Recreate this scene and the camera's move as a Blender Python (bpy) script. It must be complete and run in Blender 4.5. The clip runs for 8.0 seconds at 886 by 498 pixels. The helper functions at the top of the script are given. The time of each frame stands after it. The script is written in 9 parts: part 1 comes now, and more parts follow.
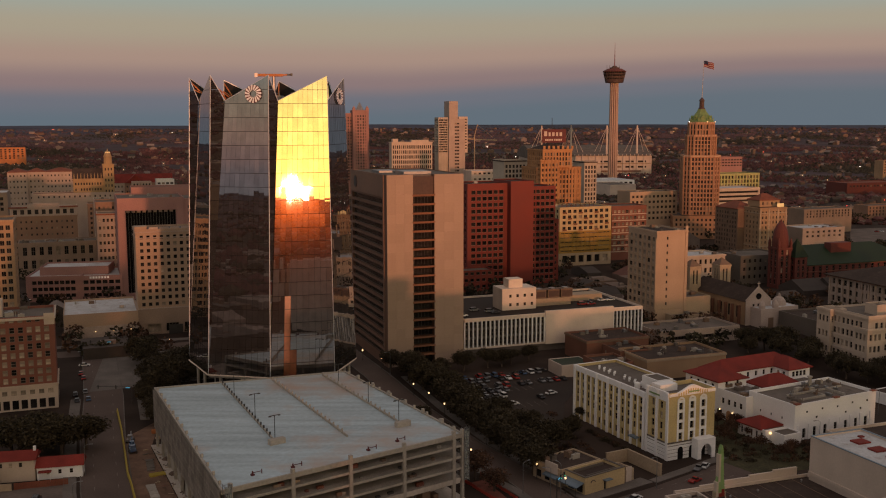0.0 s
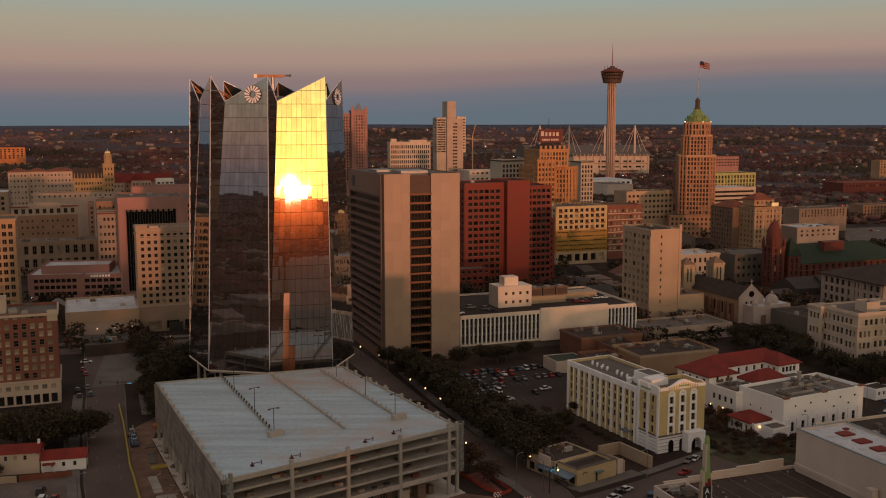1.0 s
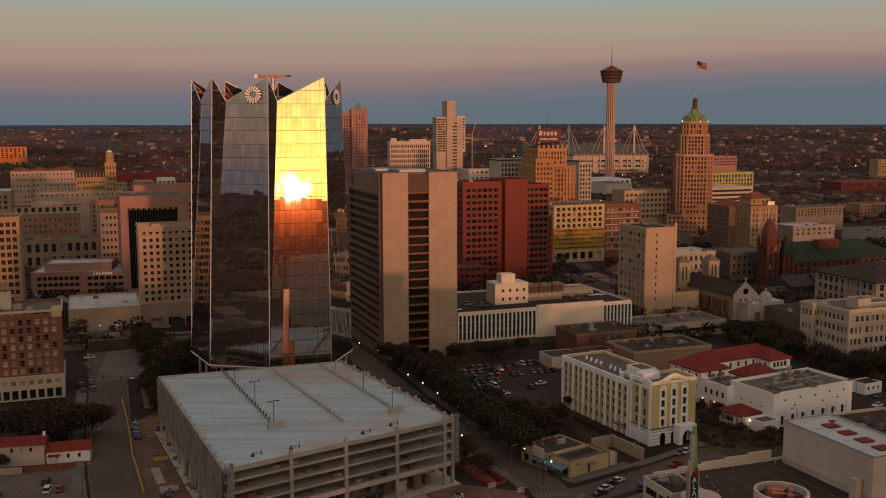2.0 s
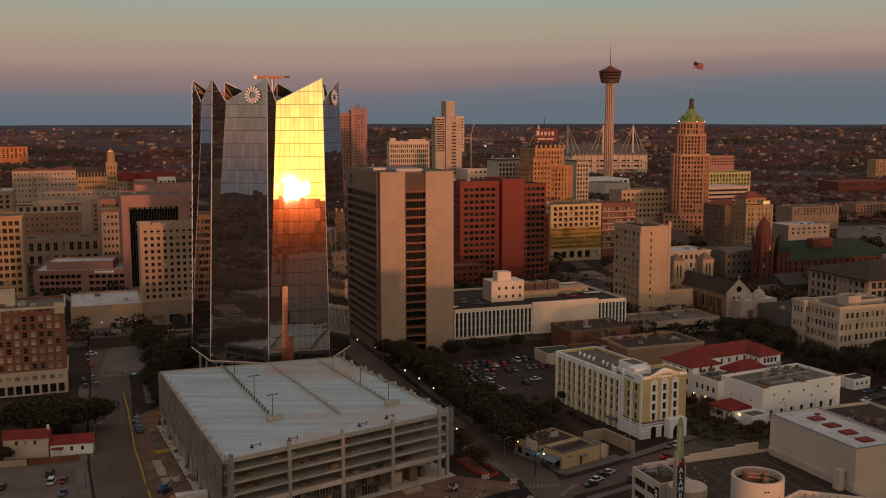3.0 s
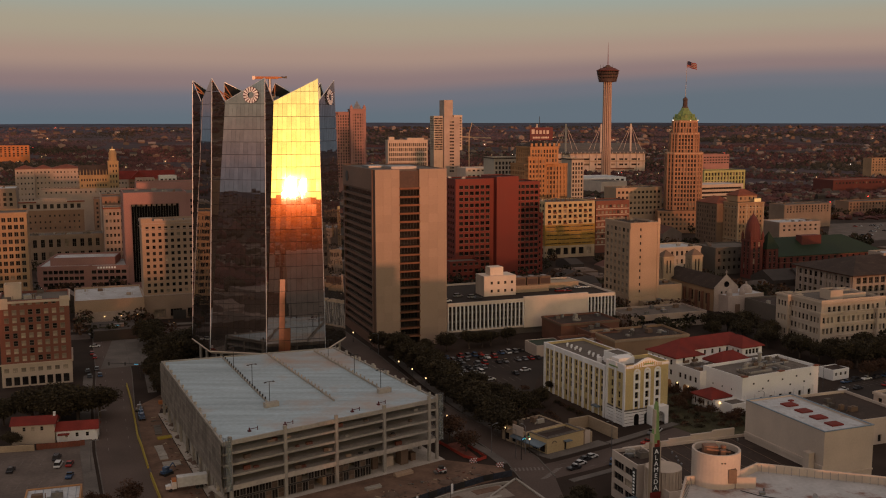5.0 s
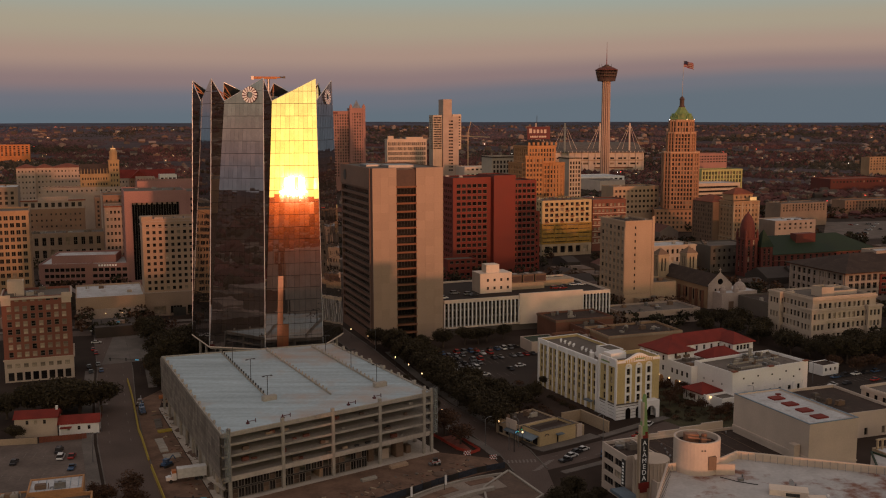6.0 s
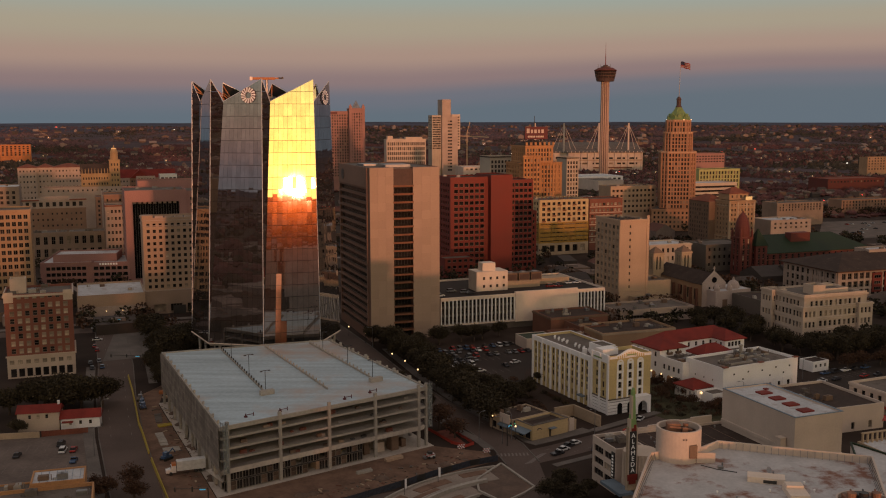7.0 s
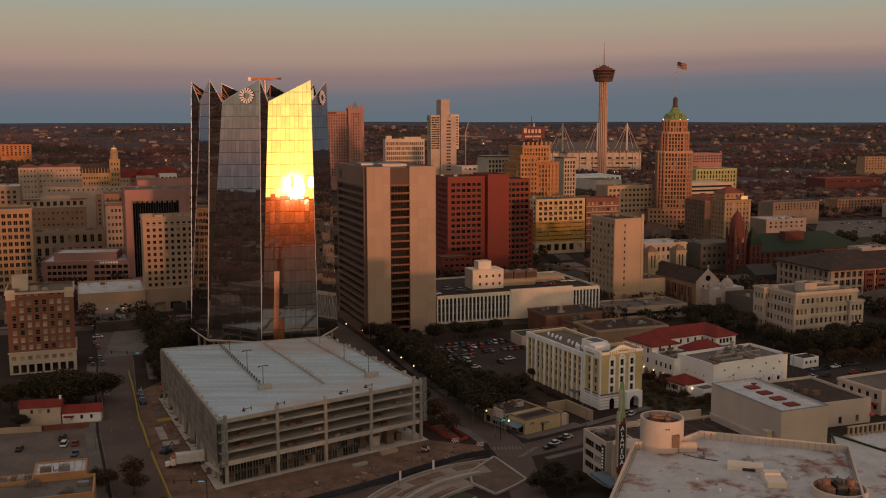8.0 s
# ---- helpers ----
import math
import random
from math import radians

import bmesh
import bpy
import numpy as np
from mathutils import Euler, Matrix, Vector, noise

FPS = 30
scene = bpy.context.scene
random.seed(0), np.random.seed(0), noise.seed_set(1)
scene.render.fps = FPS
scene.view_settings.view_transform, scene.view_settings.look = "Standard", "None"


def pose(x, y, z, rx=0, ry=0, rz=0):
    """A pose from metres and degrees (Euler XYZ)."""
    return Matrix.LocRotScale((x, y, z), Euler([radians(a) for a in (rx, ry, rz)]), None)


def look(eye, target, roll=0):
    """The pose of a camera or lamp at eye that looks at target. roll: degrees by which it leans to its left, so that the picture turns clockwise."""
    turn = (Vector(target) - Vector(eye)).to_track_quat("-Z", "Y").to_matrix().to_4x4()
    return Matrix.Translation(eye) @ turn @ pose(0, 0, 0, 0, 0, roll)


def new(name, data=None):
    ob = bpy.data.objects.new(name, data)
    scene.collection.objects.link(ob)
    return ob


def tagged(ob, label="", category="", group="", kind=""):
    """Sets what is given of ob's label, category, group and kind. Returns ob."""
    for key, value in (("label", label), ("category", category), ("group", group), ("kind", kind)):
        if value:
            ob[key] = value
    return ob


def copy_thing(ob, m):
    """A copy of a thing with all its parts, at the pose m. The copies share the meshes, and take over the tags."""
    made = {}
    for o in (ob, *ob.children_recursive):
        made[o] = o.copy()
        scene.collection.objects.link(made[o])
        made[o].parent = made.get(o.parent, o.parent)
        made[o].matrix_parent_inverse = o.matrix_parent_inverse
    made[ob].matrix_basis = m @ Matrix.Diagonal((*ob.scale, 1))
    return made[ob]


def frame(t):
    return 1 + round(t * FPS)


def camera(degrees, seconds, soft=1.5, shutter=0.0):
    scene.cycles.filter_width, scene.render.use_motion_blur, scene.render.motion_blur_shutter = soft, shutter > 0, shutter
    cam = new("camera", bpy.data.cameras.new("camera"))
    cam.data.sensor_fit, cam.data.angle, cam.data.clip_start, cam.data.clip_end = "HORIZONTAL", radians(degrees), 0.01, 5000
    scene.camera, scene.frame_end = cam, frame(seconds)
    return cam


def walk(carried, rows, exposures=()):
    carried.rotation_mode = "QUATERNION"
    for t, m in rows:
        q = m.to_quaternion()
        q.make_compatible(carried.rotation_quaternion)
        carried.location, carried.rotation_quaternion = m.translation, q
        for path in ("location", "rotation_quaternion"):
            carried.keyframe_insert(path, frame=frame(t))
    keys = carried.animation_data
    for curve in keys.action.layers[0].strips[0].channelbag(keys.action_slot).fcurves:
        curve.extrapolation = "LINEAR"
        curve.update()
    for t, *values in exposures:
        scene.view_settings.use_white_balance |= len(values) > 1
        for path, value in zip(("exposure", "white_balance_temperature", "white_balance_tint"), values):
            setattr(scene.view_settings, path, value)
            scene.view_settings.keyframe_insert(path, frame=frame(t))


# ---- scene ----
cam = camera(48.2, 8.0, soft=1.1)
PATH = [
    (0, (1.927, -0.9, 102.389), (1.915, 1.083, 102.131), -0.1),
    (0.5, (2.436, -4.115, 102.406), (2.425, -2.132, 102.148), -0.1),
    (1, (3.016, -7.341, 102.416), (3.006, -5.358, 102.158), -0.1),
    (1.5, (3.694, -10.624, 102.423), (3.683, -8.641, 102.164), -0.1),
    (3, (6.015, -20.688, 102.473), (6.003, -18.705, 102.214), -0.1),
    (3.5, (6.832, -23.95, 102.493), (6.82, -21.967, 102.234), -0.2),
    (4, (7.613, -27.115, 102.518), (7.6, -25.132, 102.259), -0.1),
    (4.5, (8.469, -30.271, 102.532), (8.456, -28.288, 102.272), -0.1),
    (6, (11.193, -39.615, 102.637), (11.179, -37.633, 102.374), -0.1),
    (6.5, (12.152, -42.691, 102.646), (12.138, -40.708, 102.383), -0.1),
    (7, (13.13, -45.718, 102.657), (13.115, -43.735, 102.394), -0.1),
    (7.5, (14.113, -48.711, 102.679), (14.097, -46.729, 102.415), -0.1),
    (8, (14.96, -51.693, 102.69), (14.945, -49.711, 102.427), -0.1),
]
walk(cam, [(t, look(eye, target, roll)) for t, eye, target, roll in PATH])

# ---------- light ----------
SUN_AZ = (0.351, -0.936)      # plan direction towards the setting sun
SUN_EL = radians(0.60)
SUN_DIR = Vector((SUN_AZ[0], SUN_AZ[1], 0)).normalized() * math.cos(SUN_EL) + Vector((0, 0, math.sin(SUN_EL)))

world = bpy.data.worlds.new("dusk_sky")
scene.world = world
world.use_nodes = True
wn, wl = world.node_tree.nodes, world.node_tree.links
wn.clear()


def wnode(kind, **props):
    n = wn.new(kind)
    for k, v in props.items():
        setattr(n, k, v)
    return n


def wmath(op, a, b=None, c=None):
    n = wnode("ShaderNodeMath", operation=op)
    for i, v in enumerate((a, b, c)):
        if v is None:
            continue
        if isinstance(v, (int, float)):
            n.inputs[i].default_value = v
        else:
            wl.new(v, n.inputs[i])
    return n.outputs[0]


sky = wnode("ShaderNodeTexSky", sky_type="NISHITA", sun_disc=False, sun_elevation=radians(1.5),
            sun_rotation=math.atan2(SUN_AZ[0], SUN_AZ[1]), air_density=1.2, dust_density=3.0, ozone_density=1.5)
geo = wnode("ShaderNodeTexCoord")
sep = wnode("ShaderNodeSeparateXYZ")
wl.new(geo.outputs["Generated"], sep.inputs[0])
elev = wmath("ARCSINE", sep.outputs[2])
# dusk colours by height above the horizon, away from the sun
ramp = wnode("ShaderNodeValToRGB")
ramp.color_ramp.interpolation = "EASE"
SKY_STOPS = ((0.0, (0.122, 0.155, 0.187)), (0.036, (0.150, 0.160, 0.192)), (0.073, (0.245, 0.180, 0.184)), (0.119, (0.355, 0.250, 0.212)),
             (0.176, (0.345, 0.300, 0.235)), (0.25, (0.270, 0.335, 0.320)), (0.45, (0.335, 0.315, 0.297)), (1.0, (0.325, 0.275, 0.252)))
while len(ramp.color_ramp.elements) < len(SKY_STOPS):
    ramp.color_ramp.elements.new(0.5)
for e, (p, c) in zip(ramp.color_ramp.elements, SKY_STOPS):
    e.position, e.color = p, (*c, 1)
# the blue band of the earth's shadow stands higher towards the south
lean = wmath("MULTIPLY", wmath("MAXIMUM", wmath("SUBTRACT", sep.outputs[0], -0.05), 0.0), 0.17)
height = wmath("MULTIPLY", elev, 2.0)
fade = wmath("MAXIMUM", wmath("SUBTRACT", 1.0, wmath("MULTIPLY", height, 4.8)), 0.0)
wl.new(wmath("SUBTRACT", height, wmath("MULTIPLY", wmath("MINIMUM", lean, 0.06), fade)), ramp.inputs[0])
# the sun's own glow in the haze
dot = wnode("ShaderNodeVectorMath", operation="DOT_PRODUCT")
wl.new(geo.outputs["Generated"], dot.inputs[0])
dot.inputs[1].default_value = SUN_DIR
ang = wmath("ARCCOSINE", wmath("MINIMUM", dot.outputs["Value"], 1.0))
g1 = wmath("MULTIPLY", wmath("EXPONENT", wmath("MULTIPLY", ang, -8.5)), 4.6)
g2 = wmath("MULTIPLY", wmath("EXPONENT", wmath("MULTIPLY", ang, -2.2)), 0.70)
above = wmath("GREATER_THAN", sep.outputs[2], -0.02)
glow1 = wnode("ShaderNodeVectorMath", operation="SCALE")
glow1.inputs[0].default_value = (1.0, 0.76, 0.07)
wl.new(wmath("MULTIPLY", g1, above), glow1.inputs["Scale"])
glow2 = wnode("ShaderNodeVectorMath", operation="SCALE")
glow2.inputs[0].default_value = (1.0, 0.62, 0.42)
wl.new(wmath("MULTIPLY", g2, above), glow2.inputs["Scale"])


def wadd(a, b):
    n = wnode("ShaderNodeVectorMath", operation="ADD")
    wl.new(a, n.inputs[0]), wl.new(b, n.inputs[1])
    return n.outputs[0]


skys = wnode("ShaderNodeVectorMath", operation="SCALE")
wl.new(sky.outputs[0], skys.inputs[0])
skys.inputs["Scale"].default_value = 0.05
total = wadd(wadd(ramp.outputs[0], skys.outputs[0]), wadd(glow1.outputs[0], glow2.outputs[0]))
bg = wnode("ShaderNodeBackground")
wl.new(total, bg.inputs[0])
bg.inputs[1].default_value = 1.0
wo = wnode("ShaderNodeOutputWorld")
wl.new(bg.outputs[0], wo.inputs[0])

sun = new("sun", bpy.data.lights.new("sun", "SUN"))
sun.data.energy, sun.data.angle, sun.data.color = 2.2, radians(1.1), (1.0, 0.385, 0.20)
sun.matrix_world = look(SUN_DIR * 900, (0, 0, 0))

# ---------- materials ----------
def material(name, color, rough=0.8, metal=0.0, grain=1.0, vary=0.12, stain=0.25, bump=0.035, big=0.08, emit=None, spec=0.5, per_piece=0.0, stretch=None, turn=0.0, rust=None):
    """A worn surface: fine grain and large stains in the base colour, relief, uneven gloss."""
    m = bpy.data.materials.new(name)
    m.use_nodes = True
    n, l = m.node_tree.nodes, m.node_tree.links
    b = n["Principled BSDF"]
    b.inputs["Metallic"].default_value, b.inputs["Specular IOR Level"].default_value = metal, spec
    co = n.new("ShaderNodeTexCoord")
    fine, coarse = n.new("ShaderNodeTexNoise"), n.new("ShaderNodeTexNoise")
    fine.inputs["Scale"].default_value, fine.inputs["Detail"].default_value = grain, 6
    coarse.inputs["Scale"].default_value, coarse.inputs["Detail"].default_value = big, 5
    l.new(co.outputs["Object"], fine.inputs["Vector"])
    if stretch:
        mp = n.new("ShaderNodeMapping")
        mp.inputs["Rotation"].default_value, mp.inputs["Scale"].default_value = (0, 0, radians(turn)), stretch
        l.new(co.outputs["Object"], mp.inputs["Vector"]), l.new(mp.outputs[0], coarse.inputs["Vector"])
    else:
        l.new(co.outputs["Object"], coarse.inputs["Vector"])
    hsv = n.new("ShaderNodeHueSaturation")
    hsv.inputs["Color"].default_value = (*color, 1)
    a = n.new("ShaderNodeMapRange")
    a.inputs["From Min"].default_value, a.inputs["From Max"].default_value = 0.3, 0.7
    a.inputs["To Min"].default_value, a.inputs["To Max"].default_value = 1 - vary, 1 + vary
    l.new(fine.outputs[0], a.inputs["Value"])
    c = n.new("ShaderNodeMapRange")
    c.inputs["From Min"].default_value, c.inputs["From Max"].default_value = 0.3, 0.7
    c.inputs["To Min"].default_value, c.inputs["To Max"].default_value = 1 - stain, 1 + stain * 0.6
    l.new(coarse.outputs[0], c.inputs["Value"])
    mul = n.new("ShaderNodeMath")
    mul.operation = "MULTIPLY"
    l.new(a.outputs[0], mul.inputs[0]), l.new(c.outputs[0], mul.inputs[1])
    last = mul
    if per_piece:
        info, geo_ = n.new("ShaderNodeObjectInfo"), n.new("ShaderNodeNewGeometry")
        add = n.new("ShaderNodeMath")
        add.operation = "ADD"
        l.new(info.outputs["Random"], add.inputs[0]), l.new(geo_.outputs["Random Per Island"], add.inputs[1])
        fr = n.new("ShaderNodeMath")
        fr.operation = "FRACT"
        l.new(add.outputs[0], fr.inputs[0])
        pr = n.new("ShaderNodeMapRange")
        pr.inputs["To Min"].default_value, pr.inputs["To Max"].default_value = 1 - per_piece, 1 + per_piece
        l.new(fr.outputs[0], pr.inputs["Value"])
        last = n.new("ShaderNodeMath")
        last.operation = "MULTIPLY"
        l.new(mul.outputs[0], last.inputs[0]), l.new(pr.outputs[0], last.inputs[1])
    l.new(last.outputs[0], hsv.inputs["Value"])
    if rust:
        rn, rm, mx = n.new("ShaderNodeTexNoise"), n.new("ShaderNodeMapRange"), n.new("ShaderNodeMix")
        rn.inputs["Scale"].default_value, rn.inputs["Detail"].default_value, rn.inputs["Roughness"].default_value = rust[1], 8, 0.65
        l.new(co.outputs["Object"], rn.inputs["Vector"])
        rm.inputs["From Min"].default_value, rm.inputs["From Max"].default_value, rm.inputs["To Max"].default_value = 0.52, 0.72, rust[2]
        l.new(rn.outputs[0], rm.inputs["Value"])
        mx.data_type = "RGBA"
        mx.inputs[7].default_value = (*rust[0], 1)
        l.new(rm.outputs[0], mx.inputs[0]), l.new(hsv.outputs[0], mx.inputs[6])
        l.new(mx.outputs[2], b.inputs["Base Color"])
    else:
        l.new(hsv.outputs[0], b.inputs["Base Color"])
    rr = n.new("ShaderNodeMapRange")
    rr.inputs["To Min"].default_value, rr.inputs["To Max"].default_value = max(0.0, rough - 0.12 * min(1, rough * 2)), min(1, rough + 0.1 * min(1, rough * 2))
    l.new(coarse.outputs[0], rr.inputs["Value"]), l.new(rr.outputs[0], b.inputs["Roughness"])
    if bump:
        bp = n.new("ShaderNodeBump")
        bp.inputs["Strength"].default_value, bp.inputs["Distance"].default_value = bump, 0.08
        l.new(fine.outputs[0], bp.inputs["Height"]), l.new(bp.outputs[0], b.inputs["Normal"])
    if emit:
        b.inputs["Emission Color"].default_value, b.inputs["Emission Strength"].default_value = (*emit[0], 1), emit[1]
    return m


M = {}
M["asphalt"] = material("asphalt", (0.044, 0.034, 0.029), 0.9, grain=3, stain=0.35, big=0.03, spec=0.15)
M["road"] = material("road", (0.112, 0.084, 0.073), 0.9, grain=2, stain=0.25, big=0.05, spec=0.15)
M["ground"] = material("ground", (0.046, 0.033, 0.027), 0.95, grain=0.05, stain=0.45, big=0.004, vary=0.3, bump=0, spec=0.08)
# distance haze is put into the next two ground colours, bluer outwards
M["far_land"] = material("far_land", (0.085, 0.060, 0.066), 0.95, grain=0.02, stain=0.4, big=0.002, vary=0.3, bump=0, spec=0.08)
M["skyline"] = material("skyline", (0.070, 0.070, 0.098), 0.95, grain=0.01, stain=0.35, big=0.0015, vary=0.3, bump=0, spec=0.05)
M["pavement"] = material("pavement", (0.15, 0.132, 0.12), 0.9, grain=2, stain=0.3, big=0.1, spec=0.15)
M["lot_pale"] = material("lot_pale", (0.15, 0.12, 0.105), 0.95, grain=1, stain=0.3, big=0.1, spec=0.15)
M["scrub"] = material("scrub", (0.06, 0.055, 0.03), 0.95, grain=1.5, vary=0.3, stain=0.4, big=0.2, spec=0.15)
M["dirt"] = material("dirt", (0.18, 0.112, 0.08), 0.95, grain=1, stain=0.4, big=0.15, spec=0.15)
M["concrete"] = material("concrete", (0.36, 0.33, 0.29), 0.85, grain=1.5, stain=0.2, big=0.12, spec=0.15)
M["new_concrete"] = material("new_concrete", (0.46, 0.41, 0.36), 0.85, grain=1.5, stain=0.22, big=0.12, spec=0.15)
M["terrace"] = material("terrace", (0.27, 0.225, 0.19), 0.9, grain=2, stain=0.25, big=0.1, spec=0.15)
M["deck"] = material("deck", (0.38, 0.475, 0.53), 0.8, grain=0.8, vary=0.10, stain=0.22, big=0.2, rust=((0.40, 0.33, 0.29), 0.028, 1.3), stretch=(0.18, 1.6, 1), turn=-37)
M["limestone"] = material("limestone", (0.42, 0.36, 0.29), 0.85, grain=0.7, vary=0.05, stain=0.18, big=0.06, per_piece=0.05)
M["granite_tan"] = material("granite_tan", (0.36, 0.262, 0.20), 0.75, grain=1.6, vary=0.05, stain=0.12, big=0.04, per_piece=0.06)
M["redbrick"] = material("redbrick", (0.20, 0.074, 0.05), 0.85, grain=3, stain=0.2, big=0.08)
M["redwall"] = material("redwall", (0.155, 0.021, 0.012), 0.7, grain=2, stain=0.12, big=0.06)
M["maroon"] = material("maroon", (0.11, 0.024, 0.017), 0.75, grain=2, stain=0.15, big=0.08)
M["pinkstone"] = material("pinkstone", (0.30, 0.16, 0.14), 0.8, grain=2, stain=0.15, big=0.06)
M["tanbrick"] = material("tanbrick", (0.34, 0.22, 0.13), 0.85, grain=3, stain=0.2, big=0.08)
M["ochre"] = material("ochre", (0.40, 0.205, 0.09), 0.85, grain=2, stain=0.18, big=0.07)
M["yellow"] = material("yellow", (0.56, 0.435, 0.205), 0.8, grain=2, stain=0.14, big=0.12)
M["cream"] = material("cream", (0.50, 0.405, 0.325), 0.8, grain=2, vary=0.05, stain=0.15, big=0.1)
M["white"] = material("white", (0.80, 0.79, 0.79), 0.75, grain=2, vary=0.05, stain=0.07, big=0.1)
M["white_warm"] = material("white_warm", (0.53, 0.44, 0.375), 0.8, grain=2, vary=0.05, stain=0.14, big=0.1)
M["tan"] = material("tan", (0.42, 0.30, 0.21), 0.8, grain=2, stain=0.15, big=0.06)
M["sand"] = material("sand", (0.38, 0.29, 0.20), 0.85, grain=2, stain=0.2, big=0.08)
M["brown"] = material("brown", (0.17, 0.11, 0.075), 0.85, grain=2, stain=0.2, big=0.08)
M["darkstone"] = material("darkstone", (0.12, 0.10, 0.085), 0.85, grain=2, stain=0.2, big=0.08)
M["roofgravel"] = material("roofgravel", (0.15, 0.128, 0.112), 0.95, grain=2, stain=0.25, big=0.1, rust=((0.06, 0.045, 0.038), 0.2, 0.8), spec=0.15)
M["roofdark"] = material("roofdark", (0.056, 0.040, 0.034), 0.9, grain=2, stain=0.25, big=0.12, rust=((0.10, 0.075, 0.06), 0.3, 0.6), spec=0.15)
M["roofwhite"] = material("roofwhite", (0.50, 0.51, 0.53), 0.85, grain=1.5, stain=0.18, big=0.12, rust=((0.20, 0.12, 0.08), 0.25, 0.7))
M["roofred"] = material("roofred", (0.19, 0.029, 0.022), 0.7, grain=4, stain=0.25, big=0.2, per_piece=0.1, spec=0.15)
M["rooftile"] = material("rooftile", (0.20, 0.07, 0.045), 0.8, grain=4, stain=0.25, big=0.2, spec=0.15)
M["roofgreen"] = material("roofgreen", (0.022, 0.036, 0.020), 0.6, grain=2, stain=0.25, big=0.08, spec=0.15)
M["balcony"] = material("balcony", (0.20, 0.085, 0.045), 0.8, grain=2, stain=0.2, big=0.1)
M["rustiron"] = material("rustiron", (0.24, 0.12, 0.075), 0.8, grain=3, stain=0.4, big=0.5)
M["copper"] = material("copper", (0.155, 0.235, 0.075), 0.6, grain=3, stain=0.3, big=0.2)
M["bluemetal"] = material("bluemetal", (0.16, 0.22, 0.28), 0.5, metal=0.3, grain=2, stain=0.2, big=0.2)
M["metal"] = material("metal", (0.25, 0.25, 0.26), 0.45, metal=0.8, grain=4, stain=0.2, big=0.4)
M["darkmetal"] = material("darkmetal", (0.045, 0.042, 0.04), 0.5, metal=0.3, grain=4, stain=0.2, big=0.4)
M["road_paint"] = material("road_paint", (0.18, 0.15, 0.135), 0.8, grain=3, stain=0.6, big=0.8)
M["pane"] = material("pane", (0.020, 0.018, 0.018), 0.07, grain=0.6, vary=0.2, stain=0.3, bump=0.01, big=0.3, spec=0.22, per_piece=0.6)
M["pane_blind"] = material("pane_blind", (0.30, 0.245, 0.19), 0.1, grain=0.6, vary=0.2, stain=0.3, bump=0.01, big=0.3, per_piece=0.5)
M["pane_lit"] = material("pane_lit", (0.3, 0.2, 0.1), 0.4, emit=((1.0, 0.55, 0.2), 0.6), bump=0)
M["shop_glass"] = material("shop_glass", (0.10, 0.065, 0.045), 0.3, grain=0.8, vary=0.4, stain=0.5, bump=0, per_piece=0.5)
M["frame"] = material("frame", (0.20, 0.17, 0.14), 0.6, grain=3)
M["mirror_glass"] = material("mirror_glass", (0.36, 0.335, 0.33), 0.012, metal=0.95, grain=0.4, vary=0.06, stain=0.08, bump=0.0, big=0.2, per_piece=0.10)


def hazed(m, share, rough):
    """A faint orange gloss on a mirror, the sun's glow put into its colour."""
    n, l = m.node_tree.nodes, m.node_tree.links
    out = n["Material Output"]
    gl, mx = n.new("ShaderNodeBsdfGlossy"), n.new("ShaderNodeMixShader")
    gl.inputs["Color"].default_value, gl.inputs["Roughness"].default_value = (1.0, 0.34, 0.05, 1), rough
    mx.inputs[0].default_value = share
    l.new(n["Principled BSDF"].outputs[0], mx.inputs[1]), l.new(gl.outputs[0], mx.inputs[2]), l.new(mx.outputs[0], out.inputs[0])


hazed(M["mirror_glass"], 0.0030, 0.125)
# orange reflection low on the bright face, put into the panels' own colour
M["film"] = material("film", (0.17, 0.05, 0.022), 0.35, grain=1, vary=0.15, stain=0.3, big=0.3, bump=0, per_piece=0.15)
M["trim"] = material("trim", (0.52, 0.55, 0.60), 0.4, metal=0.1, grain=3, stain=0.1)
M["lamp"] = material("lamp", (1, 0.8, 0.5), 0.4, emit=((1.0, 0.62, 0.28), 2.6), bump=0)
M["lamp_white"] = material("lamp_white", (1, 1, 1), 0.4, emit=((1.0, 0.92, 0.8), 6.0), bump=0)
M["lamp_red"] = material("lamp_red", (1, 0.1, 0.1), 0.4, emit=((1.0, 0.06, 0.05), 5.0), bump=0)
M["far_pale"] = material("far_pale", (0.21, 0.165, 0.145), 0.9, grain=0.3, big=0.02)
M["far_tan"] = material("far_tan", (0.15, 0.10, 0.075), 0.9, grain=0.3, big=0.02)
M["far_dark"] = material("far_dark", (0.055, 0.042, 0.036), 0.9, grain=0.3, big=0.02)
M["far_red"] = material("far_red", (0.13, 0.05, 0.035), 0.9, grain=0.3, big=0.02)
M["joint"] = material("joint", (0.012, 0.011, 0.011), 0.9, bump=0)
M["buff"] = material("buff", (0.37, 0.205, 0.122), 0.85, grain=2, stain=0.15, big=0.06)
# side stone: the red cast of haze is put into its colour
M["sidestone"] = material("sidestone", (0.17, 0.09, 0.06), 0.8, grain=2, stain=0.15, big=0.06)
# facing granite darkened, with the unlit side's shade put into the colour
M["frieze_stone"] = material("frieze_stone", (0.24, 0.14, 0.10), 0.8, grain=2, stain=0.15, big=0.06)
M["shaft_concrete"] = material("shaft_concrete", (0.40, 0.29, 0.23), 0.85, grain=1, stain=0.12, big=0.05)
M["tophouse"] = material("tophouse", (0.07, 0.04, 0.032), 0.7, grain=1)
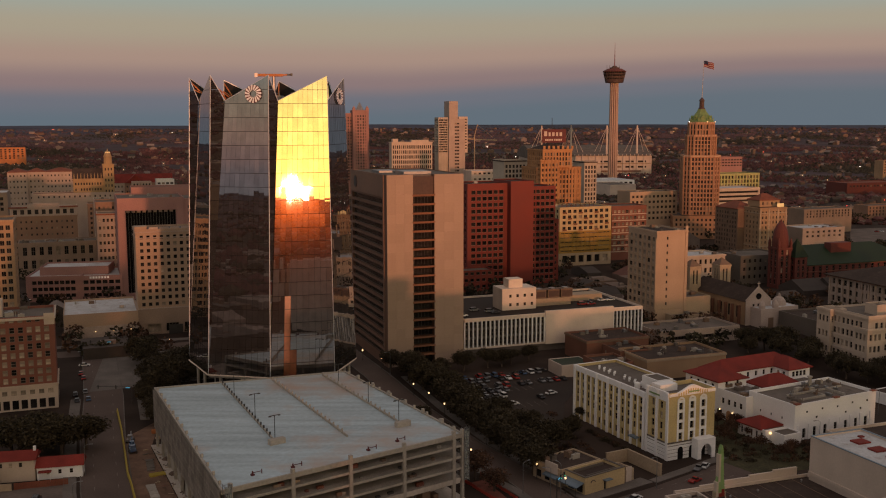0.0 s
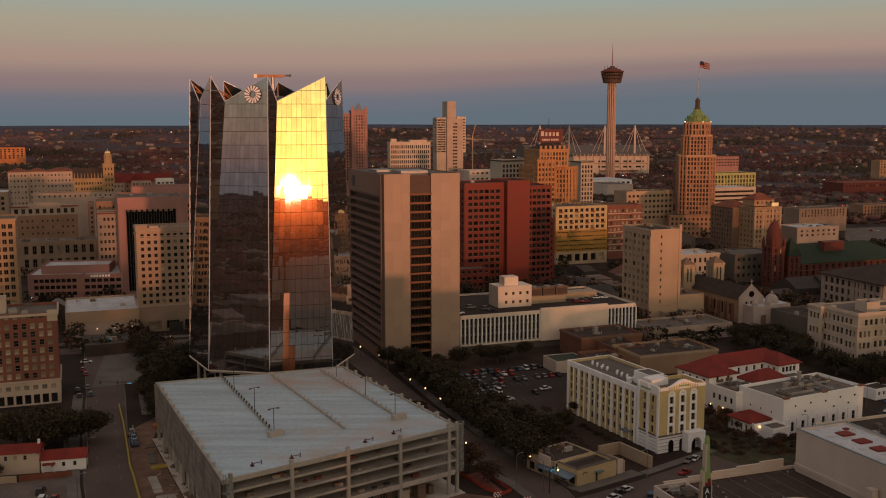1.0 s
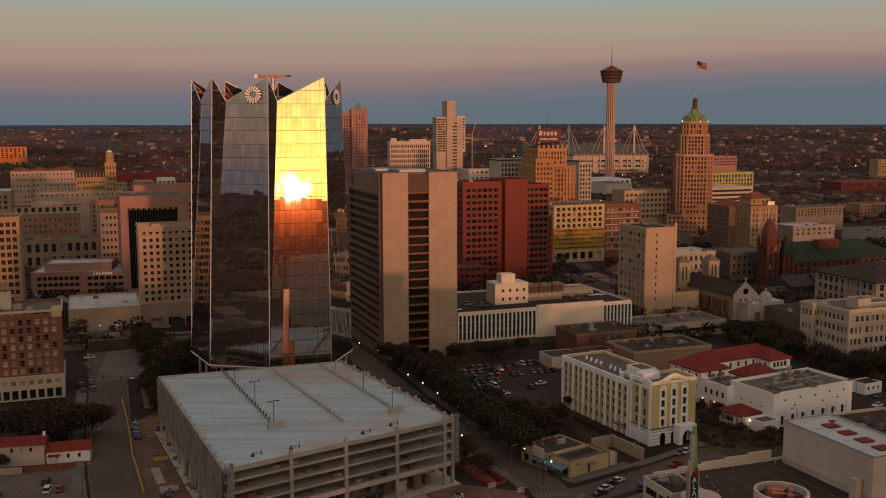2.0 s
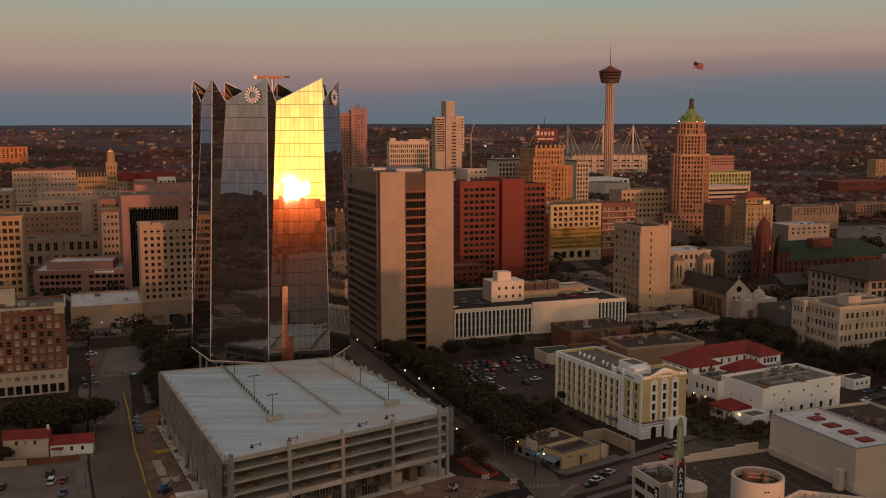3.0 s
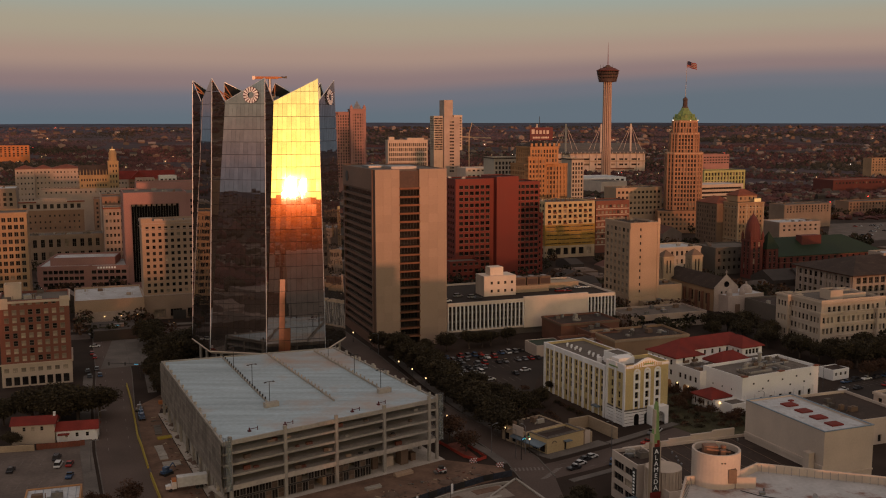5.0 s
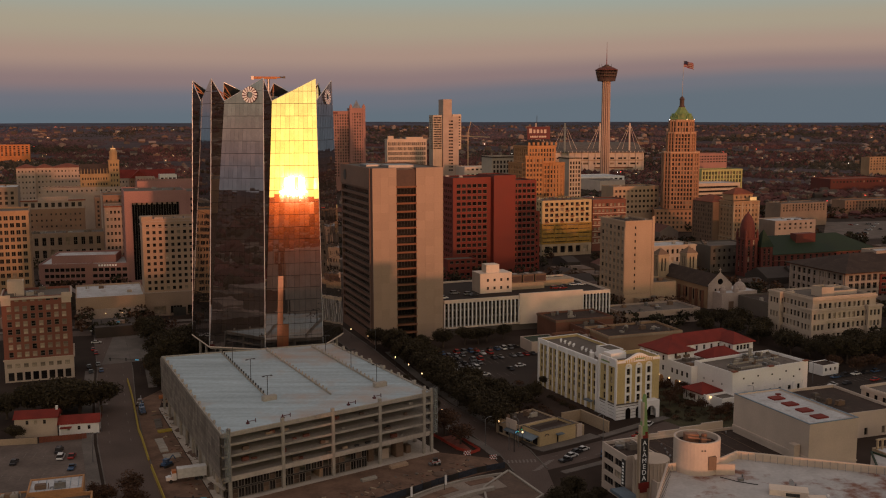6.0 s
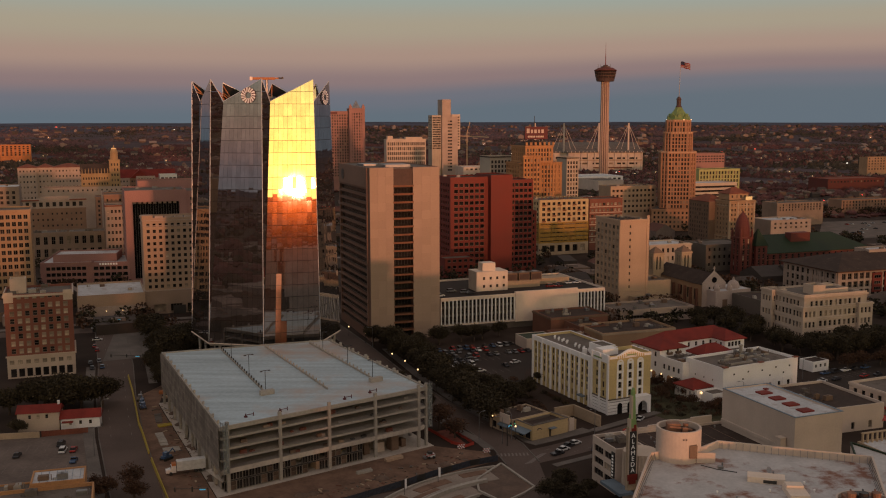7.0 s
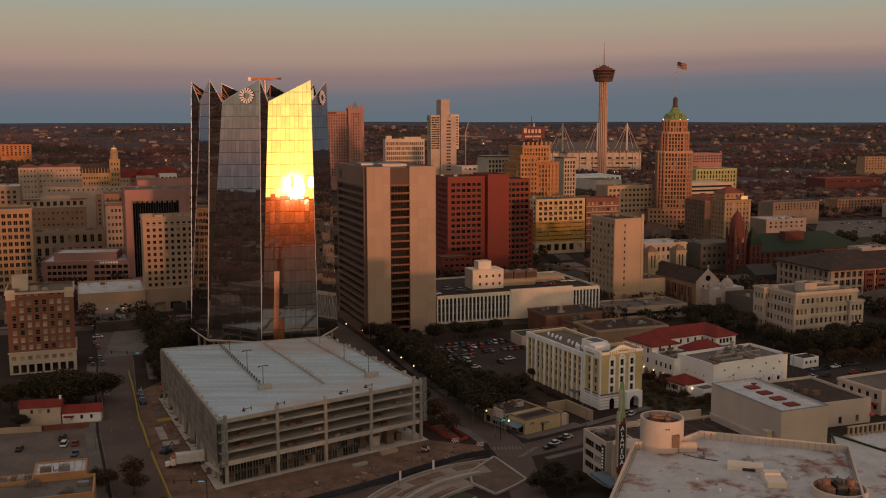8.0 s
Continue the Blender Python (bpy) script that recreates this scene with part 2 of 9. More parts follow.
M["pane_far"] = material("pane_far", (0.03, 0.024, 0.022), 0.6, bump=0, spec=0.2, per_piece=0.6)
M["yellow_pale"] = material("yellow_pale", (0.52, 0.39, 0.21), 0.8, grain=2, stain=0.14, big=0.1)
# five dimmed copies: missing sun on the background blocks put into the colour
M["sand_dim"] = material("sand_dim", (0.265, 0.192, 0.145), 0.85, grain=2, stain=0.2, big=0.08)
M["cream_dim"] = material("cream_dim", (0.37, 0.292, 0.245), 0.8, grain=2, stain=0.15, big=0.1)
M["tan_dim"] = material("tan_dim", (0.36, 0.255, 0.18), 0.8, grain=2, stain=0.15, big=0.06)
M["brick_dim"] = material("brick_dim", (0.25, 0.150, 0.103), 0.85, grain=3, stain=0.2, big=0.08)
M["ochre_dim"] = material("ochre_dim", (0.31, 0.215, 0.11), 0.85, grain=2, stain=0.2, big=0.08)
M["gold"] = material("gold", (0.33, 0.19, 0.035), 0.5, grain=2, stain=0.2, big=0.1)
M["redbrown"] = material("redbrown", (0.17, 0.075, 0.048), 0.85, grain=2, stain=0.25, big=0.08)
M["cream_bright"] = material("cream_bright", (0.70, 0.585, 0.49), 0.8, grain=2, vary=0.05, stain=0.14, big=0.1)
M["pinkwhite"] = material("pinkwhite", (0.43, 0.35, 0.31), 0.85, grain=2, stain=0.2, big=0.1)
M["orange"] = material("orange", (0.45, 0.16, 0.05), 0.7, grain=2)
M["leaf"] = material("leaf", (0.050, 0.040, 0.024), 0.8, grain=0.5, vary=0.3, stain=0.35, big=0.25, bump=0, per_piece=0.35, spec=0.15)
M["leaf_brown"] = material("leaf_brown", (0.082, 0.046, 0.030), 0.85, grain=0.5, vary=0.3, stain=0.35, big=0.25, bump=0, per_piece=0.35, spec=0.15)
M["far_wood"] = material("far_wood", (0.106, 0.048, 0.046), 0.9, grain=0.06, vary=0.3, stain=0.45, big=0.006, bump=0, per_piece=0.22, spec=0.15)
# far crowns: winter wood with distance haze put into the colour
M["far_wood_hazy"] = material("far_wood_hazy", (0.105, 0.064, 0.068), 0.95, grain=0.06, vary=0.25, stain=0.4, big=0.004, bump=0, spec=0.1, per_piece=0.2)
M["far_olive"] = material("far_olive", (0.058, 0.046, 0.034), 0.95, grain=0.06, vary=0.25, stain=0.4, big=0.004, bump=0, spec=0.1, per_piece=0.3)
M["blind_far"] = material("blind_far", (0.20, 0.15, 0.11), 0.7, bump=0, spec=0.2, per_piece=0.5)
M["mid_wood"] = material("mid_wood", (0.036, 0.032, 0.020), 0.9, grain=0.1, vary=0.3, stain=0.4, big=0.01, bump=0, per_piece=0.5, spec=0.15)
M["bark"] = material("bark", (0.09, 0.065, 0.05), 0.9, grain=5, bump=0.4)
M["car_white"] = material("car_white", (0.62, 0.62, 0.62), 0.25, bump=0, stain=0.05)
M["car_dark"] = material("car_dark", (0.03, 0.03, 0.035), 0.25, bump=0, stain=0.05)
M["car_grey"] = material("car_grey", (0.20, 0.20, 0.21), 0.3, metal=0.4, bump=0, stain=0.05)
M["car_red"] = material("car_red", (0.30, 0.025, 0.02), 0.25, bump=0, stain=0.05)
M["car_blue"] = material("car_blue", (0.05, 0.09, 0.17), 0.25, bump=0, stain=0.05)
# flag colours darkened: the shade it flies in is put into the cloth
M["flag_red"] = material("flag_red", (0.22, 0.02, 0.02), 0.9, bump=0)
M["flag_pale"] = material("flag_pale", (0.30, 0.26, 0.24), 0.9, bump=0)
M["flag_blue"] = material("flag_blue", (0.02, 0.025, 0.06), 0.9, bump=0)
M["cornice_stone"] = material("cornice_stone", (0.46, 0.30, 0.19), 0.85, grain=2, stain=0.15, big=0.06)
M["rubber"] = material("rubber", (0.02, 0.02, 0.02), 0.8)
M["signgreen"] = material("signgreen", (0.22, 0.34, 0.12), 0.6)
M["signmaroon"] = material("signmaroon", (0.095, 0.010, 0.012), 0.6)
M["sign_white"] = material("sign_white", (0.8, 0.78, 0.75), 0.5, emit=((1, 0.95, 0.9), 0.05), bump=0)
M["screen"] = material("screen", (0.22, 0.19, 0.165), 0.7, metal=0.2, grain=1, vary=0.25, stain=0.35, big=0.12, per_piece=0.28)
M["net"] = material("net", (0.30, 0.34, 0.33), 0.8, grain=6, stain=0.2, bump=0)
M["net"].node_tree.nodes["Principled BSDF"].inputs["Alpha"].default_value = 0.45
M["barrier_yellow"] = material("barrier_yellow", (0.40, 0.30, 0.04), 0.8)


# ---------- building blocks ----------
HUB = (8.0, -25.0)      # middle of the walk in plan

def mesh(name, verts, faces, mats, idx=None):
    me = bpy.data.meshes.new(name)
    me.from_pydata([tuple(v) for v in verts], [], faces)
    for m in mats if isinstance(mats, (list, tuple)) else [mats]:
        me.materials.append(M[m] if isinstance(m, str) else m)
    if idx:
        me.polygons.foreach_set("material_index", idx)
    me.validate()
    me.update()
    return me


class Geo:
    """Collects faces for one mesh."""
    def __init__(self):
        self.v, self.f, self.i = [], [], []

    def face(self, pts, i=0):
        k = len(self.v)
        self.v.extend(pts)
        self.f.append(tuple(range(k, k + len(pts))))
        self.i.append(i)
        return self

    def box(self, x0, y0, z0, x1, y1, z1, i=0, m=None):
        c = [Vector((x, y, z)) for z in (z0, z1) for x, y in ((x0, y0), (x1, y0), (x1, y1), (x0, y1))]
        if m is not None:
            c = [m @ p for p in c]
        k = len(self.v)
        self.v.extend(c)
        for q in ((3, 2, 1, 0), (4, 5, 6, 7), (0, 1, 5, 4), (1, 2, 6, 5), (2, 3, 7, 6), (3, 0, 4, 7)):
            self.f.append(tuple(k + j for j in q))
            self.i.append(i)
        return self

    def beam(self, a, b, r, i=0, n=6, r2=None):
        a, b = Vector(a), Vector(b)
        q = (b - a).to_track_quat("Z", "Y").to_matrix()
        r2 = r if r2 is None else r2
        k = len(self.v)
        for c, rad in ((a, r), (b, r2)):
            for j in range(n):
                t = 2 * math.pi * (j + 0.5) / n
                self.v.append(c + q @ Vector((rad * math.cos(t), rad * math.sin(t), 0)))
        for j in range(n):
            self.f.append((k + j, k + (j + 1) % n, k + n + (j + 1) % n, k + n + j))
            self.i.append(i)
        self.f.append(tuple(k + j for j in reversed(range(n))))
        self.f.append(tuple(k + n + j for j in range(n)))
        self.i += [i, i]
        return self

    def prism(self, poly, z0, z1, i=0, top=None):
        n = len(poly)
        k = len(self.v)
        self.v += [Vector((*p[:2], z0)) for p in poly] + [Vector((*p[:2], z1)) for p in poly]
        for j in range(n):
            self.f.append((k + j, k + (j + 1) % n, k + n + (j + 1) % n, k + n + j))
            self.i.append(i)
        self.f.append(tuple(k + j for j in reversed(range(n))))
        self.f.append(tuple(k + n + j for j in range(n)))
        self.i += [i, i if top is None else top]
        return self

    def lathe(self, prof, x=0, y=0, n=16, i=0, phase=0.0, cap=True):
        k = len(self.v)
        for r, z in prof:
            for j in range(n):
                t = 2 * math.pi * j / n + phase
                self.v.append(Vector((x + r * math.cos(t), y + r * math.sin(t), z)))
        for a in range(len(prof) - 1):
            for j in range(n):
                self.f.append((k + a * n + j, k + a * n + (j + 1) % n, k + (a + 1) * n + (j + 1) % n, k + (a + 1) * n + j))
                self.i.append(i)
        if cap:
            self.f.append(tuple(k + j for j in reversed(range(n))))
            self.f.append(tuple(k + (len(prof) - 1) * n + j for j in range(n)))
            self.i += [i, i]
        return self

    def done(self, name, mats):
        return mesh(name, self.v, self.f, mats, self.i)


def thing(name, label, category, x=0, y=0, z=0, angle=0, group="", kind=""):
    ob = new(name)
    ob.empty_display_size = 0.5
    ob.matrix_basis = pose(x, y, z, 0, 0, angle)
    return tagged(ob, label, category, group, kind)


def part(name, g, mats, parent, label="", m=None):
    me = g.done(name, mats) if isinstance(g, Geo) else g
    ob = new(name, me)
    ob.parent = parent
    if m is not None:
        ob.matrix_basis = m
    if label:
        tagged(ob, label)
    return ob


PANES = {}


def pane_mesh(w, h, style="plain", glass="pane", frame_mat="frame"):
    """A window: sash bars round a pane, facing -y, centred."""
    key = (round(w, 2), round(h, 2), style, glass, frame_mat)
    if key not in PANES:
        g = Geo()
        t = min(0.10, w * 0.07)
        bars = [(-w / 2, -h / 2, -w / 2 + t, h / 2), (w / 2 - t, -h / 2, w / 2, h / 2), (-w / 2, -h / 2, w / 2, -h / 2 + t), (-w / 2, h / 2 - t, w / 2, h / 2)]
        if style in ("sash", "cross"):
            bars.append((-w / 2, -t / 2, w / 2, t / 2))
        if style in ("cross", "pair"):
            bars.append((-t / 2, -h / 2, t / 2, h / 2))
        if style == "ribbon":
            n = max(2, round(w / 1.6))
            bars += [(-w / 2 + w * k / n - t / 2, -h / 2, -w / 2 + w * k / n + t / 2, h / 2) for k in range(1, n)]
        xs = sorted({round(v, 4) for b in bars for v in (b[0], b[2])})
        zs = sorted({round(v, 4) for b in bars for v in (b[1], b[3])})
        ids = {}

        def vert(a, b, up):
            if (a, b, up) not in ids:
                ids[a, b, up] = len(g.v)
                g.v.append(Vector((xs[a], -0.06 if up else 0.0, zs[b])))
            return ids[a, b, up]
        cells = {(a, b): any(x0 < (xs[a] + xs[a + 1]) / 2 < x1 and z0 < (zs[b] + zs[b + 1]) / 2 < z1 for x0, z0, x1, z1 in bars)
                 for a in range(len(xs) - 1) for b in range(len(zs) - 1)}
        for (a, b), up in cells.items():
            g.f.append((vert(a, b, up), vert(a + 1, b, up), vert(a + 1, b + 1, up), vert(a, b + 1, up)))
            g.i.append(1 if up else 0)
            for near, p, q in (((a + 1, b), (a + 1, b), (a + 1, b + 1)), ((a, b + 1), (a, b + 1), (a + 1, b + 1))):
                if near in cells and cells[near] != up:
                    g.f.append((vert(*p, up), vert(*q, up), vert(*q, not up), vert(*p, not up)))
                    g.i.append(1)
        PANES[key] = g.done("window", [glass, frame_mat])
    return PANES[key]


def facade(g, o, du, width, z0, z1, cols, rows, ww, wh, thing_ob, margin=0.0, base=0.0, head=0.0, depth=0.35, style="plain", mi=0, lit=0.0, blind=0.15, name="window", skip=None, shift=0.0, joined=False):
    """A wall from z0 to z1 with a grid of real openings, and a window object in each."""
    o, du = Vector(o), Vector(du).normalized()
    nrm = Vector((du.y, -du.x, 0))
    angle = math.degrees(math.atan2(du.y, du.x))

    def P(s, z, d=0.0):
        return o + du * s + Vector((0, 0, z)) - nrm * d
    far = Geo()
    joined = joined or math.hypot(thing_ob.location.x - HUB[0], thing_ob.location.y - HUB[1]) > 760
    xs, zs = [0.0], [z0]
    cw, rh = (width - 2 * margin) / max(cols, 1), (z1 - z0 - base - head) / max(rows, 1)
    for c in range(cols):
        m_ = margin + (c + 0.5) * cw
        xs += [m_ - ww / 2, m_ + ww / 2]
    for r in range(rows):
        m_ = z0 + base + (r + 0.5 + shift) * rh
        zs += [m_ - wh / 2, m_ + wh / 2]
    xs.append(width), zs.append(z1)
    for a in range(len(xs) - 1):
        for b in range(len(zs) - 1):
            s0, s1, t0, t1 = xs[a], xs[a + 1], zs[b], zs[b + 1]
            if s1 - s0 < 1e-4 or t1 - t0 < 1e-4:
                continue
            if a % 2 and b % 2 and not (skip and skip(a // 2, b // 2)):
                for p, q in (((s0, t0), (s1, t0)), ((s1, t0), (s1, t1)), ((s1, t1), (s0, t1)), ((s0, t1), (s0, t0))):
                    g.face([P(*p), P(*q), P(*q, depth + 0.1), P(*p, depth + 0.1)], mi)
                u = random.random()
                if joined:
                    far.face([P(s0, t0, depth), P(s1, t0, depth), P(s1, t1, depth), P(s0, t1, depth)], 2 if u < lit else 1 if u < lit + blind else 0)
                    continue
                glass = "pane_lit" if u < lit else "pane_blind" if u < lit + blind else "pane"
                ob = new(name, pane_mesh(s1 - s0, t1 - t0, style, glass))
                ob.parent = thing_ob
                ob.matrix_basis = Matrix.Translation(P((s0 + s1) / 2, (t0 + t1) / 2, depth)) @ pose(0, 0, 0, 0, 0, angle)
            else:
                g.face([P(s0, t0), P(s1, t0), P(s1, t1), P(s0, t1)], mi)
    if joined and far.f:
        tagged(part("window", far, ["pane_far", "blind_far", "pane_lit"], thing_ob), kind="stuff")


def block(ob, x0, y0, x1, y1, z0, z1, wall, roof="roofgravel", front=None, left=None, right=None, back=None, parapet=0.9, cornice=0.0, clutter=0, corn_mat=None):
    """One upright volume of a building in its own frame: walls with openings, parapet, flat roof, roof plant."""
    g = Geo()
    for spec, o, du, w in ((front, (x0, y0, 0), (1, 0, 0), x1 - x0), (right, (x1, y0, 0), (0, 1, 0), y1 - y0),
                           (back, (x1, y1, 0), (-1, 0, 0), x1 - x0), (left, (x0, y1, 0), (0, -1, 0), y1 - y0)):
        if spec:
            facade(g, o, du, w, z0, z1, thing_ob=ob, **spec)
        else:
            d = Vector(du) * w
            a = Vector(o)
            g.face([a + Vector((0, 0, z0)), a + d + Vector((0, 0, z0)), a + d + Vector((0, 0, z1)), a + Vector((0, 0, z1))])
    t = 0.4
    outer, inner = [(x0, y0), (x1, y0), (x1, y1), (x0, y1)], [(x0 + t, y0 + t), (x1 - t, y0 + t), (x1 - t, y1 - t), (x0 + t, y1 - t)]
    zr = z1 - parapet
    for k in range(4):
        a, b, c, d = outer[k], outer[(k + 1) % 4], inner[(k + 1) % 4], inner[k]
        g.face([(*a, z1), (*b, z1), (*c, z1), (*d, z1)])
        g.face([(*d, z1), (*c, z1), (*c, zr), (*d, zr)])
    part("wall", g, wall, ob)
    r = Geo()
    r.box(x0 + t, y0 + t, zr - 0.4, x1 - t, y1 - t, zr)
    part("roof", r, roof, ob)
    if cornice:
        c = Geo()
        for a0, b0, a1, b1 in ((x0 - cornice, y0 - cornice, x1 + cornice, y0 - 0.003), (x0 - cornice, y1 + 0.003, x1 + cornice, y1 + cornice),
                               (x0 - cornice, y0, x0 - 0.003, y1), (x1 + 0.003, y0, x1 + cornice, y1)):
            c.box(a0, b0, z1 - 1.1, a1, b1, z1 - 0.25)
        part("cornice", c, corn_mat or wall, ob)
    for _ in range(clutter):
        w, d, h = random.uniform(0.9, 2.9), random.uniform(0.9, 2.4), random.uniform(0.6, 1.8)
        if x1 - x0 < w + 3 or y1 - y0 < d + 3:
            continue
        cx, cy = random.uniform(x0 + 1.2, x1 - 1.2 - w), random.uniform(y0 + 1.2, y1 - 1.2 - d)
        q = Geo().box(cx, cy, zr, cx + w, cy + d, zr + h)
        if h > 1.3:
            q.lathe([(min(w, d) * 0.32, zr + h), (min(w, d) * 0.32, zr + h + 0.25)], cx + w / 2, cy + d / 2, 10)
            q.beam((cx, cy + d / 2, zr + 0.4), (cx - 0.9, cy + d / 2, zr + 0.4), 0.16, n=6).beam((cx - 0.9, cy + d / 2, zr + 0.4), (cx - 0.9, cy + d / 2, zr), 0.16, n=6)
        else:
            q.box(cx + 0.15, cy + 0.15, zr + h, cx + w - 0.15, cy + d - 0.15, zr + h + 0.15)
            q.beam((cx + w + 0.6, cy + 0.3, zr), (cx + w + 0.6, cy + 0.3, zr + h + 0.5), 0.12, n=6)
        part("roof_unit", q, random.choice(["metal", "brown", "concrete", "roofgravel"]), ob)


def hip_roof(ob, x0, y0, x1, y1, z, rise, mat, over=0.6, name="roof", ridge_x=True):
    g = Geo()
    x0, y0, x1, y1 = x0 - over, y0 - over, x1 + over, y1 + over
    if ridge_x:
        k = min((y1 - y0) / 2, (x1 - x0) / 2)
        a, b = Vector((x0 + k, (y0 + y1) / 2, z + rise)), Vector((x1 - k, (y0 + y1) / 2, z + rise))
        c = [Vector((x0, y0, z)), Vector((x1, y0, z)), Vector((x1, y1, z)), Vector((x0, y1, z))]
        g.face([c[0], c[1], b, a]), g.face([c[2], c[3], a, b]), g.face([c[1], c[2], b]), g.face([c[3], c[0], a])
    else:
        k = min((y1 - y0) / 2, (x1 - x0) / 2)
        a, b = Vector(((x0 + x1) / 2, y0 + k, z + rise)), Vector(((x0 + x1) / 2, y1 - k, z + rise))
        c = [Vector((x0, y0, z)), Vector((x1, y0, z)), Vector((x1, y1, z)), Vector((x0, y1, z))]
        g.face([c[0], c[1], a]), g.face([c[1], c[2], b, a]), g.face([c[2], c[3], b]), g.face([c[3], c[0], a, b])
    g.face([c[3], c[2], c[1], c[0]])
    g.box(x0, y0, z - 0.35, x1, y1, z - 0.004)
    return part(name, g, mat, ob)


def gable_roof(ob, x0, y0, x1, y1, z, rise, mat, over=0.5, along_y=True):
    g = Geo()
    x0, y0, x1, y1 = x0 - over, y0 - over, x1 + over, y1 + over
    if along_y:
        m_ = (x0 + x1) / 2
        A, B = [Vector((x0, y0, z)), Vector((x1, y0, z)), Vector((m_, y0, z + rise))], [Vector((x0, y1, z)), Vector((x1, y1, z)), Vector((m_, y1, z + rise))]
    else:
        m_ = (y0 + y1) / 2
        A, B = [Vector((x0, y1, z)), Vector((x0, y0, z)), Vector((x0, m_, z + rise))], [Vector((x1, y1, z)), Vector((x1, y0, z)), Vector((x1, m_, z + rise))]
    g.face(A), g.face(B[::-1]), g.face([A[0], A[2], B[2], B[0]]), g.face([A[2], A[1], B[1], B[2]]), g.face([A[1], A[0], B[0], B[1]])
    return part("roof", g, mat, ob)


# ---------- the lie of the land ----------
def land(x, y):
    """Height of the ground: level in the town, rising slowly to the skyline."""
    r = math.hypot(x - HUB[0], y - HUB[1])
    k = max(0.0, min(1.0, (r - 1900) / 3000))
    return 80 * k * k * (3 - 2 * k) * 0.35 + 80 * k * 0.65

# ---------- ground ----------
def ground_sheet():
    g = Geo()
    radii = [0, 120, 260, 420, 600, 800, 1050, 1300, 1600, 1900, 2200, 2600, 3000, 3400, 3800, 4200, 4600, 4920]
    n = 96
    vs, fs, ids = [Vector((*HUB, 0))], [], []
    for r in radii[1:]:
        for j in range(n):
            t = 2 * math.pi * j / n
            x, y = HUB[0] + r * math.cos(t), HUB[1] + r * math.sin(t)
            z = land(x, y)
            if r > 3000:
                z += 6.0 * noise.noise(Vector((math.cos(t) * 5, math.sin(t) * 5, r * 0.001)))
            vs.append(Vector((x, y, z)))
    for j in range(n):
        fs.append((0, 1 + j, 1 + (j + 1) % n)), ids.append(0)
    for a in range(len(radii) - 2):
        for j in range(n):
            p = 1 + a * n
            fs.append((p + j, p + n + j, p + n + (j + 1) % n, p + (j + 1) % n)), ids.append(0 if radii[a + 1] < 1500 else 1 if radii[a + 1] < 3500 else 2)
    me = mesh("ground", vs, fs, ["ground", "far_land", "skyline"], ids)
    for p in me.polygons:
        p.use_smooth = True
    return tagged(new("ground", me), "dusky town ground reaching to a level skyline", "ground", kind="structure")


ground_sheet()

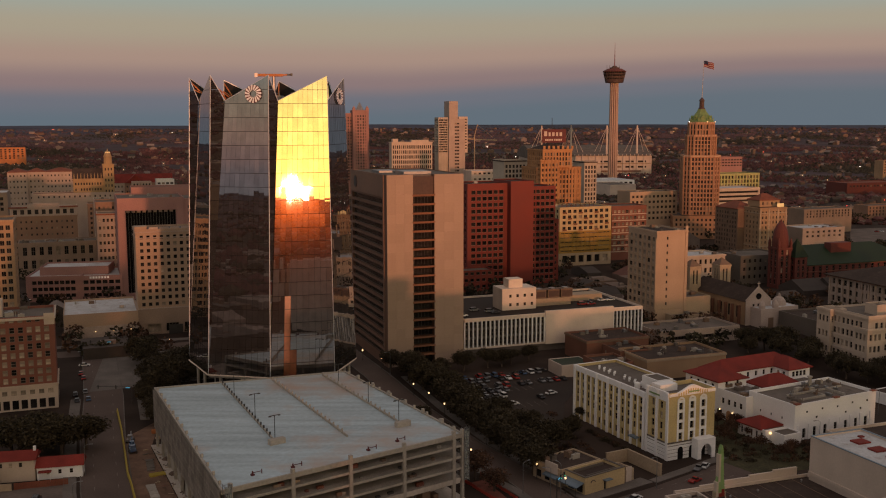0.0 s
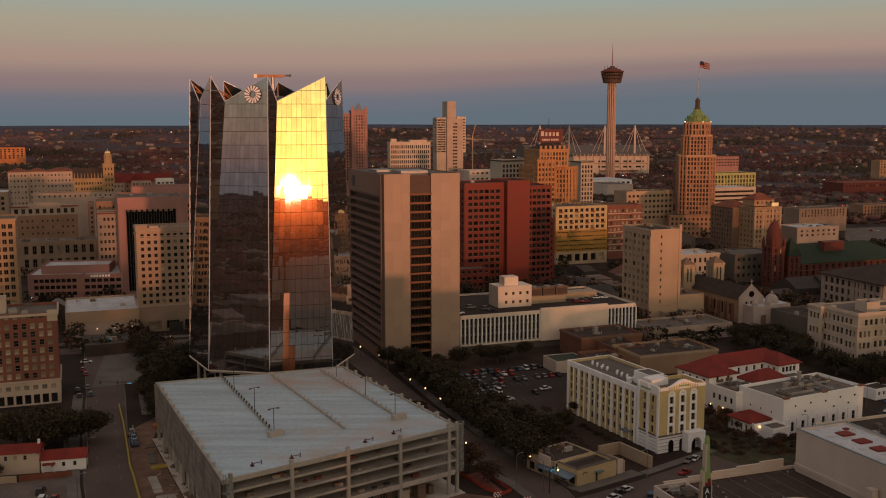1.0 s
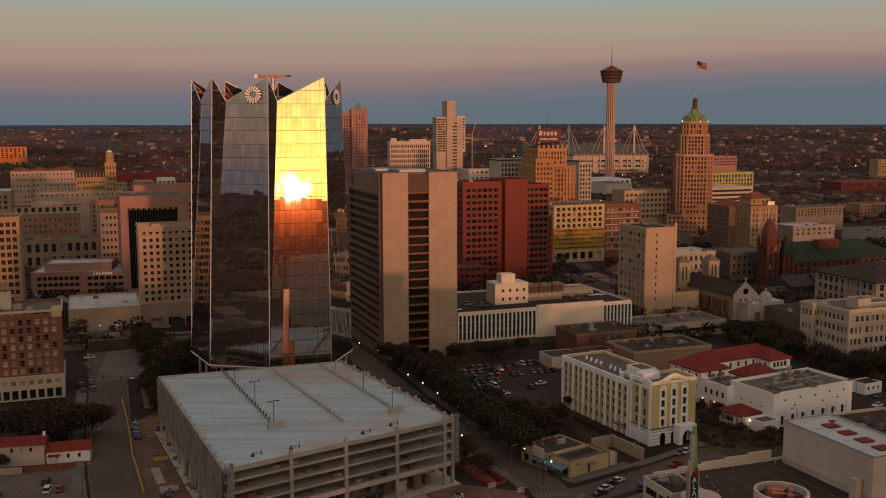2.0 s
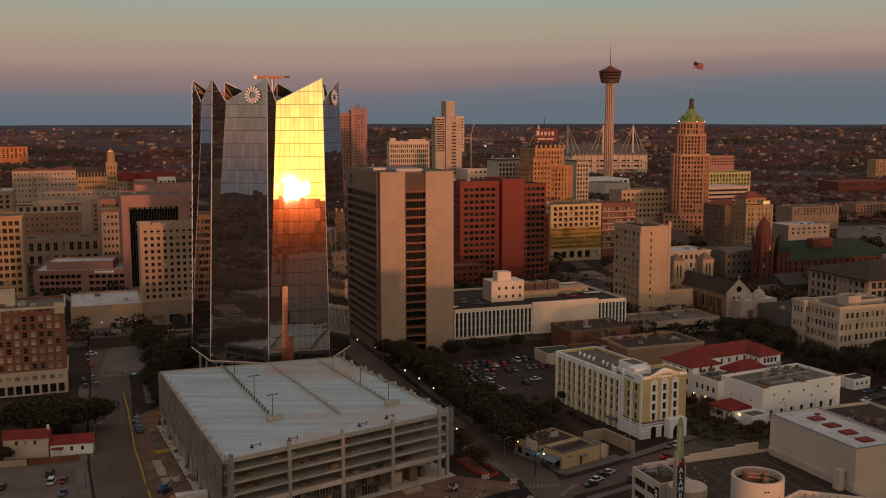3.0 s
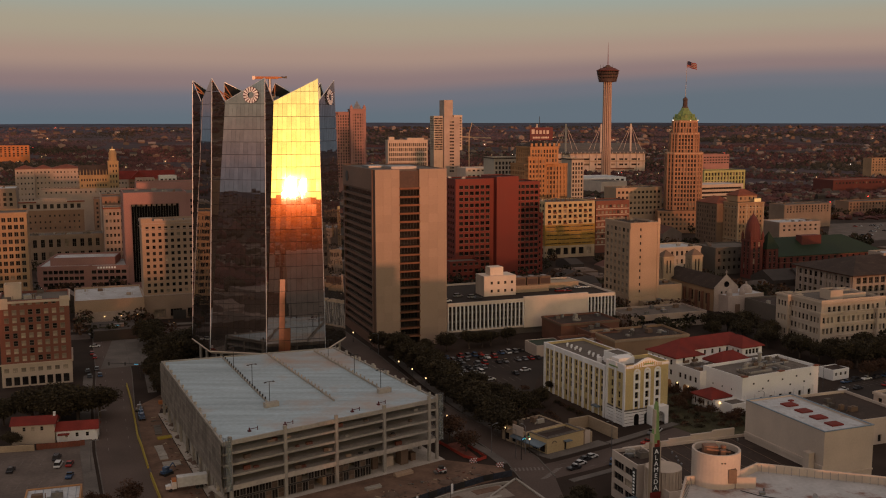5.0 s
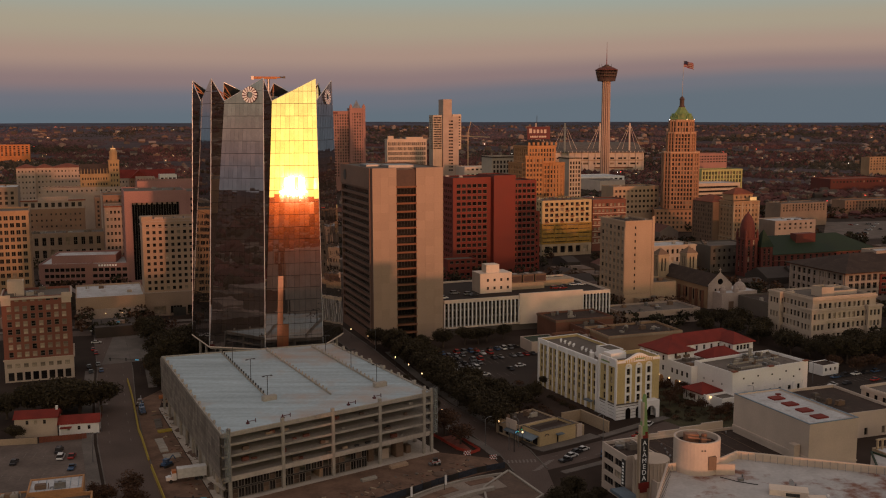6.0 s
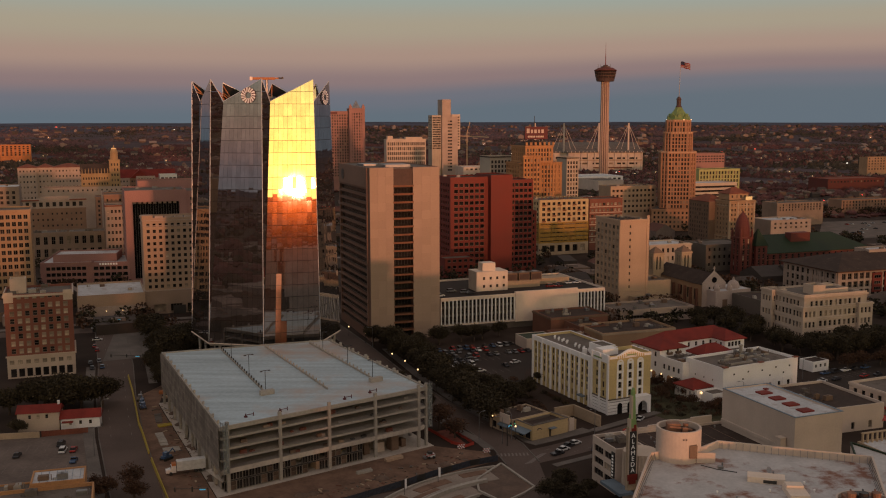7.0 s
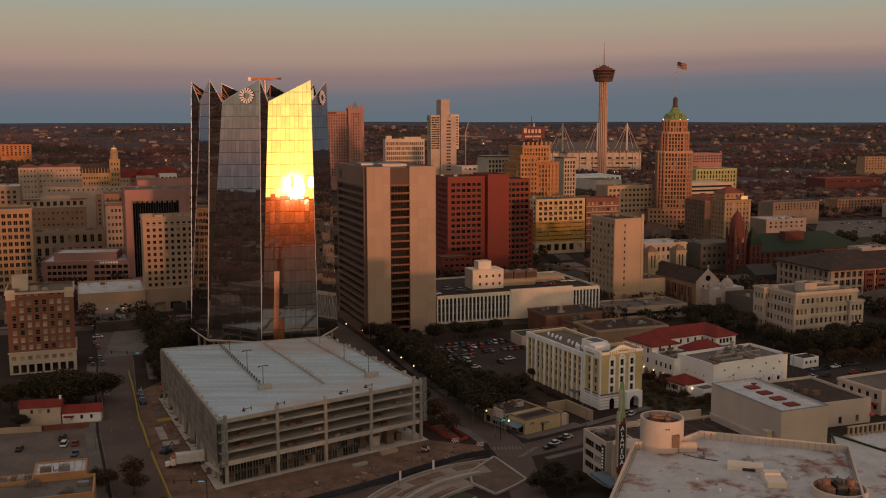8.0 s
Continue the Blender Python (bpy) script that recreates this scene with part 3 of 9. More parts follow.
# ---------- glass tower with a faceted crown ----------
def glass_tower():
    ob = thing("glass_tower", "tall mirrored glass office tower with a jagged faceted crown", "skyscraper", -59.2, 349.3, 0)
    mult = (1.10, 1.03, 0.90, 1.01, 0.92, 1.0, 1.0, 1.05)
    zb, zv, zp = 16.7, 108.8, 117.0

    def ring(radius, start, z):
        return [Vector((radius * m_ * math.cos(radians(start + 45 * k)), radius * m_ * math.sin(radians(start + 45 * k)), z)) for k, m_ in enumerate(mult)]
    low, peak, dale = ring(29.6, -177.5, zb), ring(26.3, -174.25, zp), ring(23.3, -166.75, zv)
    floors = 22
    rest = Geo()

    def on_edge(a, b, z):
        return a.lerp(b, (z - a.z) / (b.z - a.z))

    for k in range(8):
        # broad face: low k, low k+1, peak k+1, dale k
        a, b, c, d = low[k], low[(k + 1) % 8], peak[(k + 1) % 8], dale[k]

        def at(u, z):
            return on_edge(a, d, z).lerp(on_edge(b, c, z), u)

        # u of the sloping top edge at height z
        def slope_u(z):
            if z <= zv:
                return 0.0
            return (z - zv) / (zp - zv)
        out = ((c - a).cross(d - b)).normalized()
        out = (Vector((out.x, out.y, 0)).normalized() * math.cos(radians(2.25)) + Vector((0, 0, math.sin(radians(2.25))))).normalized()
        cols = 10
        step = (zp - zb) / floors
        for r in range(floors):
            g = Geo() if k in (1, 2) else rest
            z0, z1 = zb + r * step + 0.07, zb + (r + 1) * step - 0.07
            for q in range(cols):
                u0, u1 = q / cols + 0.0016, (q + 1) / cols - 0.0016
                s0, s1 = slope_u(z0), slope_u(z1)
                pts = []
                if u1 <= s0:
                    continue
                if u0 >= s1:
                    pts = [(u0, z0), (u1, z0), (u1, z1), (u0, z1)]
                else:
                    lo = max(u0, s0)
                    pts = [(lo, z0), (u1, z0)]
                    if u1 > s1:
                        pts += [(u1, z1), (s1, z1)]
                    else:
                        pts += [(u1, zv + (zp - zv) * u1)]
                    if u0 > s0:
                        pts += [(u0, zv + (zp - zv) * u0)]
                tilt = random.gauss(0, 0.004), random.gauss(0, 0.004)
                mid = sum((at(u, z) for u, z in pts), Vector()) / len(pts)
                corners = []
                for u, z in pts:
                    p_ = at(u, z)
                    p_ -= out * (p_ - mid).dot(out)
                    corners.append(p_ + out * (0.25 + tilt[0] * (u - u0) * cols + tilt[1] * (z - z0) / step))
                g.face(corners)
                if g is not rest:
                    # panels that carry the mirrored orange streak as colour
                    film = k == 2 and ((q == 2 and r < 6) or (q == 3 and r < 2))
                    part("glass_panel", g, "film" if film else "mirror_glass", ob, "glass panel coloured as an orange reflection" if film else "")
                    g = Geo()
        # dark joints behind the panes
        back = Geo()
        for r in range(20):
            z0, z1 = zb + r * (zv - zb) / 20, zb + (r + 1) * (zv - zb) / 20
            back.face([at(0, z0) - out * 0.1, at(1, z0) - out * 0.1, at(1, z1) - out * 0.1, at(0, z1) - out * 0.1])
        back.face([d - out * 0.1, at(1, zv) - out * 0.1, c - out * 0.1])
        part("mullion", back, "joint", ob)
        # narrow wedge: low k, dale k, peak k
        p, v = peak[k], dale[k]
        wo_ = ((v - a).cross(p - a)).normalized()
        if wo_.x * a.x + wo_.y * a.y < 0:
            wo_ = -wo_
        lean_out = (Vector((wo_.x, wo_.y, 0)).normalized() * math.cos(radians(1.6)) - Vector((0, 0, math.sin(radians(1.6))))).normalized()
        for r in range(floors):
            g = Geo()
            z0, z1 = zb + r * step + 0.05, min(zb + (r + 1) * step - 0.05, zp)
            l0, l1 = on_edge(a, p, z0), on_edge(a, p, z1)
            e0 = on_edge(a, v, z0) if z0 < zv else on_edge(v, p, z0)
            e1 = on_edge(a, v, z1) if z1 < zv else on_edge(v, p, z1)
            tip = [l0, e0, e1, l1]
            mid = sum(tip, Vector()) / 4
            g.face([q - lean_out * (q - mid).dot(lean_out) for q in tip])
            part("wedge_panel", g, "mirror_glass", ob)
        for i0, i1, rad in ((a, p, 0.17), (d, c, 0.17), (p, v, 0.17)):
            part("edge_trim", Geo().beam(i0, i1, rad, n=5), "trim", ob)
        if k in (0, 7, 6, 5, 1):
            e = Geo()
            e.beam(p - Vector((0, 0, 1)), Vector((p.x * 0.55, p.y * 0.55, 103)), 0.25)
            e.beam(v - Vector((0, 0, 0.6)), Vector((p.x * 0.55, p.y * 0.55, 103)), 0.2)
            e.beam(p.lerp(v, 0.5), Vector((p.x * 0.6, p.y * 0.6, 108)), 0.2)
            # warm light on the struts is put into their orange colour
            part("crown_strut", e, "orange", ob)
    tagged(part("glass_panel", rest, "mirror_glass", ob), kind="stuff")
    # base soffit, columns, roof deck
    for k in range(8):
        part("base_trim", Geo().beam(low[k] * 1.003, low[(k + 1) % 8] * 1.003, 0.32, n=6), "cream_bright", ob)
    part("soffit", Geo().prism([p * 0.985 for p in low], zb - 0.9, zb - 0.06), "concrete", ob)
    for k in range(8):
        for t in (0.12, 0.5):
            p = low[k].lerp(low[(k + 1) % 8], t) * 0.93
            part("column", Geo().beam((p.x, p.y, 0), (p.x, p.y, zb - 0.9), 0.55, n=10), "concrete", ob)
    core = [p * 0.72 for p in low]
    part("lobby", Geo().prism(core, 0, zb - 0.9), "pane", ob)
    part("roof", Geo().prism([d_ * 0.96 for d_ in dale], 102.6, 103.2), "roofgravel", ob)
    u = Geo()
    u.box(-8, -6, 103.2, 9, 8, 108.5), u.box(-4, -4, 108.5, 3, 3, 111)
    part("penthouse", u, "metal", ob)
    # window-cleaning crane: mast, boom and counterweight
    cr = thing("roof_crane", "gold-lit window-cleaning crane on the tower roof", "crane", -59.2, 349.3, 111.0, 12)
    part("mast", Geo().beam((0, 0, 0), (0, 0, 6.6), 0.6, n=8), "metal", cr)
    # gold light on the boom is put into its orange colour
    part("boom", Geo().box(-5.6, -0.8, 6.6, 3.2, 0.8, 7.5).box(3.2, -0.5, 6.9, 4.6, 0.5, 7.4), "orange", cr)
    part("cradle_arm", Geo().beam((4.2, 0, 7.3), (6.4, 0, 7.2), 0.3).box(5.8, -0.7, 6.9, 6.5, 0.7, 7.7), "darkmetal", cr)
    part("counterweight", Geo().box(-6.6, -1.0, 6.3, -5.5, 1.0, 7.7), "metal", cr)
    # round petal emblems on two faces
    for k, u_, z in ((1, 0.665, 111.0), (3, 0.62, 110.6)):
        a, b, c, d = low[k], low[(k + 1) % 8], peak[(k + 1) % 8], dale[k]
        ctr = on_edge(a, d, z).lerp(on_edge(b, c, z), u_)
        ux = (on_edge(b, c, z) - on_edge(a, d, z)).normalized()
        nz = ((b - a).cross(d - a)).normalized()
        uz = nz.cross(ux).normalized()
        if uz.z < 0:
            uz = -uz
        em = part("emblem", Geo(), "sign_white", ob, "round emblem of white and dark red petals")
        n = 15
        gw, gm = Geo(), Geo()
        for j in range(n):
            for gg, o0, o1 in ((gw, 0.0, 0.62), (gm, 0.62, 1.0)):
                t0, t1 = 2 * math.pi * (j + o0) / n, 2 * math.pi * (j + o1) / n
                ps = []
                for rr, tt in ((1.15, t0 + 0.2), (2.85, t0 - 0.06), (2.95, (t0 + t1) / 2 - 0.03), (2.85, t1 - 0.06), (1.15, t1 + 0.2)):
                    ps.append(ctr + nz * 0.75 + ux * rr * math.cos(tt) + uz * rr * math.sin(tt))
                gg.face(ps)
        part("petal", gw, "sign_white", em)
        part("petal", gm, "signmaroon", em)


glass_tower()

# ---------- concrete parking garage under construction ----------
def garage():
    A, B, C, D = Vector((-90.9, 302)), Vector((-49.8, 214.6)), Vector((5.9, 256.3)), Vector((-33.0, 323.0))
    cen = (A + B + C + D) / 4
    ob = thing("parking_garage", "pale concrete parking garage under construction with bare roof deck", "parking garage", cen.x, cen.y)
    q = [p - cen for p in (A, B, C, D)]

    def inset(d):
        out = []
        for k in range(4):
            p, a, b = q[k], q[k - 1], q[(k + 1) % 4]
            e0, e1 = (p - a).normalized(), (b - p).normalized()
            n0, n1 = Vector((-e0.y, e0.x)), Vector((-e1.y, e1.x))
            s = 1 + n0.dot(n1)
            out.append(p + (n0 + n1) * d / s)
        return out
    part("ground_slab", Geo().prism(inset(-1.5), -0.2, 0.085), "new_concrete", ob)
    levels = [6.6, 9.7, 12.8, 15.9, 19.0]
    for z in levels[:-1]:
        part("floor_slab", Geo().prism(inset(0.25), z - 0.4, z), "new_concrete", ob)
    part("roof_deck", Geo().prism(inset(0.2), 18.4, 18.75), "deck", ob)
    e = Geo()
    ins = inset(0.55)
    for k in range(4):
        a, b, c, d = q[k], q[(k + 1) % 4], ins[(k + 1) % 4], ins[k]
        e.prism([a, b, c, d], 18.0, 19.15)
    part("roof_kerb", e, "concrete", ob)
    # columns and edge beams
    for k, n in ((0, 9), (1, 5), (2, 7), (3, 5)):
        a, b = inset(0.35)[k], inset(0.35)[(k + 1) % 4]
        ax = (b - a).normalized()
        ang = math.degrees(math.atan2(ax.y, ax.x))
        for j in range(n):
            p = a.lerp(b, (j + (0.12 if k == 1 else 0.0)) / (n - (0.7 if k == 1 else 0)))
            part("column", Geo().box(-0.45, -0.4, 0, 0.45, 0.4, 20.2 if k in (1, 2) else 19.1), "concrete", ob, m=pose(p.x, p.y, 0, 0, 0, ang))
        for z in levels[:-1]:
            bm = Geo().box(0, -0.2, z - 0.55, (b - a).length, 0.15, z + 0.08)
            part("edge_beam", bm, "concrete", ob, m=pose(a.x, a.y, 0, 0, 0, ang))
            if k != 0:
                rl = Geo()
                for h in (0.35, 0.6, 0.85, 1.1):
                    rl.beam((0, -0.1, z + h), ((b - a).length, -0.1, z + h), 0.02, n=4)
                part("cable_rail", rl, "metal", ob, m=pose(a.x, a.y, 0, 0, 0, ang))
    # left side: perforated metal screen panels
    a, b = q[0], q[1]
    ax = (b - a).normalized()
    ang = math.degrees(math.atan2(ax.y, ax.x))
    length = (b - a).length
    pw = length / 44
    pm = Geo().box(0.06, -0.45, 0, pw - 0.06, -0.35, 3.0).done("screen_panel", ["screen"])
    for r, z in enumerate((6.4, 9.5, 12.6, 15.7)):
        for c in range(44):
            o_ = part("screen_panel", pm, None, ob, m=pose(a.x, a.y, 0, 0, 0, ang) @ Matrix.Translation((c * pw, random.uniform(-0.03, 0.03), z)))
    # lower floors: back wall and shop glazing
    part("inner_wall", Geo().prism(inset(19), 0, 18.3), "new_concrete", ob)
    a, b = inset(0.8)[1], inset(0.8)[2]
    ax = (b - a).normalized()
    ang = math.degrees(math.atan2(ax.y, ax.x))
    length = (b - a).length
    n = 24
    wm = pane_mesh(length * 0.66 / n - 0.1, 2.6, "pair", "pane", "frame")
    wm2 = pane_mesh(length * 0.66 / n - 0.1, 2.6, "sash", "shop_glass", "frame")
    for r in range(2):
        for c in range(n):
            if random.random() < 0.12:
                continue
            part("shop_window", random.choice((wm, wm, wm2)), None, ob, m=pose(a.x, a.y, 0, 0, 0, ang) @ Matrix.Translation(((c + 0.6) * length * 0.66 / n, 0, 1.6 + r * 3.0)))
    part("storey_band", Geo().box(0, -0.32, 5.5, length, -0.204, 6.9), "new_concrete", ob, m=pose(inset(0.35)[1].x, inset(0.35)[1].y, 0, 0, 0, ang))
    part("fascia", Geo().box(0, -0.15, 2.95, length * 0.66, 0.1, 3.3), "darkmetal", ob, m=pose(a.x, a.y, 0, 0, 0, ang))
    # unfinished shop floors: partitions, posts and goods behind the glazing
    for k in range(14):
        u = length * (0.04 + 0.066 * k)
        hgt = random.uniform(2.2, 5.6)
        part("partition", Geo().box(u, random.uniform(0.6, 4), 0.05, u + random.uniform(0.8, 3.4), random.uniform(4.1, 5), hgt), random.choice(("tan", "new_concrete", "sand", "brown", "cream")), ob, m=pose(a.x, a.y, 0, 0, 0, ang))
    part("shop_back_wall", Geo().box(0.5, 7.0, 0.05, length * 0.95, 7.3, 6.0), "new_concrete", ob, m=pose(a.x, a.y, 0, 0, 0, ang))
    part("upper_floor", Geo().box(0, 0.2, 2.9, length * 0.66, 12, 3.2), "new_concrete", ob, m=pose(a.x, a.y, 0, 0, 0, ang))
    # ground-floor wall with doorways on the long side
    sa, sb = inset(0.9)[0], inset(0.9)[1]
    sd = sb - sa
    sang = math.degrees(math.atan2(sd.y, sd.x))
    for u0, u1, z1 in ((0.20, 0.27, 5.9), (0.34, 0.44, 5.9), (0.47, 0.58, 5.9), (0.61, 0.72, 5.9), (0.76, 0.83, 5.9), (0.27, 0.34, 2.2), (0.88, 0.97, 5.9)):
        part("base_wall", Geo().box(sd.length * u0, -0.15, 0 if z1 > 3 else 3.7, sd.length * u1, 0.15, 5.9), "concrete", ob, m=pose(sa.x, sa.y, 0, 0, 0, sang))
    # netted scaffold bays at the two street corners
    for c0, du in ((q[2], (q[1] - q[2]).normalized()), (q[1], (q[2] - q[1]).normalized())):
        sc = Geo()
        net = Geo()
        out = Vector((du.y, -du.x)) if c0 == q[1] else Vector((-du.y, du.x))
        base_pt = c0 - du * (1.5 if c0 == q[2] else -0.3) + out * (-0.9 if c0 == q[2] else 0.1)
        for s_ in (0.0, 1.6):
            for o_ in (0.0, 1.3):
                p_ = base_pt + du * s_ + out * o_
                sc.beam((p_.x, p_.y, 5.8), (p_.x, p_.y, 20.6), 0.07, n=5)
        for k in range(8):
            z = 6.2 + k * 2.0
            r_ = [base_pt, base_pt + du * 1.6, base_pt + du * 1.6 + out * 1.3, base_pt + out * 1.3]
            for i_ in range(4):
                sc.beam((*r_[i_], z), (*r_[(i_ + 1) % 4], z), 0.05, n=4)
            if k < 7:
                net.face([(*r_[3], z), (*r_[2], z), (*r_[2], z + 2), (*r_[3], z + 2)])
                net.face([(*r_[2], z), (*r_[1], z), (*r_[1], z + 2), (*r_[2], z + 2)])
        part("scaffold_tube", sc, "metal", ob)
        part("debris_net", net, "net", ob)
    # stored goods along the open floors
    fa, fb = inset(2.2)[1], inset(2.2)[2]
    for k in range(26):
        p_ = fa.lerp(fb, random.uniform(0.05, 0.95))
        z = levels[k % 4]
        g = Geo().box(-random.uniform(0.3, 1.4), -0.4, z, random.uniform(0.3, 1.2), 0.4, z + random.uniform(0.4, 1.2))
        part("site_crate", g, random.choice(("darkmetal", "tan", "rooftile", "concrete", "brown")), ob, m=pose(p_.x, p_.y, 0, 0, 0, 36))
    # roof: ramp walls with posts, block stands, light poles
    def roof_at(u, v):
        return q[0].lerp(q[3], u).lerp(q[1].lerp(q[2], u), v)
    for u0, u1, v0, v1 in ((0.335, 0.31, 0.02, 0.70), (0.59, 0.585, 0.03, 0.80), (0.86, 0.845, 0.03, 0.76)):
        a, b = roof_at(u0, v0), roof_at(u1, v1)
        d = (b - a)
        ang = math.degrees(math.atan2(d.y, d.x))
        part("ramp_kerb", Geo().box(0, -0.15, 18.75, d.length, 0.15, 19.35), "concrete", ob, m=pose(a.x, a.y, 0, 0, 0, ang))
        for j in range(int(d.length / 3.2)):
            part("guard_post", Geo().box(-0.15, -0.2, 18.75, 0.15, 0.2, 20.1), "darkmetal" if u0 < 0.4 else "concrete", ob, m=pose(a.x, a.y, 0, 0, 0, ang) @ Matrix.Translation((1 + j * 3.2, 0, 0)))
    for u, v in ((0.31, 0.74), (0.84, 0.80)):
        p = roof_at(u, v)
        part("plinth", Geo().box(-2.2, -0.8, 18.75, 2.2, 0.8, 20.2), "concrete", ob, m=pose(p.x, p.y, 0, 0, 0, 36))
    for u, v in ((0.315, 0.71), (0.33, 0.46), (0.345, 0.16), (0.84, 0.77), (0.85, 0.50), (0.86, 0.2)):
        p = roof_at(u, v)
        lp = Geo().beam((0, 0, 18.75), (0, 0, 25.6), 0.1, n=6).box(-1.5, -0.12, 25.5, 1.5, 0.12, 25.65).box(-1.7, -0.25, 25.35, -1.0, 0.25, 25.5).box(1.0, -0.25, 25.35, 1.7, 0.25, 25.5)
        part("light_pole", lp, "darkmetal", ob, m=pose(p.x, p.y, 0, 0, 0, 36))
    for u, v in ((0.16, 0.94), (0.31, 0.95), (0.62, 0.95), (0.76, 0.93)):
        p = roof_at(u, v)
        part("standpipe", Geo().beam((-1.8, 0, 19.4), (0.6, 0, 19.4), 0.1).beam((0.6, 0, 18.75), (0.6, 0, 19.9), 0.12).beam((-1.8, 0, 18.75), (-1.8, 0, 19.8), 0.18).box(-2.2, -0.4, 18.75, -1.4, 0.4, 19.15), "signmaroon", ob, "dark red-painted pipe", m=pose(p.x, p.y, 0, 0, 0, 36))
    for k, n in ((0, 14), (2, 10)):
        a, b = ins[k], ins[(k + 1) % 4]
        for j in range(n):
            p = a.lerp(b, (j + 0.5) / n)
            part("kerb_post", Geo().box(-0.3, -0.3, 19.1, 0.3, 0.3, 20.0), "concrete", ob, m=pose(p.x, p.y, 0, 0, 0, 30))


garage()

# ---------- downtown buildings ----------
GRID = 20.5


def tan_tower():
    ob = thing("office_tower", "tan stone slab office tower with deep balcony bays", "office tower", -23.4, 402.0, 0, GRID)
    W, L, H = 33.6, 56.0, 80.2
    bay0, bay1 = 11.3, 20.6
    # front piers
    g = Geo()
    for x0, x1 in ((0, bay0), (bay1, W)):
        g.box(x0 + 0.02, 0.08, 0, x1 - 0.02, 4.0, H - 0.02)
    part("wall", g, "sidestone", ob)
    # stone facing panels
    for x0, x1 in ((0, bay0), (bay1, W)):
        n, rows = 3, 20
        pw, ph = (x1 - x0) / n, H / rows
        slab = Geo().box(0.012, 0, 0.012, pw - 0.012, 0.08, ph - 0.012).done("stone_panel", ["granite_tan"])
        for c in range(n):
            for r in range(rows):
                part("stone_panel", slab, None, ob, m=Matrix.Translation((x0 + c * pw, random.uniform(-0.006, 0.006), r * ph)))
    # recessed bay: floors, parapets, dark glazing
    n, z0 = 18, 4.5
    fh = (H - 8.5 - z0) / n
    part("bay_wall", Geo().box(bay0, 3.6, 0, bay1, 4.4, H - 8.5), "pane", ob)
    part("bay_head", Geo().box(bay0, 1.0, H - 8.5, bay1, 4.0, H - 0.8), "tophouse", ob)
    for k in range(n + 1):
        z = z0 + k * fh
        part("balcony", Geo().box(bay0 - 0.25, -0.45, z - 0.35, bay1 + 0.25, 0.0, z + 0.35).box(bay0 + 0.004, 0.0, z - 0.5, bay1 - 0.004, 3.6, z), "balcony", ob)
        if k < n:
            part("window", pane_mesh(bay1 - bay0 - 0.4, 2.6, "ribbon", "pane", "darkmetal"), None, ob, m=Matrix.Translation(((bay0 + bay1) / 2, 3.5, z + 1.5)))
    # side with bands of ribbon windows
    g = Geo()
    facade(g, (0, L, 0), (0, -1, 0), L - 4.0, 0, H, 1, 19, L - 7.5, 2.5, ob, margin=1.2, base=3.5, head=9.5, depth=1.1, style="ribbon", blind=0.1)
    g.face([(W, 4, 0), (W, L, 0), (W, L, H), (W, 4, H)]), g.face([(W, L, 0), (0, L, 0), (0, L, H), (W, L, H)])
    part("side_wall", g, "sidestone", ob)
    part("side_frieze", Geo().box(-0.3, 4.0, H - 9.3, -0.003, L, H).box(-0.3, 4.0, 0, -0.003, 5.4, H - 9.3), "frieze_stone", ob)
    for k in range(19):
        z = 3.5 + (k + 1) * (H - 13) / 19
        part("sun_ledge", Geo().box(-0.45, 4.5, z - 0.45, 0.0, L - 1.5, z - 0.28), "sidestone", ob)
    part("roof", Geo().box(0.4, 4, H - 1.0, W - 0.4, L - 0.4, H - 0.3), "roofgravel", ob)
    r = Geo()
    r.box(10, 8, H - 0.3, 22, 20, H + 0.9), r.box(4, 24, H - 0.3, 12, 36, H + 0.6)
    part("roof_unit", r, "metal", ob)
    part("emblem", Geo().lathe([(2.6, 0), (2.6, 0.3)], n=20), "darkmetal", ob, "round dark emblem", m=pose(-0.25, L - 9, H - 5, 0, -90, 0))


tan_tower()


def simple(name, label, x, y, W, L, h, wall, roof="roofgravel", ang=GRID, cat="building", group="", z0=0.0, **kw):
    ob = thing(name, label, cat, x, y, 0, ang, group)
    block(ob, 0, 0, W, L, z0, h, wall, roof, **kw)
    return ob


def win(cols, rows, ww, wh, **kw):
    return dict(cols=cols, rows=rows, ww=ww, wh=wh, **kw)



def fins(ob, x0, x1, y, z0, z1, n, mat="white"):
    g = Geo().box(-0.28, -0.5, z0, 0.28, 0.15, z1).done("fin", [mat])
    for k in range(n + 1):
        part("fin", g, None, ob, m=Matrix.Translation((x0 + 0.3 + k * (x1 - x0 - 0.6) / n, y, 0)))


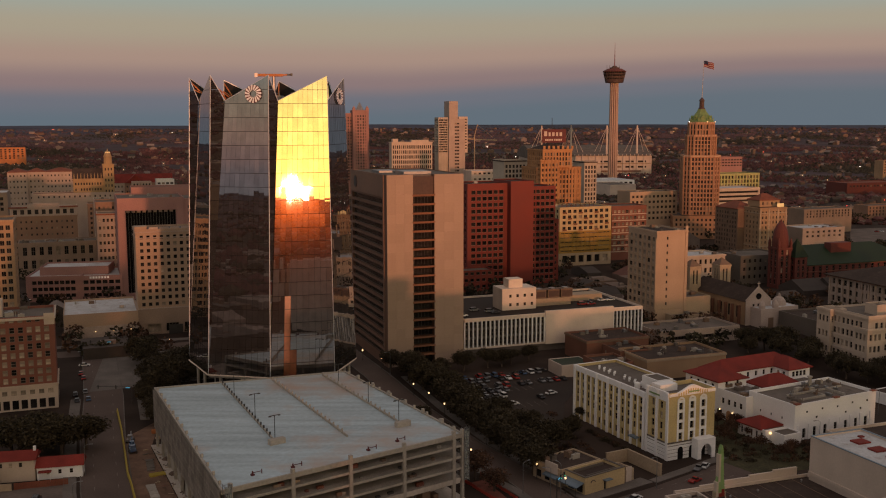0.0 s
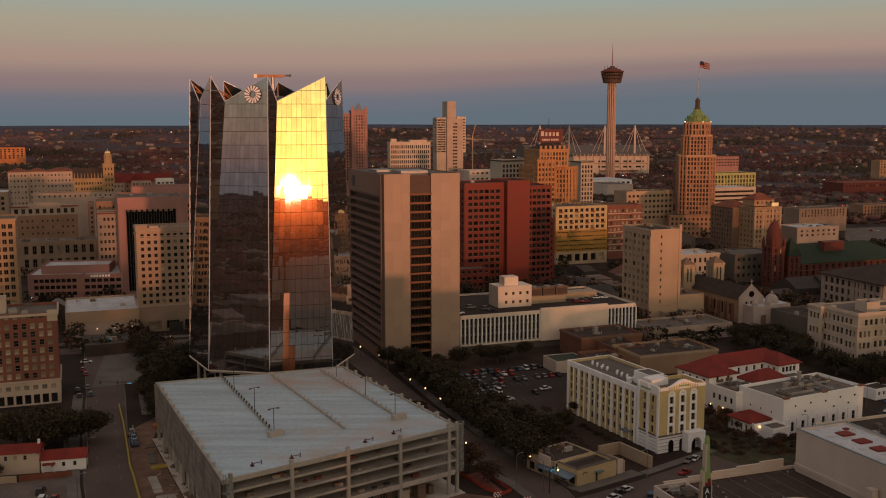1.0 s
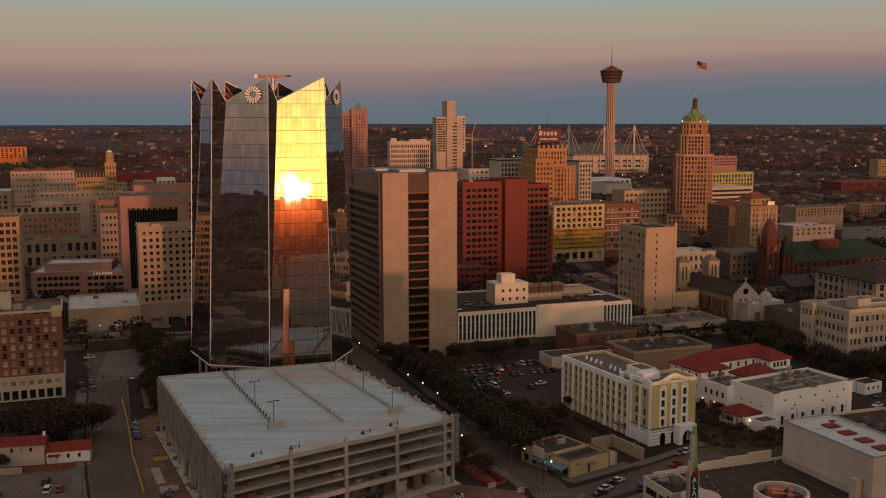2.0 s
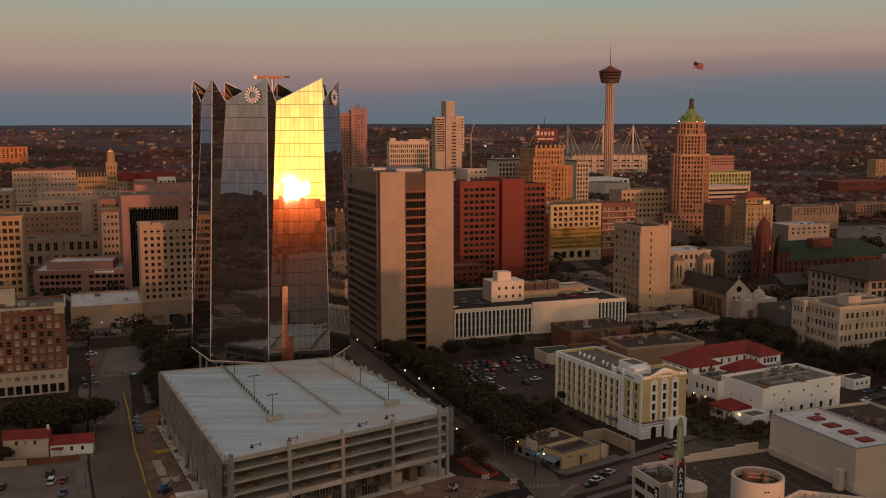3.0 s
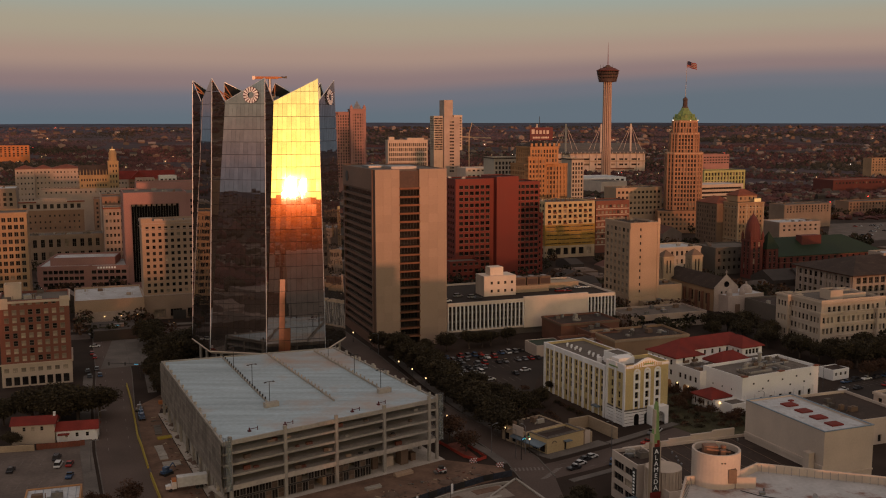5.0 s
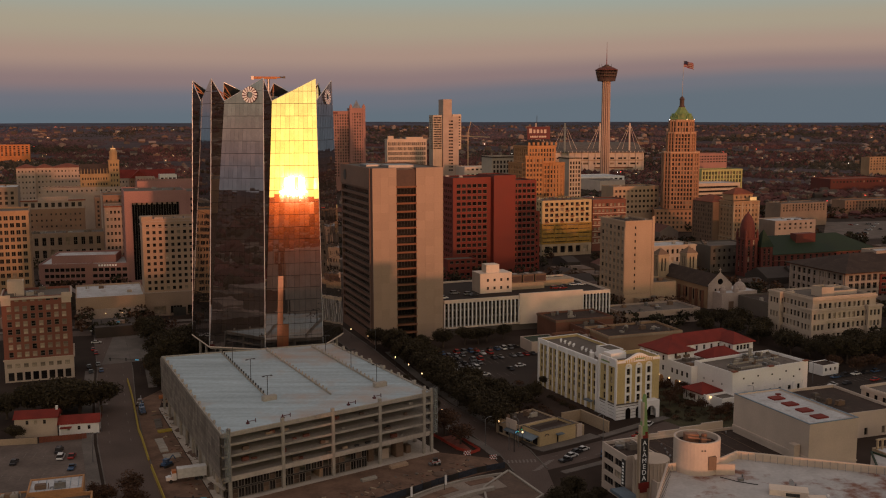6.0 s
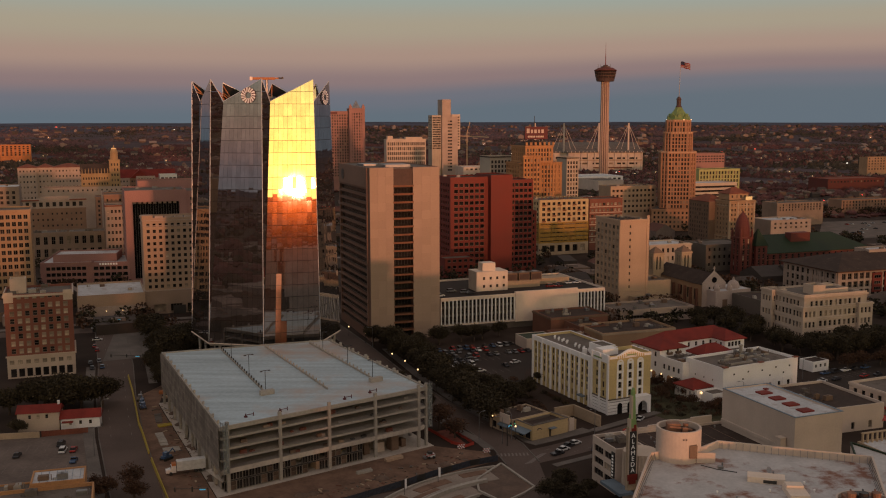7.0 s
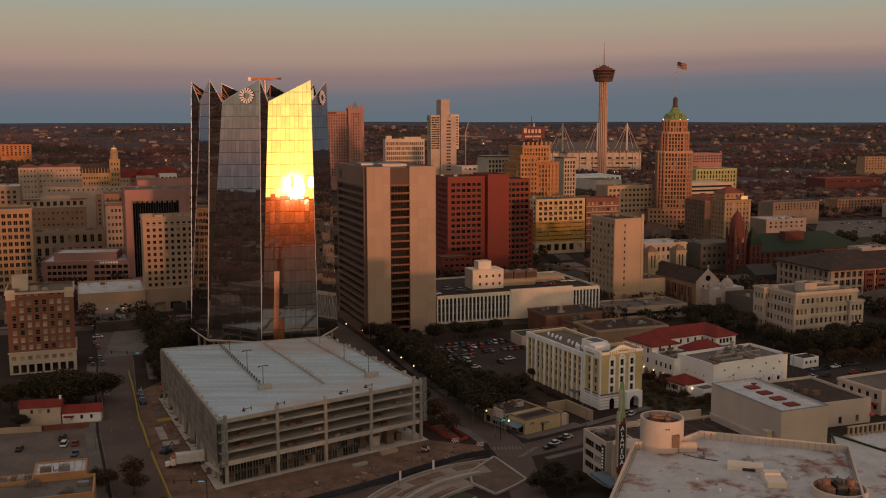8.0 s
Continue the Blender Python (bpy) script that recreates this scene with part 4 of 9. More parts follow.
def striped_block():
    ob = thing("striped_building", "low cream office block with white upright fins and rooftop parking", "building", 8.4, 420, 0, GRID)
    H, L = 17.0, 52
    part("wall", Geo().box(0, 0.6, 0, 88.9, L, H - 1.2), "darkstone", ob)
    for x0, x1, n in ((0, 39, 19), (73.3, 88.9, 8)):
        g = Geo().box(x0, 0, H - 1.6, x1 - 0.003, 0.9, H).box(x0, 0, 3.2, x1 - 0.003, 0.6, 4.0)
        part("band", g, "cream_bright", ob)
        fins(ob, x0, x1, 0.3, 4.0, H - 1.6, n)
        for k in range(n):
            s = (x1 - x0 - 0.6) / n
            for r in range(3):
                part("window", pane_mesh(s - 0.6, 3.2, "sash"), None, ob, m=Matrix.Translation((x0 + 0.3 + (k + 0.5) * s, 0.55, 6.2 + r * 3.9)))
    part("blank_wall", Geo().box(39, -0.6, 3.0, 73.3, 0.9, H + 0.9), "cream_bright", ob)
    part("side_wall", Geo().box(-0.004, 0, 0, 0.5, L, H), "cream_bright", ob)
    part("parapet", Geo().box(88.4, 0, H - 1.2, 88.9, L, H).box(0, L - 0.5, H - 1.2, 88.9, L, H), "cream_bright", ob)
    part("roof", Geo().box(0.5, 0.9, H - 1.2, 88.4, L - 0.5, H - 0.9), "asphalt", ob)
    pent = [(25, 16, 42, 27, 26, "cream_bright"), (29, 18, 36, 24, 30.0, "cream_bright"), (42, 20, 62, 30, 19.5, "sand"), (62, 26, 82, 34, 19.0, "sand")]
    for x0, y0, x1, y1, z, mt in pent:
        g = Geo().box(x0, y0, H - 0.9, x1, y1, z)
        part("penthouse", g, mt, ob)
    for k in range(4):
        for r in range(2):
            part("window", pane_mesh(1.2, 1.4, "sash"), None, ob, m=Matrix.Translation((29 + k * 3.6, 15.95, 18.6 + r * 4)))
    for k in range(3):
        unit = part("cooling_unit", Geo().box(0, 0, 0, 6.0, 4.6, 3.6).box(-0.2, -0.2, 3.6, 6.2, 4.8, 4.0), "brown", ob, m=Matrix.Translation((43.6 + k * 6.9, 21, 19.5)))
        part("louvre", Geo().box(0.4, -0.08, 0.5, 5.6, -0.003, 3.2), "tophouse", unit)
        part("fan_ring", Geo().lathe([(1.5, 4.0), (1.5, 4.5), (1.3, 4.5)], 3, 2.3, 14), "metal", unit)


def red_tower():
    ob = thing("red_tower", "dark red stone hotel tower with square punched windows", "hotel tower", 13.2, 600, 0, GRID)
    w = dict(style="plain", depth=0.5, blind=0.0)
    block(ob, 0, 0, 26.5, 26, 0, 64.0, "redwall", "roofdark", front=win(6, 15, 2.9, 2.45, margin=2.2, base=2, head=3.5, **w), left=win(5, 15, 2.5, 2.2, margin=2, base=2, head=3.5, **w), clutter=2)
    block(ob, 26.6, -5, 42, 22, 0, 65.3, "redwall", "roofdark")
    block(ob, 42.1, 0, 59.5, 24, 0, 61.5, "redwall", "roofdark", front=win(5, 15, 2.6, 2.45, margin=0.6, base=2, head=1.5, **w), clutter=2)
    block(ob, 59.6, 4, 64, 24, 0, 40, "redwall", "roofdark", front=win(1, 9, 1.7, 2.0, base=2, head=1.5, **w))
    block(ob, -9, -14, 12, -0.1, 0, 13, "redwall", "roofgravel", front=win(5, 3, 2.4, 1.8, margin=1, base=1, **w))


def yellow_block():
    ob = thing("apartment_block", "yellow apartment block over banded parking floors", "apartment building", 79.4, 690, 0, GRID)
    W, L = 41.4, 30
    block(ob, 0, 0, W, L, 0, 9, "sand", "roofgravel", front=win(6, 1, 4.0, 5.0, margin=1.5, base=0.5, depth=1.0), left=win(4, 1, 4, 5, margin=1, base=0.5, depth=1.0), parapet=0.1)
    block(ob, 0, 0, W, L, 9, 24.6, "gold", "roofgravel", front=win(4, 5, 9.2, 0.75, margin=0.8, depth=1.2, style="ribbon"), left=win(1, 5, 26, 0.75, margin=1, depth=1.2, style="ribbon"), parapet=0.1)
    for k in range(13):
        part("gold_fin", Geo().box(0.6 + k * 3.34 - 0.1, -0.22, 9.2, 0.6 + k * 3.34 + 0.1, -0.003, 24.4), "gold", ob)
    block(ob, 0.2, 0.2, W - 0.2, L, 24.6, 41.6, "yellow_pale", "roofgravel", front=win(9, 4, 2.6, 2.4, margin=1.5, head=1.0, style="pair", depth=0.5), left=win(6, 4, 2.6, 2.4, margin=1.5, head=1.0, style="pair"), clutter=5)
    for k in range(9):
        for r in range(4):
            if (k + r) % 3 == 0:
                x, z = 1.7 + (k + 0.5) * 4.2, 24.7 + r * 4.0
                part("balcony", Geo().box(x - 1.5, -0.9, z + 0.3, x + 1.5, 0.15, z + 0.5).box(x - 1.5, -0.9, z + 0.5, x + 1.5, -0.8, z + 1.4), "balcony", ob)
    for k in range(8):
        part("roof_pergola", Geo().box(2 + k * 3.6, 0.9, 41.6, 2.25 + k * 3.6, 1.15, 43.6).box(2 + k * 3.6, 6.9, 41.6, 2.25 + k * 3.6, 7.15, 43.6).box(1.9 + k * 3.6, 0.6, 43.6, 2.35 + k * 3.6, 7.4, 43.85), "redbrown", ob)


def sign_hotel():
    ob = thing("sign_hotel", "ochre stone hotel tower with stepped top and red roof sign", "hotel tower", 72.0, 760, 0, GRID)
    w = dict(depth=0.5, style="sash", blind=0.2)
    block(ob, 0, 6, 38, 34, 0, 66, "ochre", "roofgravel", front=win(12, 16, 1.6, 2.5, margin=1, base=4, head=2, **w), left=win(8, 16, 1.6, 2.5, margin=1, base=4, head=2, **w), cornice=0.5)
    for k in range(9):
        part("pier", Geo().box(16.6 + k * 2.6, 5.5, 4, 17.3 + k * 2.6, 5.997, 66.4), "ochre", ob)
    for k in range(6):
        part("pier", Geo().box(0.7 + k * 2.95 - 0.3, -0.5, 4, 0.7 + k * 2.95 + 0.3, -0.003, 73), "ochre", ob)
    block(ob, 3, 2, 28, 30, 66, 80, "ochre", "roofgravel", front=win(9, 3, 1.5, 2.6, margin=1, base=1, head=2, **w), left=win(7, 3, 1.5, 2.6, margin=1, base=1, head=2, **w), cornice=0.6)
    block(ob, 0.2, 0, 16, 5.9, 0, 72, "ochre", "roofgravel", front=win(5, 17, 1.4, 2.2, margin=0.6, base=4, head=2, **w), left=win(2, 17, 1.4, 2.2, margin=0.6, base=4, head=2, **w), cornice=0.5)
    hip_roof(ob, 4, 3, 27, 29, 80, 5, "roofdark", over=-0.2)
    for k in range(7):
        part("crown_merlon", Geo().box(3.2 + k * 4.0, 1.6, 80.2, 5.0 + k * 4.0, 2.4, 82.6), "ochre", ob)
    fr = Geo()
    for x in (6, 12, 18, 24):
        fr.beam((x, 8, 82), (x, 8, 86), 0.25).beam((x, 13, 82), (x, 8.4, 90), 0.2)
    part("sign_frame", fr, "darkmetal", ob)
    board = part("sign_board", Geo().box(5, 7.4, 85, 25.5, 8.0, 95.2), "signmaroon", ob, "dark red lit sign board")
    x = 6.5
    for k, wd in enumerate((3.4, 2.6, 3.0, 2.6, 3.0)):
        h = 4.6 if k == 0 else 3.6
        part("lettering_bar", Geo().box(x, 7.2, 90.0, x + wd - 0.9, 7.39, 90.0 + h * 0.8), "white_warm", board)
        x += wd + 0.4
    x = 7.5
    for wd in (1.4,) * 5 + (0.6,) + (1.4,) * 5:
        if wd > 1:
            part("lettering_bar", Geo().box(x, 7.2, 86.4, x + 1.05, 7.39, 87.8), "white_warm", board)
        x += wd
    part("flagpole", Geo().beam((15.5, 12, 85), (15.5, 12, 104), 0.35, r2=0.2), "darkmetal", ob)


def slim_tower():
    ob = thing("bank_tower", "slim tan office tower with one blank sunlit wall", "office tower", 105, 487, 0, GRID)
    w = dict(depth=0.3, style="pair", blind=0.85)
    block(ob, 0, 0, 17.7, 27, 8, 47.7, "tan", "roofdark", left=win(6, 10, 2.4, 2.2, margin=0.8, base=0.5, head=2.5, **w),
          front=win(2, 10, 0.9, 1.5, margin=3.6, base=1, head=2, depth=0.3, skip=lambda c, r: c == 1), cornice=0.35, clutter=4)
    block(ob, 0, 0, 17.7, 27, 0, 7.9, "tan", "roofdark", left=win(6, 1, 2.8, 5.0, margin=0.8, depth=0.5), parapet=0.05)
    for k in range(7):
        part("pilaster", Geo().box(-0.35, 0.4 + k * 4.3 - 0.3, 8, -0.003, 0.4 + k * 4.3 + 0.3, 44), "tan", ob)
    part("corner_pier", Geo().box(16.4, -0.3, 0, 17.9, -0.003, 49.8), "tan", ob)
    for k in range(10):
        part("sill_band", Geo().box(-0.2, 0.2, 8.6 + k * 3.67, -0.003, 26.8, 8.9 + k * 3.67), "sand", ob)
    part("roof_rail", Geo().box(0.3, 0.2, 48.6, 17.4, 0.3, 48.7).box(0.2, 0.3, 48.6, 0.3, 26.6, 48.7), "darkmetal", ob)
    block(ob, 18, 2, 34, 20, 0, 13, "sand", "roofgravel", clutter=2)
    block(ob, 6, -8, 26, -0.1, 0, 6, "sand", "roofgravel", clutter=2)


def chamfered(ob, cx, cy, w, ch, z0, z1, wall, bays, rows, ww, wh, pier=0.45, **kw):
    """A square shaft with cut corners: walls with openings, tall piers, cornice and flat top."""
    h = w / 2
    ring = [(-h + ch, -h), (h - ch, -h), (h, -h + ch), (h, h - ch), (h - ch, h), (-h + ch, h), (-h, h - ch), (-h, -h + ch)]
    ring = [Vector((cx + x, cy + y, 0)) for x, y in ring]
    g = Geo()
    for k in range(8):
        a, b = ring[k], ring[(k + 1) % 8]
        d = b - a
        long = k % 2 == 0
        cols = bays if long else 2
        if k in (3, 4, 5):
            g.face([a + Vector((0, 0, z0)), b + Vector((0, 0, z0)), b + Vector((0, 0, z1)), a + Vector((0, 0, z1))])
        else:
            facade(g, a, d, d.length, z0, z1, cols, rows, ww if long else min(ww, d.length / 3.4), wh, ob, margin=0.5, head=1.2, depth=0.7, **kw)
            n = Vector((d.y, -d.x, 0)).normalized()
            for j in range(cols + 1):
                p = a + d.normalized() * (0.5 + j * (d.length - 1.0) / cols)
                ang = math.degrees(math.atan2(d.y, d.x))
                part("pier", Geo().box(-pier, -0.45, z0, pier, -0.003, z1 + 0.6), wall, ob, m=pose(p.x, p.y, 0, 0, 0, ang))
    part("wall", g, wall, ob)
    part("cornice", Geo().prism([cx_ for cx_ in [((p.x - cx) * 1.03 + cx, (p.y - cy) * 1.03 + cy) for p in ring]], z1 - 0.9, z1 + 0.25), "cornice_stone", ob)


def spire_tower():
    ob = thing("spire_tower", "buff brick tower with green copper crown and flag", "skyscraper", 222.3, 872, 0, -6)
    block(ob, -24, -20, 21, 22, 0, 20, "buff", "roofgravel", front=win(12, 4, 1.7, 2.2, margin=1, base=2, head=1.5), left=win(10, 4, 1.7, 2.2, margin=1, base=2, head=1.5), cornice=0.5)
    chamfered(ob, 0, 0, 31, 5.5, 20, 71.5, "buff", 7, 13, 1.75, 2.6)
    chamfered(ob, 0, 0, 24.5, 5.0, 71.5, 89, "buff", 5, 5, 1.7, 2.5)
    chamfered(ob, 0, 0, 21, 5.0, 89, 100, "buff", 4, 2, 1.7, 3.6)
    part("crown", Geo().lathe([(10.6, 99.6), (10.8, 100.8), (9.4, 102.0), (8.0, 104.6), (5.8, 107.4), (4.2, 109.4), (3.1, 111.6)], 0, 0, 8, phase=math.pi / 8), "copper", ob)
    for k in range(8):
        t = math.pi / 4 * k + math.pi / 8
        c, s_ = math.cos(t), math.sin(t)
        part("finial", Geo().lathe([(0.55, 99.5), (0.5, 102.6), (0.05, 104.6)], 10.2 * c, 10.2 * s_, 6), "copper", ob)
        t += math.pi / 8
        part("dormer", Geo().box(-1.3, 0, 101.4, 1.3, 3.0, 104.4).face([(-1.5, -0.1, 104.4), (1.5, -0.1, 104.4), (0, -0.1, 106)]).face([(-1.5, -0.1, 104.4), (0, -0.1, 106), (0, 3.2, 106), (-1.5, 3.2, 104.4)]).face([(0, -0.1, 106), (1.5, -0.1, 104.4), (1.5, 3.2, 104.4), (0, 3.2, 106)]), "copper", ob, m=pose(8.8 * math.cos(t), 8.8 * math.sin(t), 0, 0, 0, math.degrees(t) + 90))
    for x, y, mt in ((-11.6, -9.5, "lamp_white"), (10.6, -8.5, "lamp"), (3.4, -12.4, "lamp")):
        part("floodlight", Geo().box(x - 0.28, y - 0.28, 100.3, x + 0.28, y + 0.28, 100.8), mt, ob)
    part("lantern", Geo().lathe([(2.9, 111.4), (2.7, 112.6), (2.1, 113.0), (2.0, 118.4), (2.5, 118.6), (1.7, 120.2), (0.3, 121.6)], 0, 0, 8), "tophouse", ob)
    part("flagpole", Geo().beam((0, 0, 121), (0.6, 0, 153.4), 0.3, r2=0.15), "metal", ob)
    g = Geo()
    n = 10

    def cloth(u, v):
        return Vector((0.8 + 8.6 * u, 0.7 * math.sin(u * 7), 152.8 - 5.4 * v - 2.6 * u * u + 0.4 * math.sin(u * 9)))
    for r in range(7):
        for c in range(n):
            canton = c < 4 and r < 4
            g.face([cloth(c / n, (r + 1) / 7), cloth((c + 1) / n, (r + 1) / 7), cloth((c + 1) / n, r / 7), cloth(c / n, r / 7)], 2 if canton else r % 2)
    part("flag", g, ["flag_red", "flag_pale", "flag_blue"], ob, "waving red, white and blue flag")


def plaza_hotel():
    ob = thing("old_hotel", "brown brick old hotel with red tiled hipped roofs", "hotel", 231, 727, 0, GRID)
    w = dict(depth=0.4, style="sash", blind=0.25)
    block(ob, 0, 0, 24, 18, 0, 38, "tanbrick", "roofgravel", front=win(7, 9, 1.3, 2.0, margin=1, base=3, head=2, **w), left=win(4, 9, 1.3, 2.0, margin=1, base=3, head=2, **w), cornice=0.5)
    block(ob, -6, 18.1, 22, 46, 0, 36, "brown", "roofgravel", left=win(8, 9, 1.3, 2.0, margin=1, base=3, head=2, **w), front=win(1, 9, 1.3, 2, margin=1.5, base=3, head=2, **w))
    block(ob, 4, 6, 22, 20, 38, 43, "tanbrick", "roofgravel", front=win(4, 1, 1.5, 2.0, margin=1))
    hip_roof(ob, 4, 6, 22, 20, 43, 4.5, "rooftile")
    hip_roof(ob, -6, 19, 12, 45, 36, 5, "rooftile", ridge_x=False)
    for z in (9, 33.5):
        part("string_course", Geo().box(-0.3, -0.3, z, 24.3, -0.003, z + 0.6).box(-0.3, 0, z, -0.003, 18, z + 0.6), "sand", ob)
    for x in (-0.2, 7.6, 15.4, 22.9):
        part("quoin_strip", Geo().box(x, -0.25, 0, x + 1.3, -0.004, 37.8), "sand", ob)
    part("lit_sign", Geo().box(15, -0.3, 38.2, 21, -0.003, 40.8), "pane_lit", ob)


def city_hall():
    ob = thing("city_hall", "cream stone three-storey civic hall with corner pavilions", "civic building", 173.5, 398, 0, GRID)
    W, L, H = 40, 30, 21.5
    w = dict(depth=0.5, style="sash", blind=0.3)
    block(ob, 2, 2, W - 2, L - 2, 0, H, "cream", "roofgravel", front=win(11, 4, 1.5, 2.6, margin=3, base=1, head=1.5, **w), left=win(8, 4, 1.5, 2.6, margin=3, base=1, head=1.5, **w), cornice=0.5)
    for x, y in ((0, 0), (W - 8, 0), (0, L - 8), (W - 8, L - 8)):
        block(ob, x, y, x + 8, y + 8, 0, H - 4.5 if y == 0 else H, "cream", "roofgravel", front=win(3, 3, 1.3, 2.6, margin=0.7, base=1, head=1.2, **w), left=win(3, 3, 1.3, 2.6, margin=0.7, base=1, head=1.2, **w), cornice=0.4)
    for z in (5.6, 10.9, 16.2):
        part("string_course", Geo().box(1.8, 1.75, z, W - 1.8, 1.997, z + 0.4).box(1.75, 1.8, z, 1.997, L - 1.8, z + 0.4), "white_warm", ob)
    for k in range(11):
        x = 5.0 + (k + 0.5) * 30 / 11
        for z in (4.9, 10.2, 15.4, 20.3):
            part("window_hood", Geo().box(x - 1.05, 1.7, z - 0.15, x + 1.05, 1.997, z + 0.12), "cream", ob)
    for k in range(4):
        part("corner_quoin", Geo().box(1.78, 1.78, 1 + k * 5, 3.0, 1.997, 4 + k * 5), "white_warm", ob)
    part("balustrade", Geo().box(2, 2.0, H + 0.004, W - 2, 2.3, H + 0.55).box(2, 2.3, H + 0.004, 2.3, L - 2, H + 0.55), "cream", ob)
    block(ob, 12, 8, 19, 15, H - 0.9, 25.0, "cream", "roofgravel")
    block(ob, 19.1, 10, 34, 20, H - 0.9, 22.6, "cream", "roofgravel")


def courthouse():
    ob = thing("courthouse", "red sandstone courthouse with beehive tower and green roofs", "courthouse", 202, 596, 0, GRID)
    w = dict(depth=0.5, style="sash", blind=0.05)
    block(ob, 14, 2, 110, 40, 0, 13, "maroon", "roofdark", front=win(18, 3, 2.0, 3.2, margin=2, base=1, head=1, **w), left=win(5, 3, 2.0, 3.2, margin=2, base=1, head=1, **w))
    hip_roof(ob, 14, 2, 110, 40, 13, 10, "roofgreen")
    part("dormer", Geo().box(50, 12, 17, 66, 18, 24.5), "maroon", ob)
    for z in (4.6, 8.6, 12.2):
        part("string_course", Geo().box(13.8, 1.7, z, 110, 1.997, z + 0.4).box(13.7, 2, z, 13.997, 40, z + 0.4), "redbrown", ob)
    block(ob, 0, 0, 9.5, 9.5, 0, 25, "maroon", "roofdark", front=win(2, 6, 1.6, 3.0, margin=1, base=2, head=1, **w), left=win(2, 6, 1.6, 3.0, margin=1, base=2, head=1, **w), cornice=0.4)
    part("beehive_dome", Geo().lathe([(4.9, 25), (4.9, 28.5), (4.7, 31.5), (3.9, 35.5), (2.4, 38.8), (0.8, 40.6), (0.2, 42)], 5, 5, 16), "maroon", ob)
    for x, y in ((0.6, 0.6), (9.4, 0.6), (0.6, 9.4), (9.4, 9.4)):
        part("turret", Geo().lathe([(0.9, 23), (0.9, 28), (0.05, 31)], x, y, 8), "maroon", ob)
    block(ob, 11, -2, 20, 7, 0, 19, "maroon", "roofdark", front=win(2, 4, 1.6, 3.0, margin=1, base=2, head=1, **w), left=win(2, 4, 1.6, 3.0, margin=1, base=2, head=1, **w))
    part("turret_roof", Geo().lathe([(7.2, 19), (0.1, 30)], 15.5, 2.5, 4, phase=math.pi / 4), "roofgreen", ob)


def county_block():
    ob = thing("county_building", "cream civic block with dark hipped roof and red bays", "civic building", 230, 503, 0, GRID)
    w = dict(depth=0.6, style="cross", blind=0.05)
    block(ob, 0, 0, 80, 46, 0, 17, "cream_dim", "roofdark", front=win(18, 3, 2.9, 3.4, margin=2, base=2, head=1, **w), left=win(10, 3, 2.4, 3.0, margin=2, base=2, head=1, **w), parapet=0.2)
    for k in range(5):
        part("red_bay", Geo().box(24 + k * 9, -0.5, 4, 31 + k * 9, -0.003, 15), "redwall", ob)
        for r in range(3):
            part("window", pane_mesh(4.6, 1.8, "ribbon"), None, ob, m=Matrix.Translation((27.5 + k * 9, -0.55, 6 + r * 3.4)))
    part("soffit", Geo().box(-1.9, -1.9, 16.4, 81.9, 47.9, 16.7), "redbrown", ob)
    for k in range(10):
        part("pilaster", Geo().box(-0.4, 1.2 + k * 4.8, 0, -0.003, 2.2 + k * 4.8, 16.3), "cream_dim", ob)
    hip_roof(ob, 0, 0, 80, 46, 17.1, 7, "roofdark", over=2.2)
    block(ob, 40, 20, 62, 32, 20, 25.0, "cream_dim", "roofwhite", clutter=3)


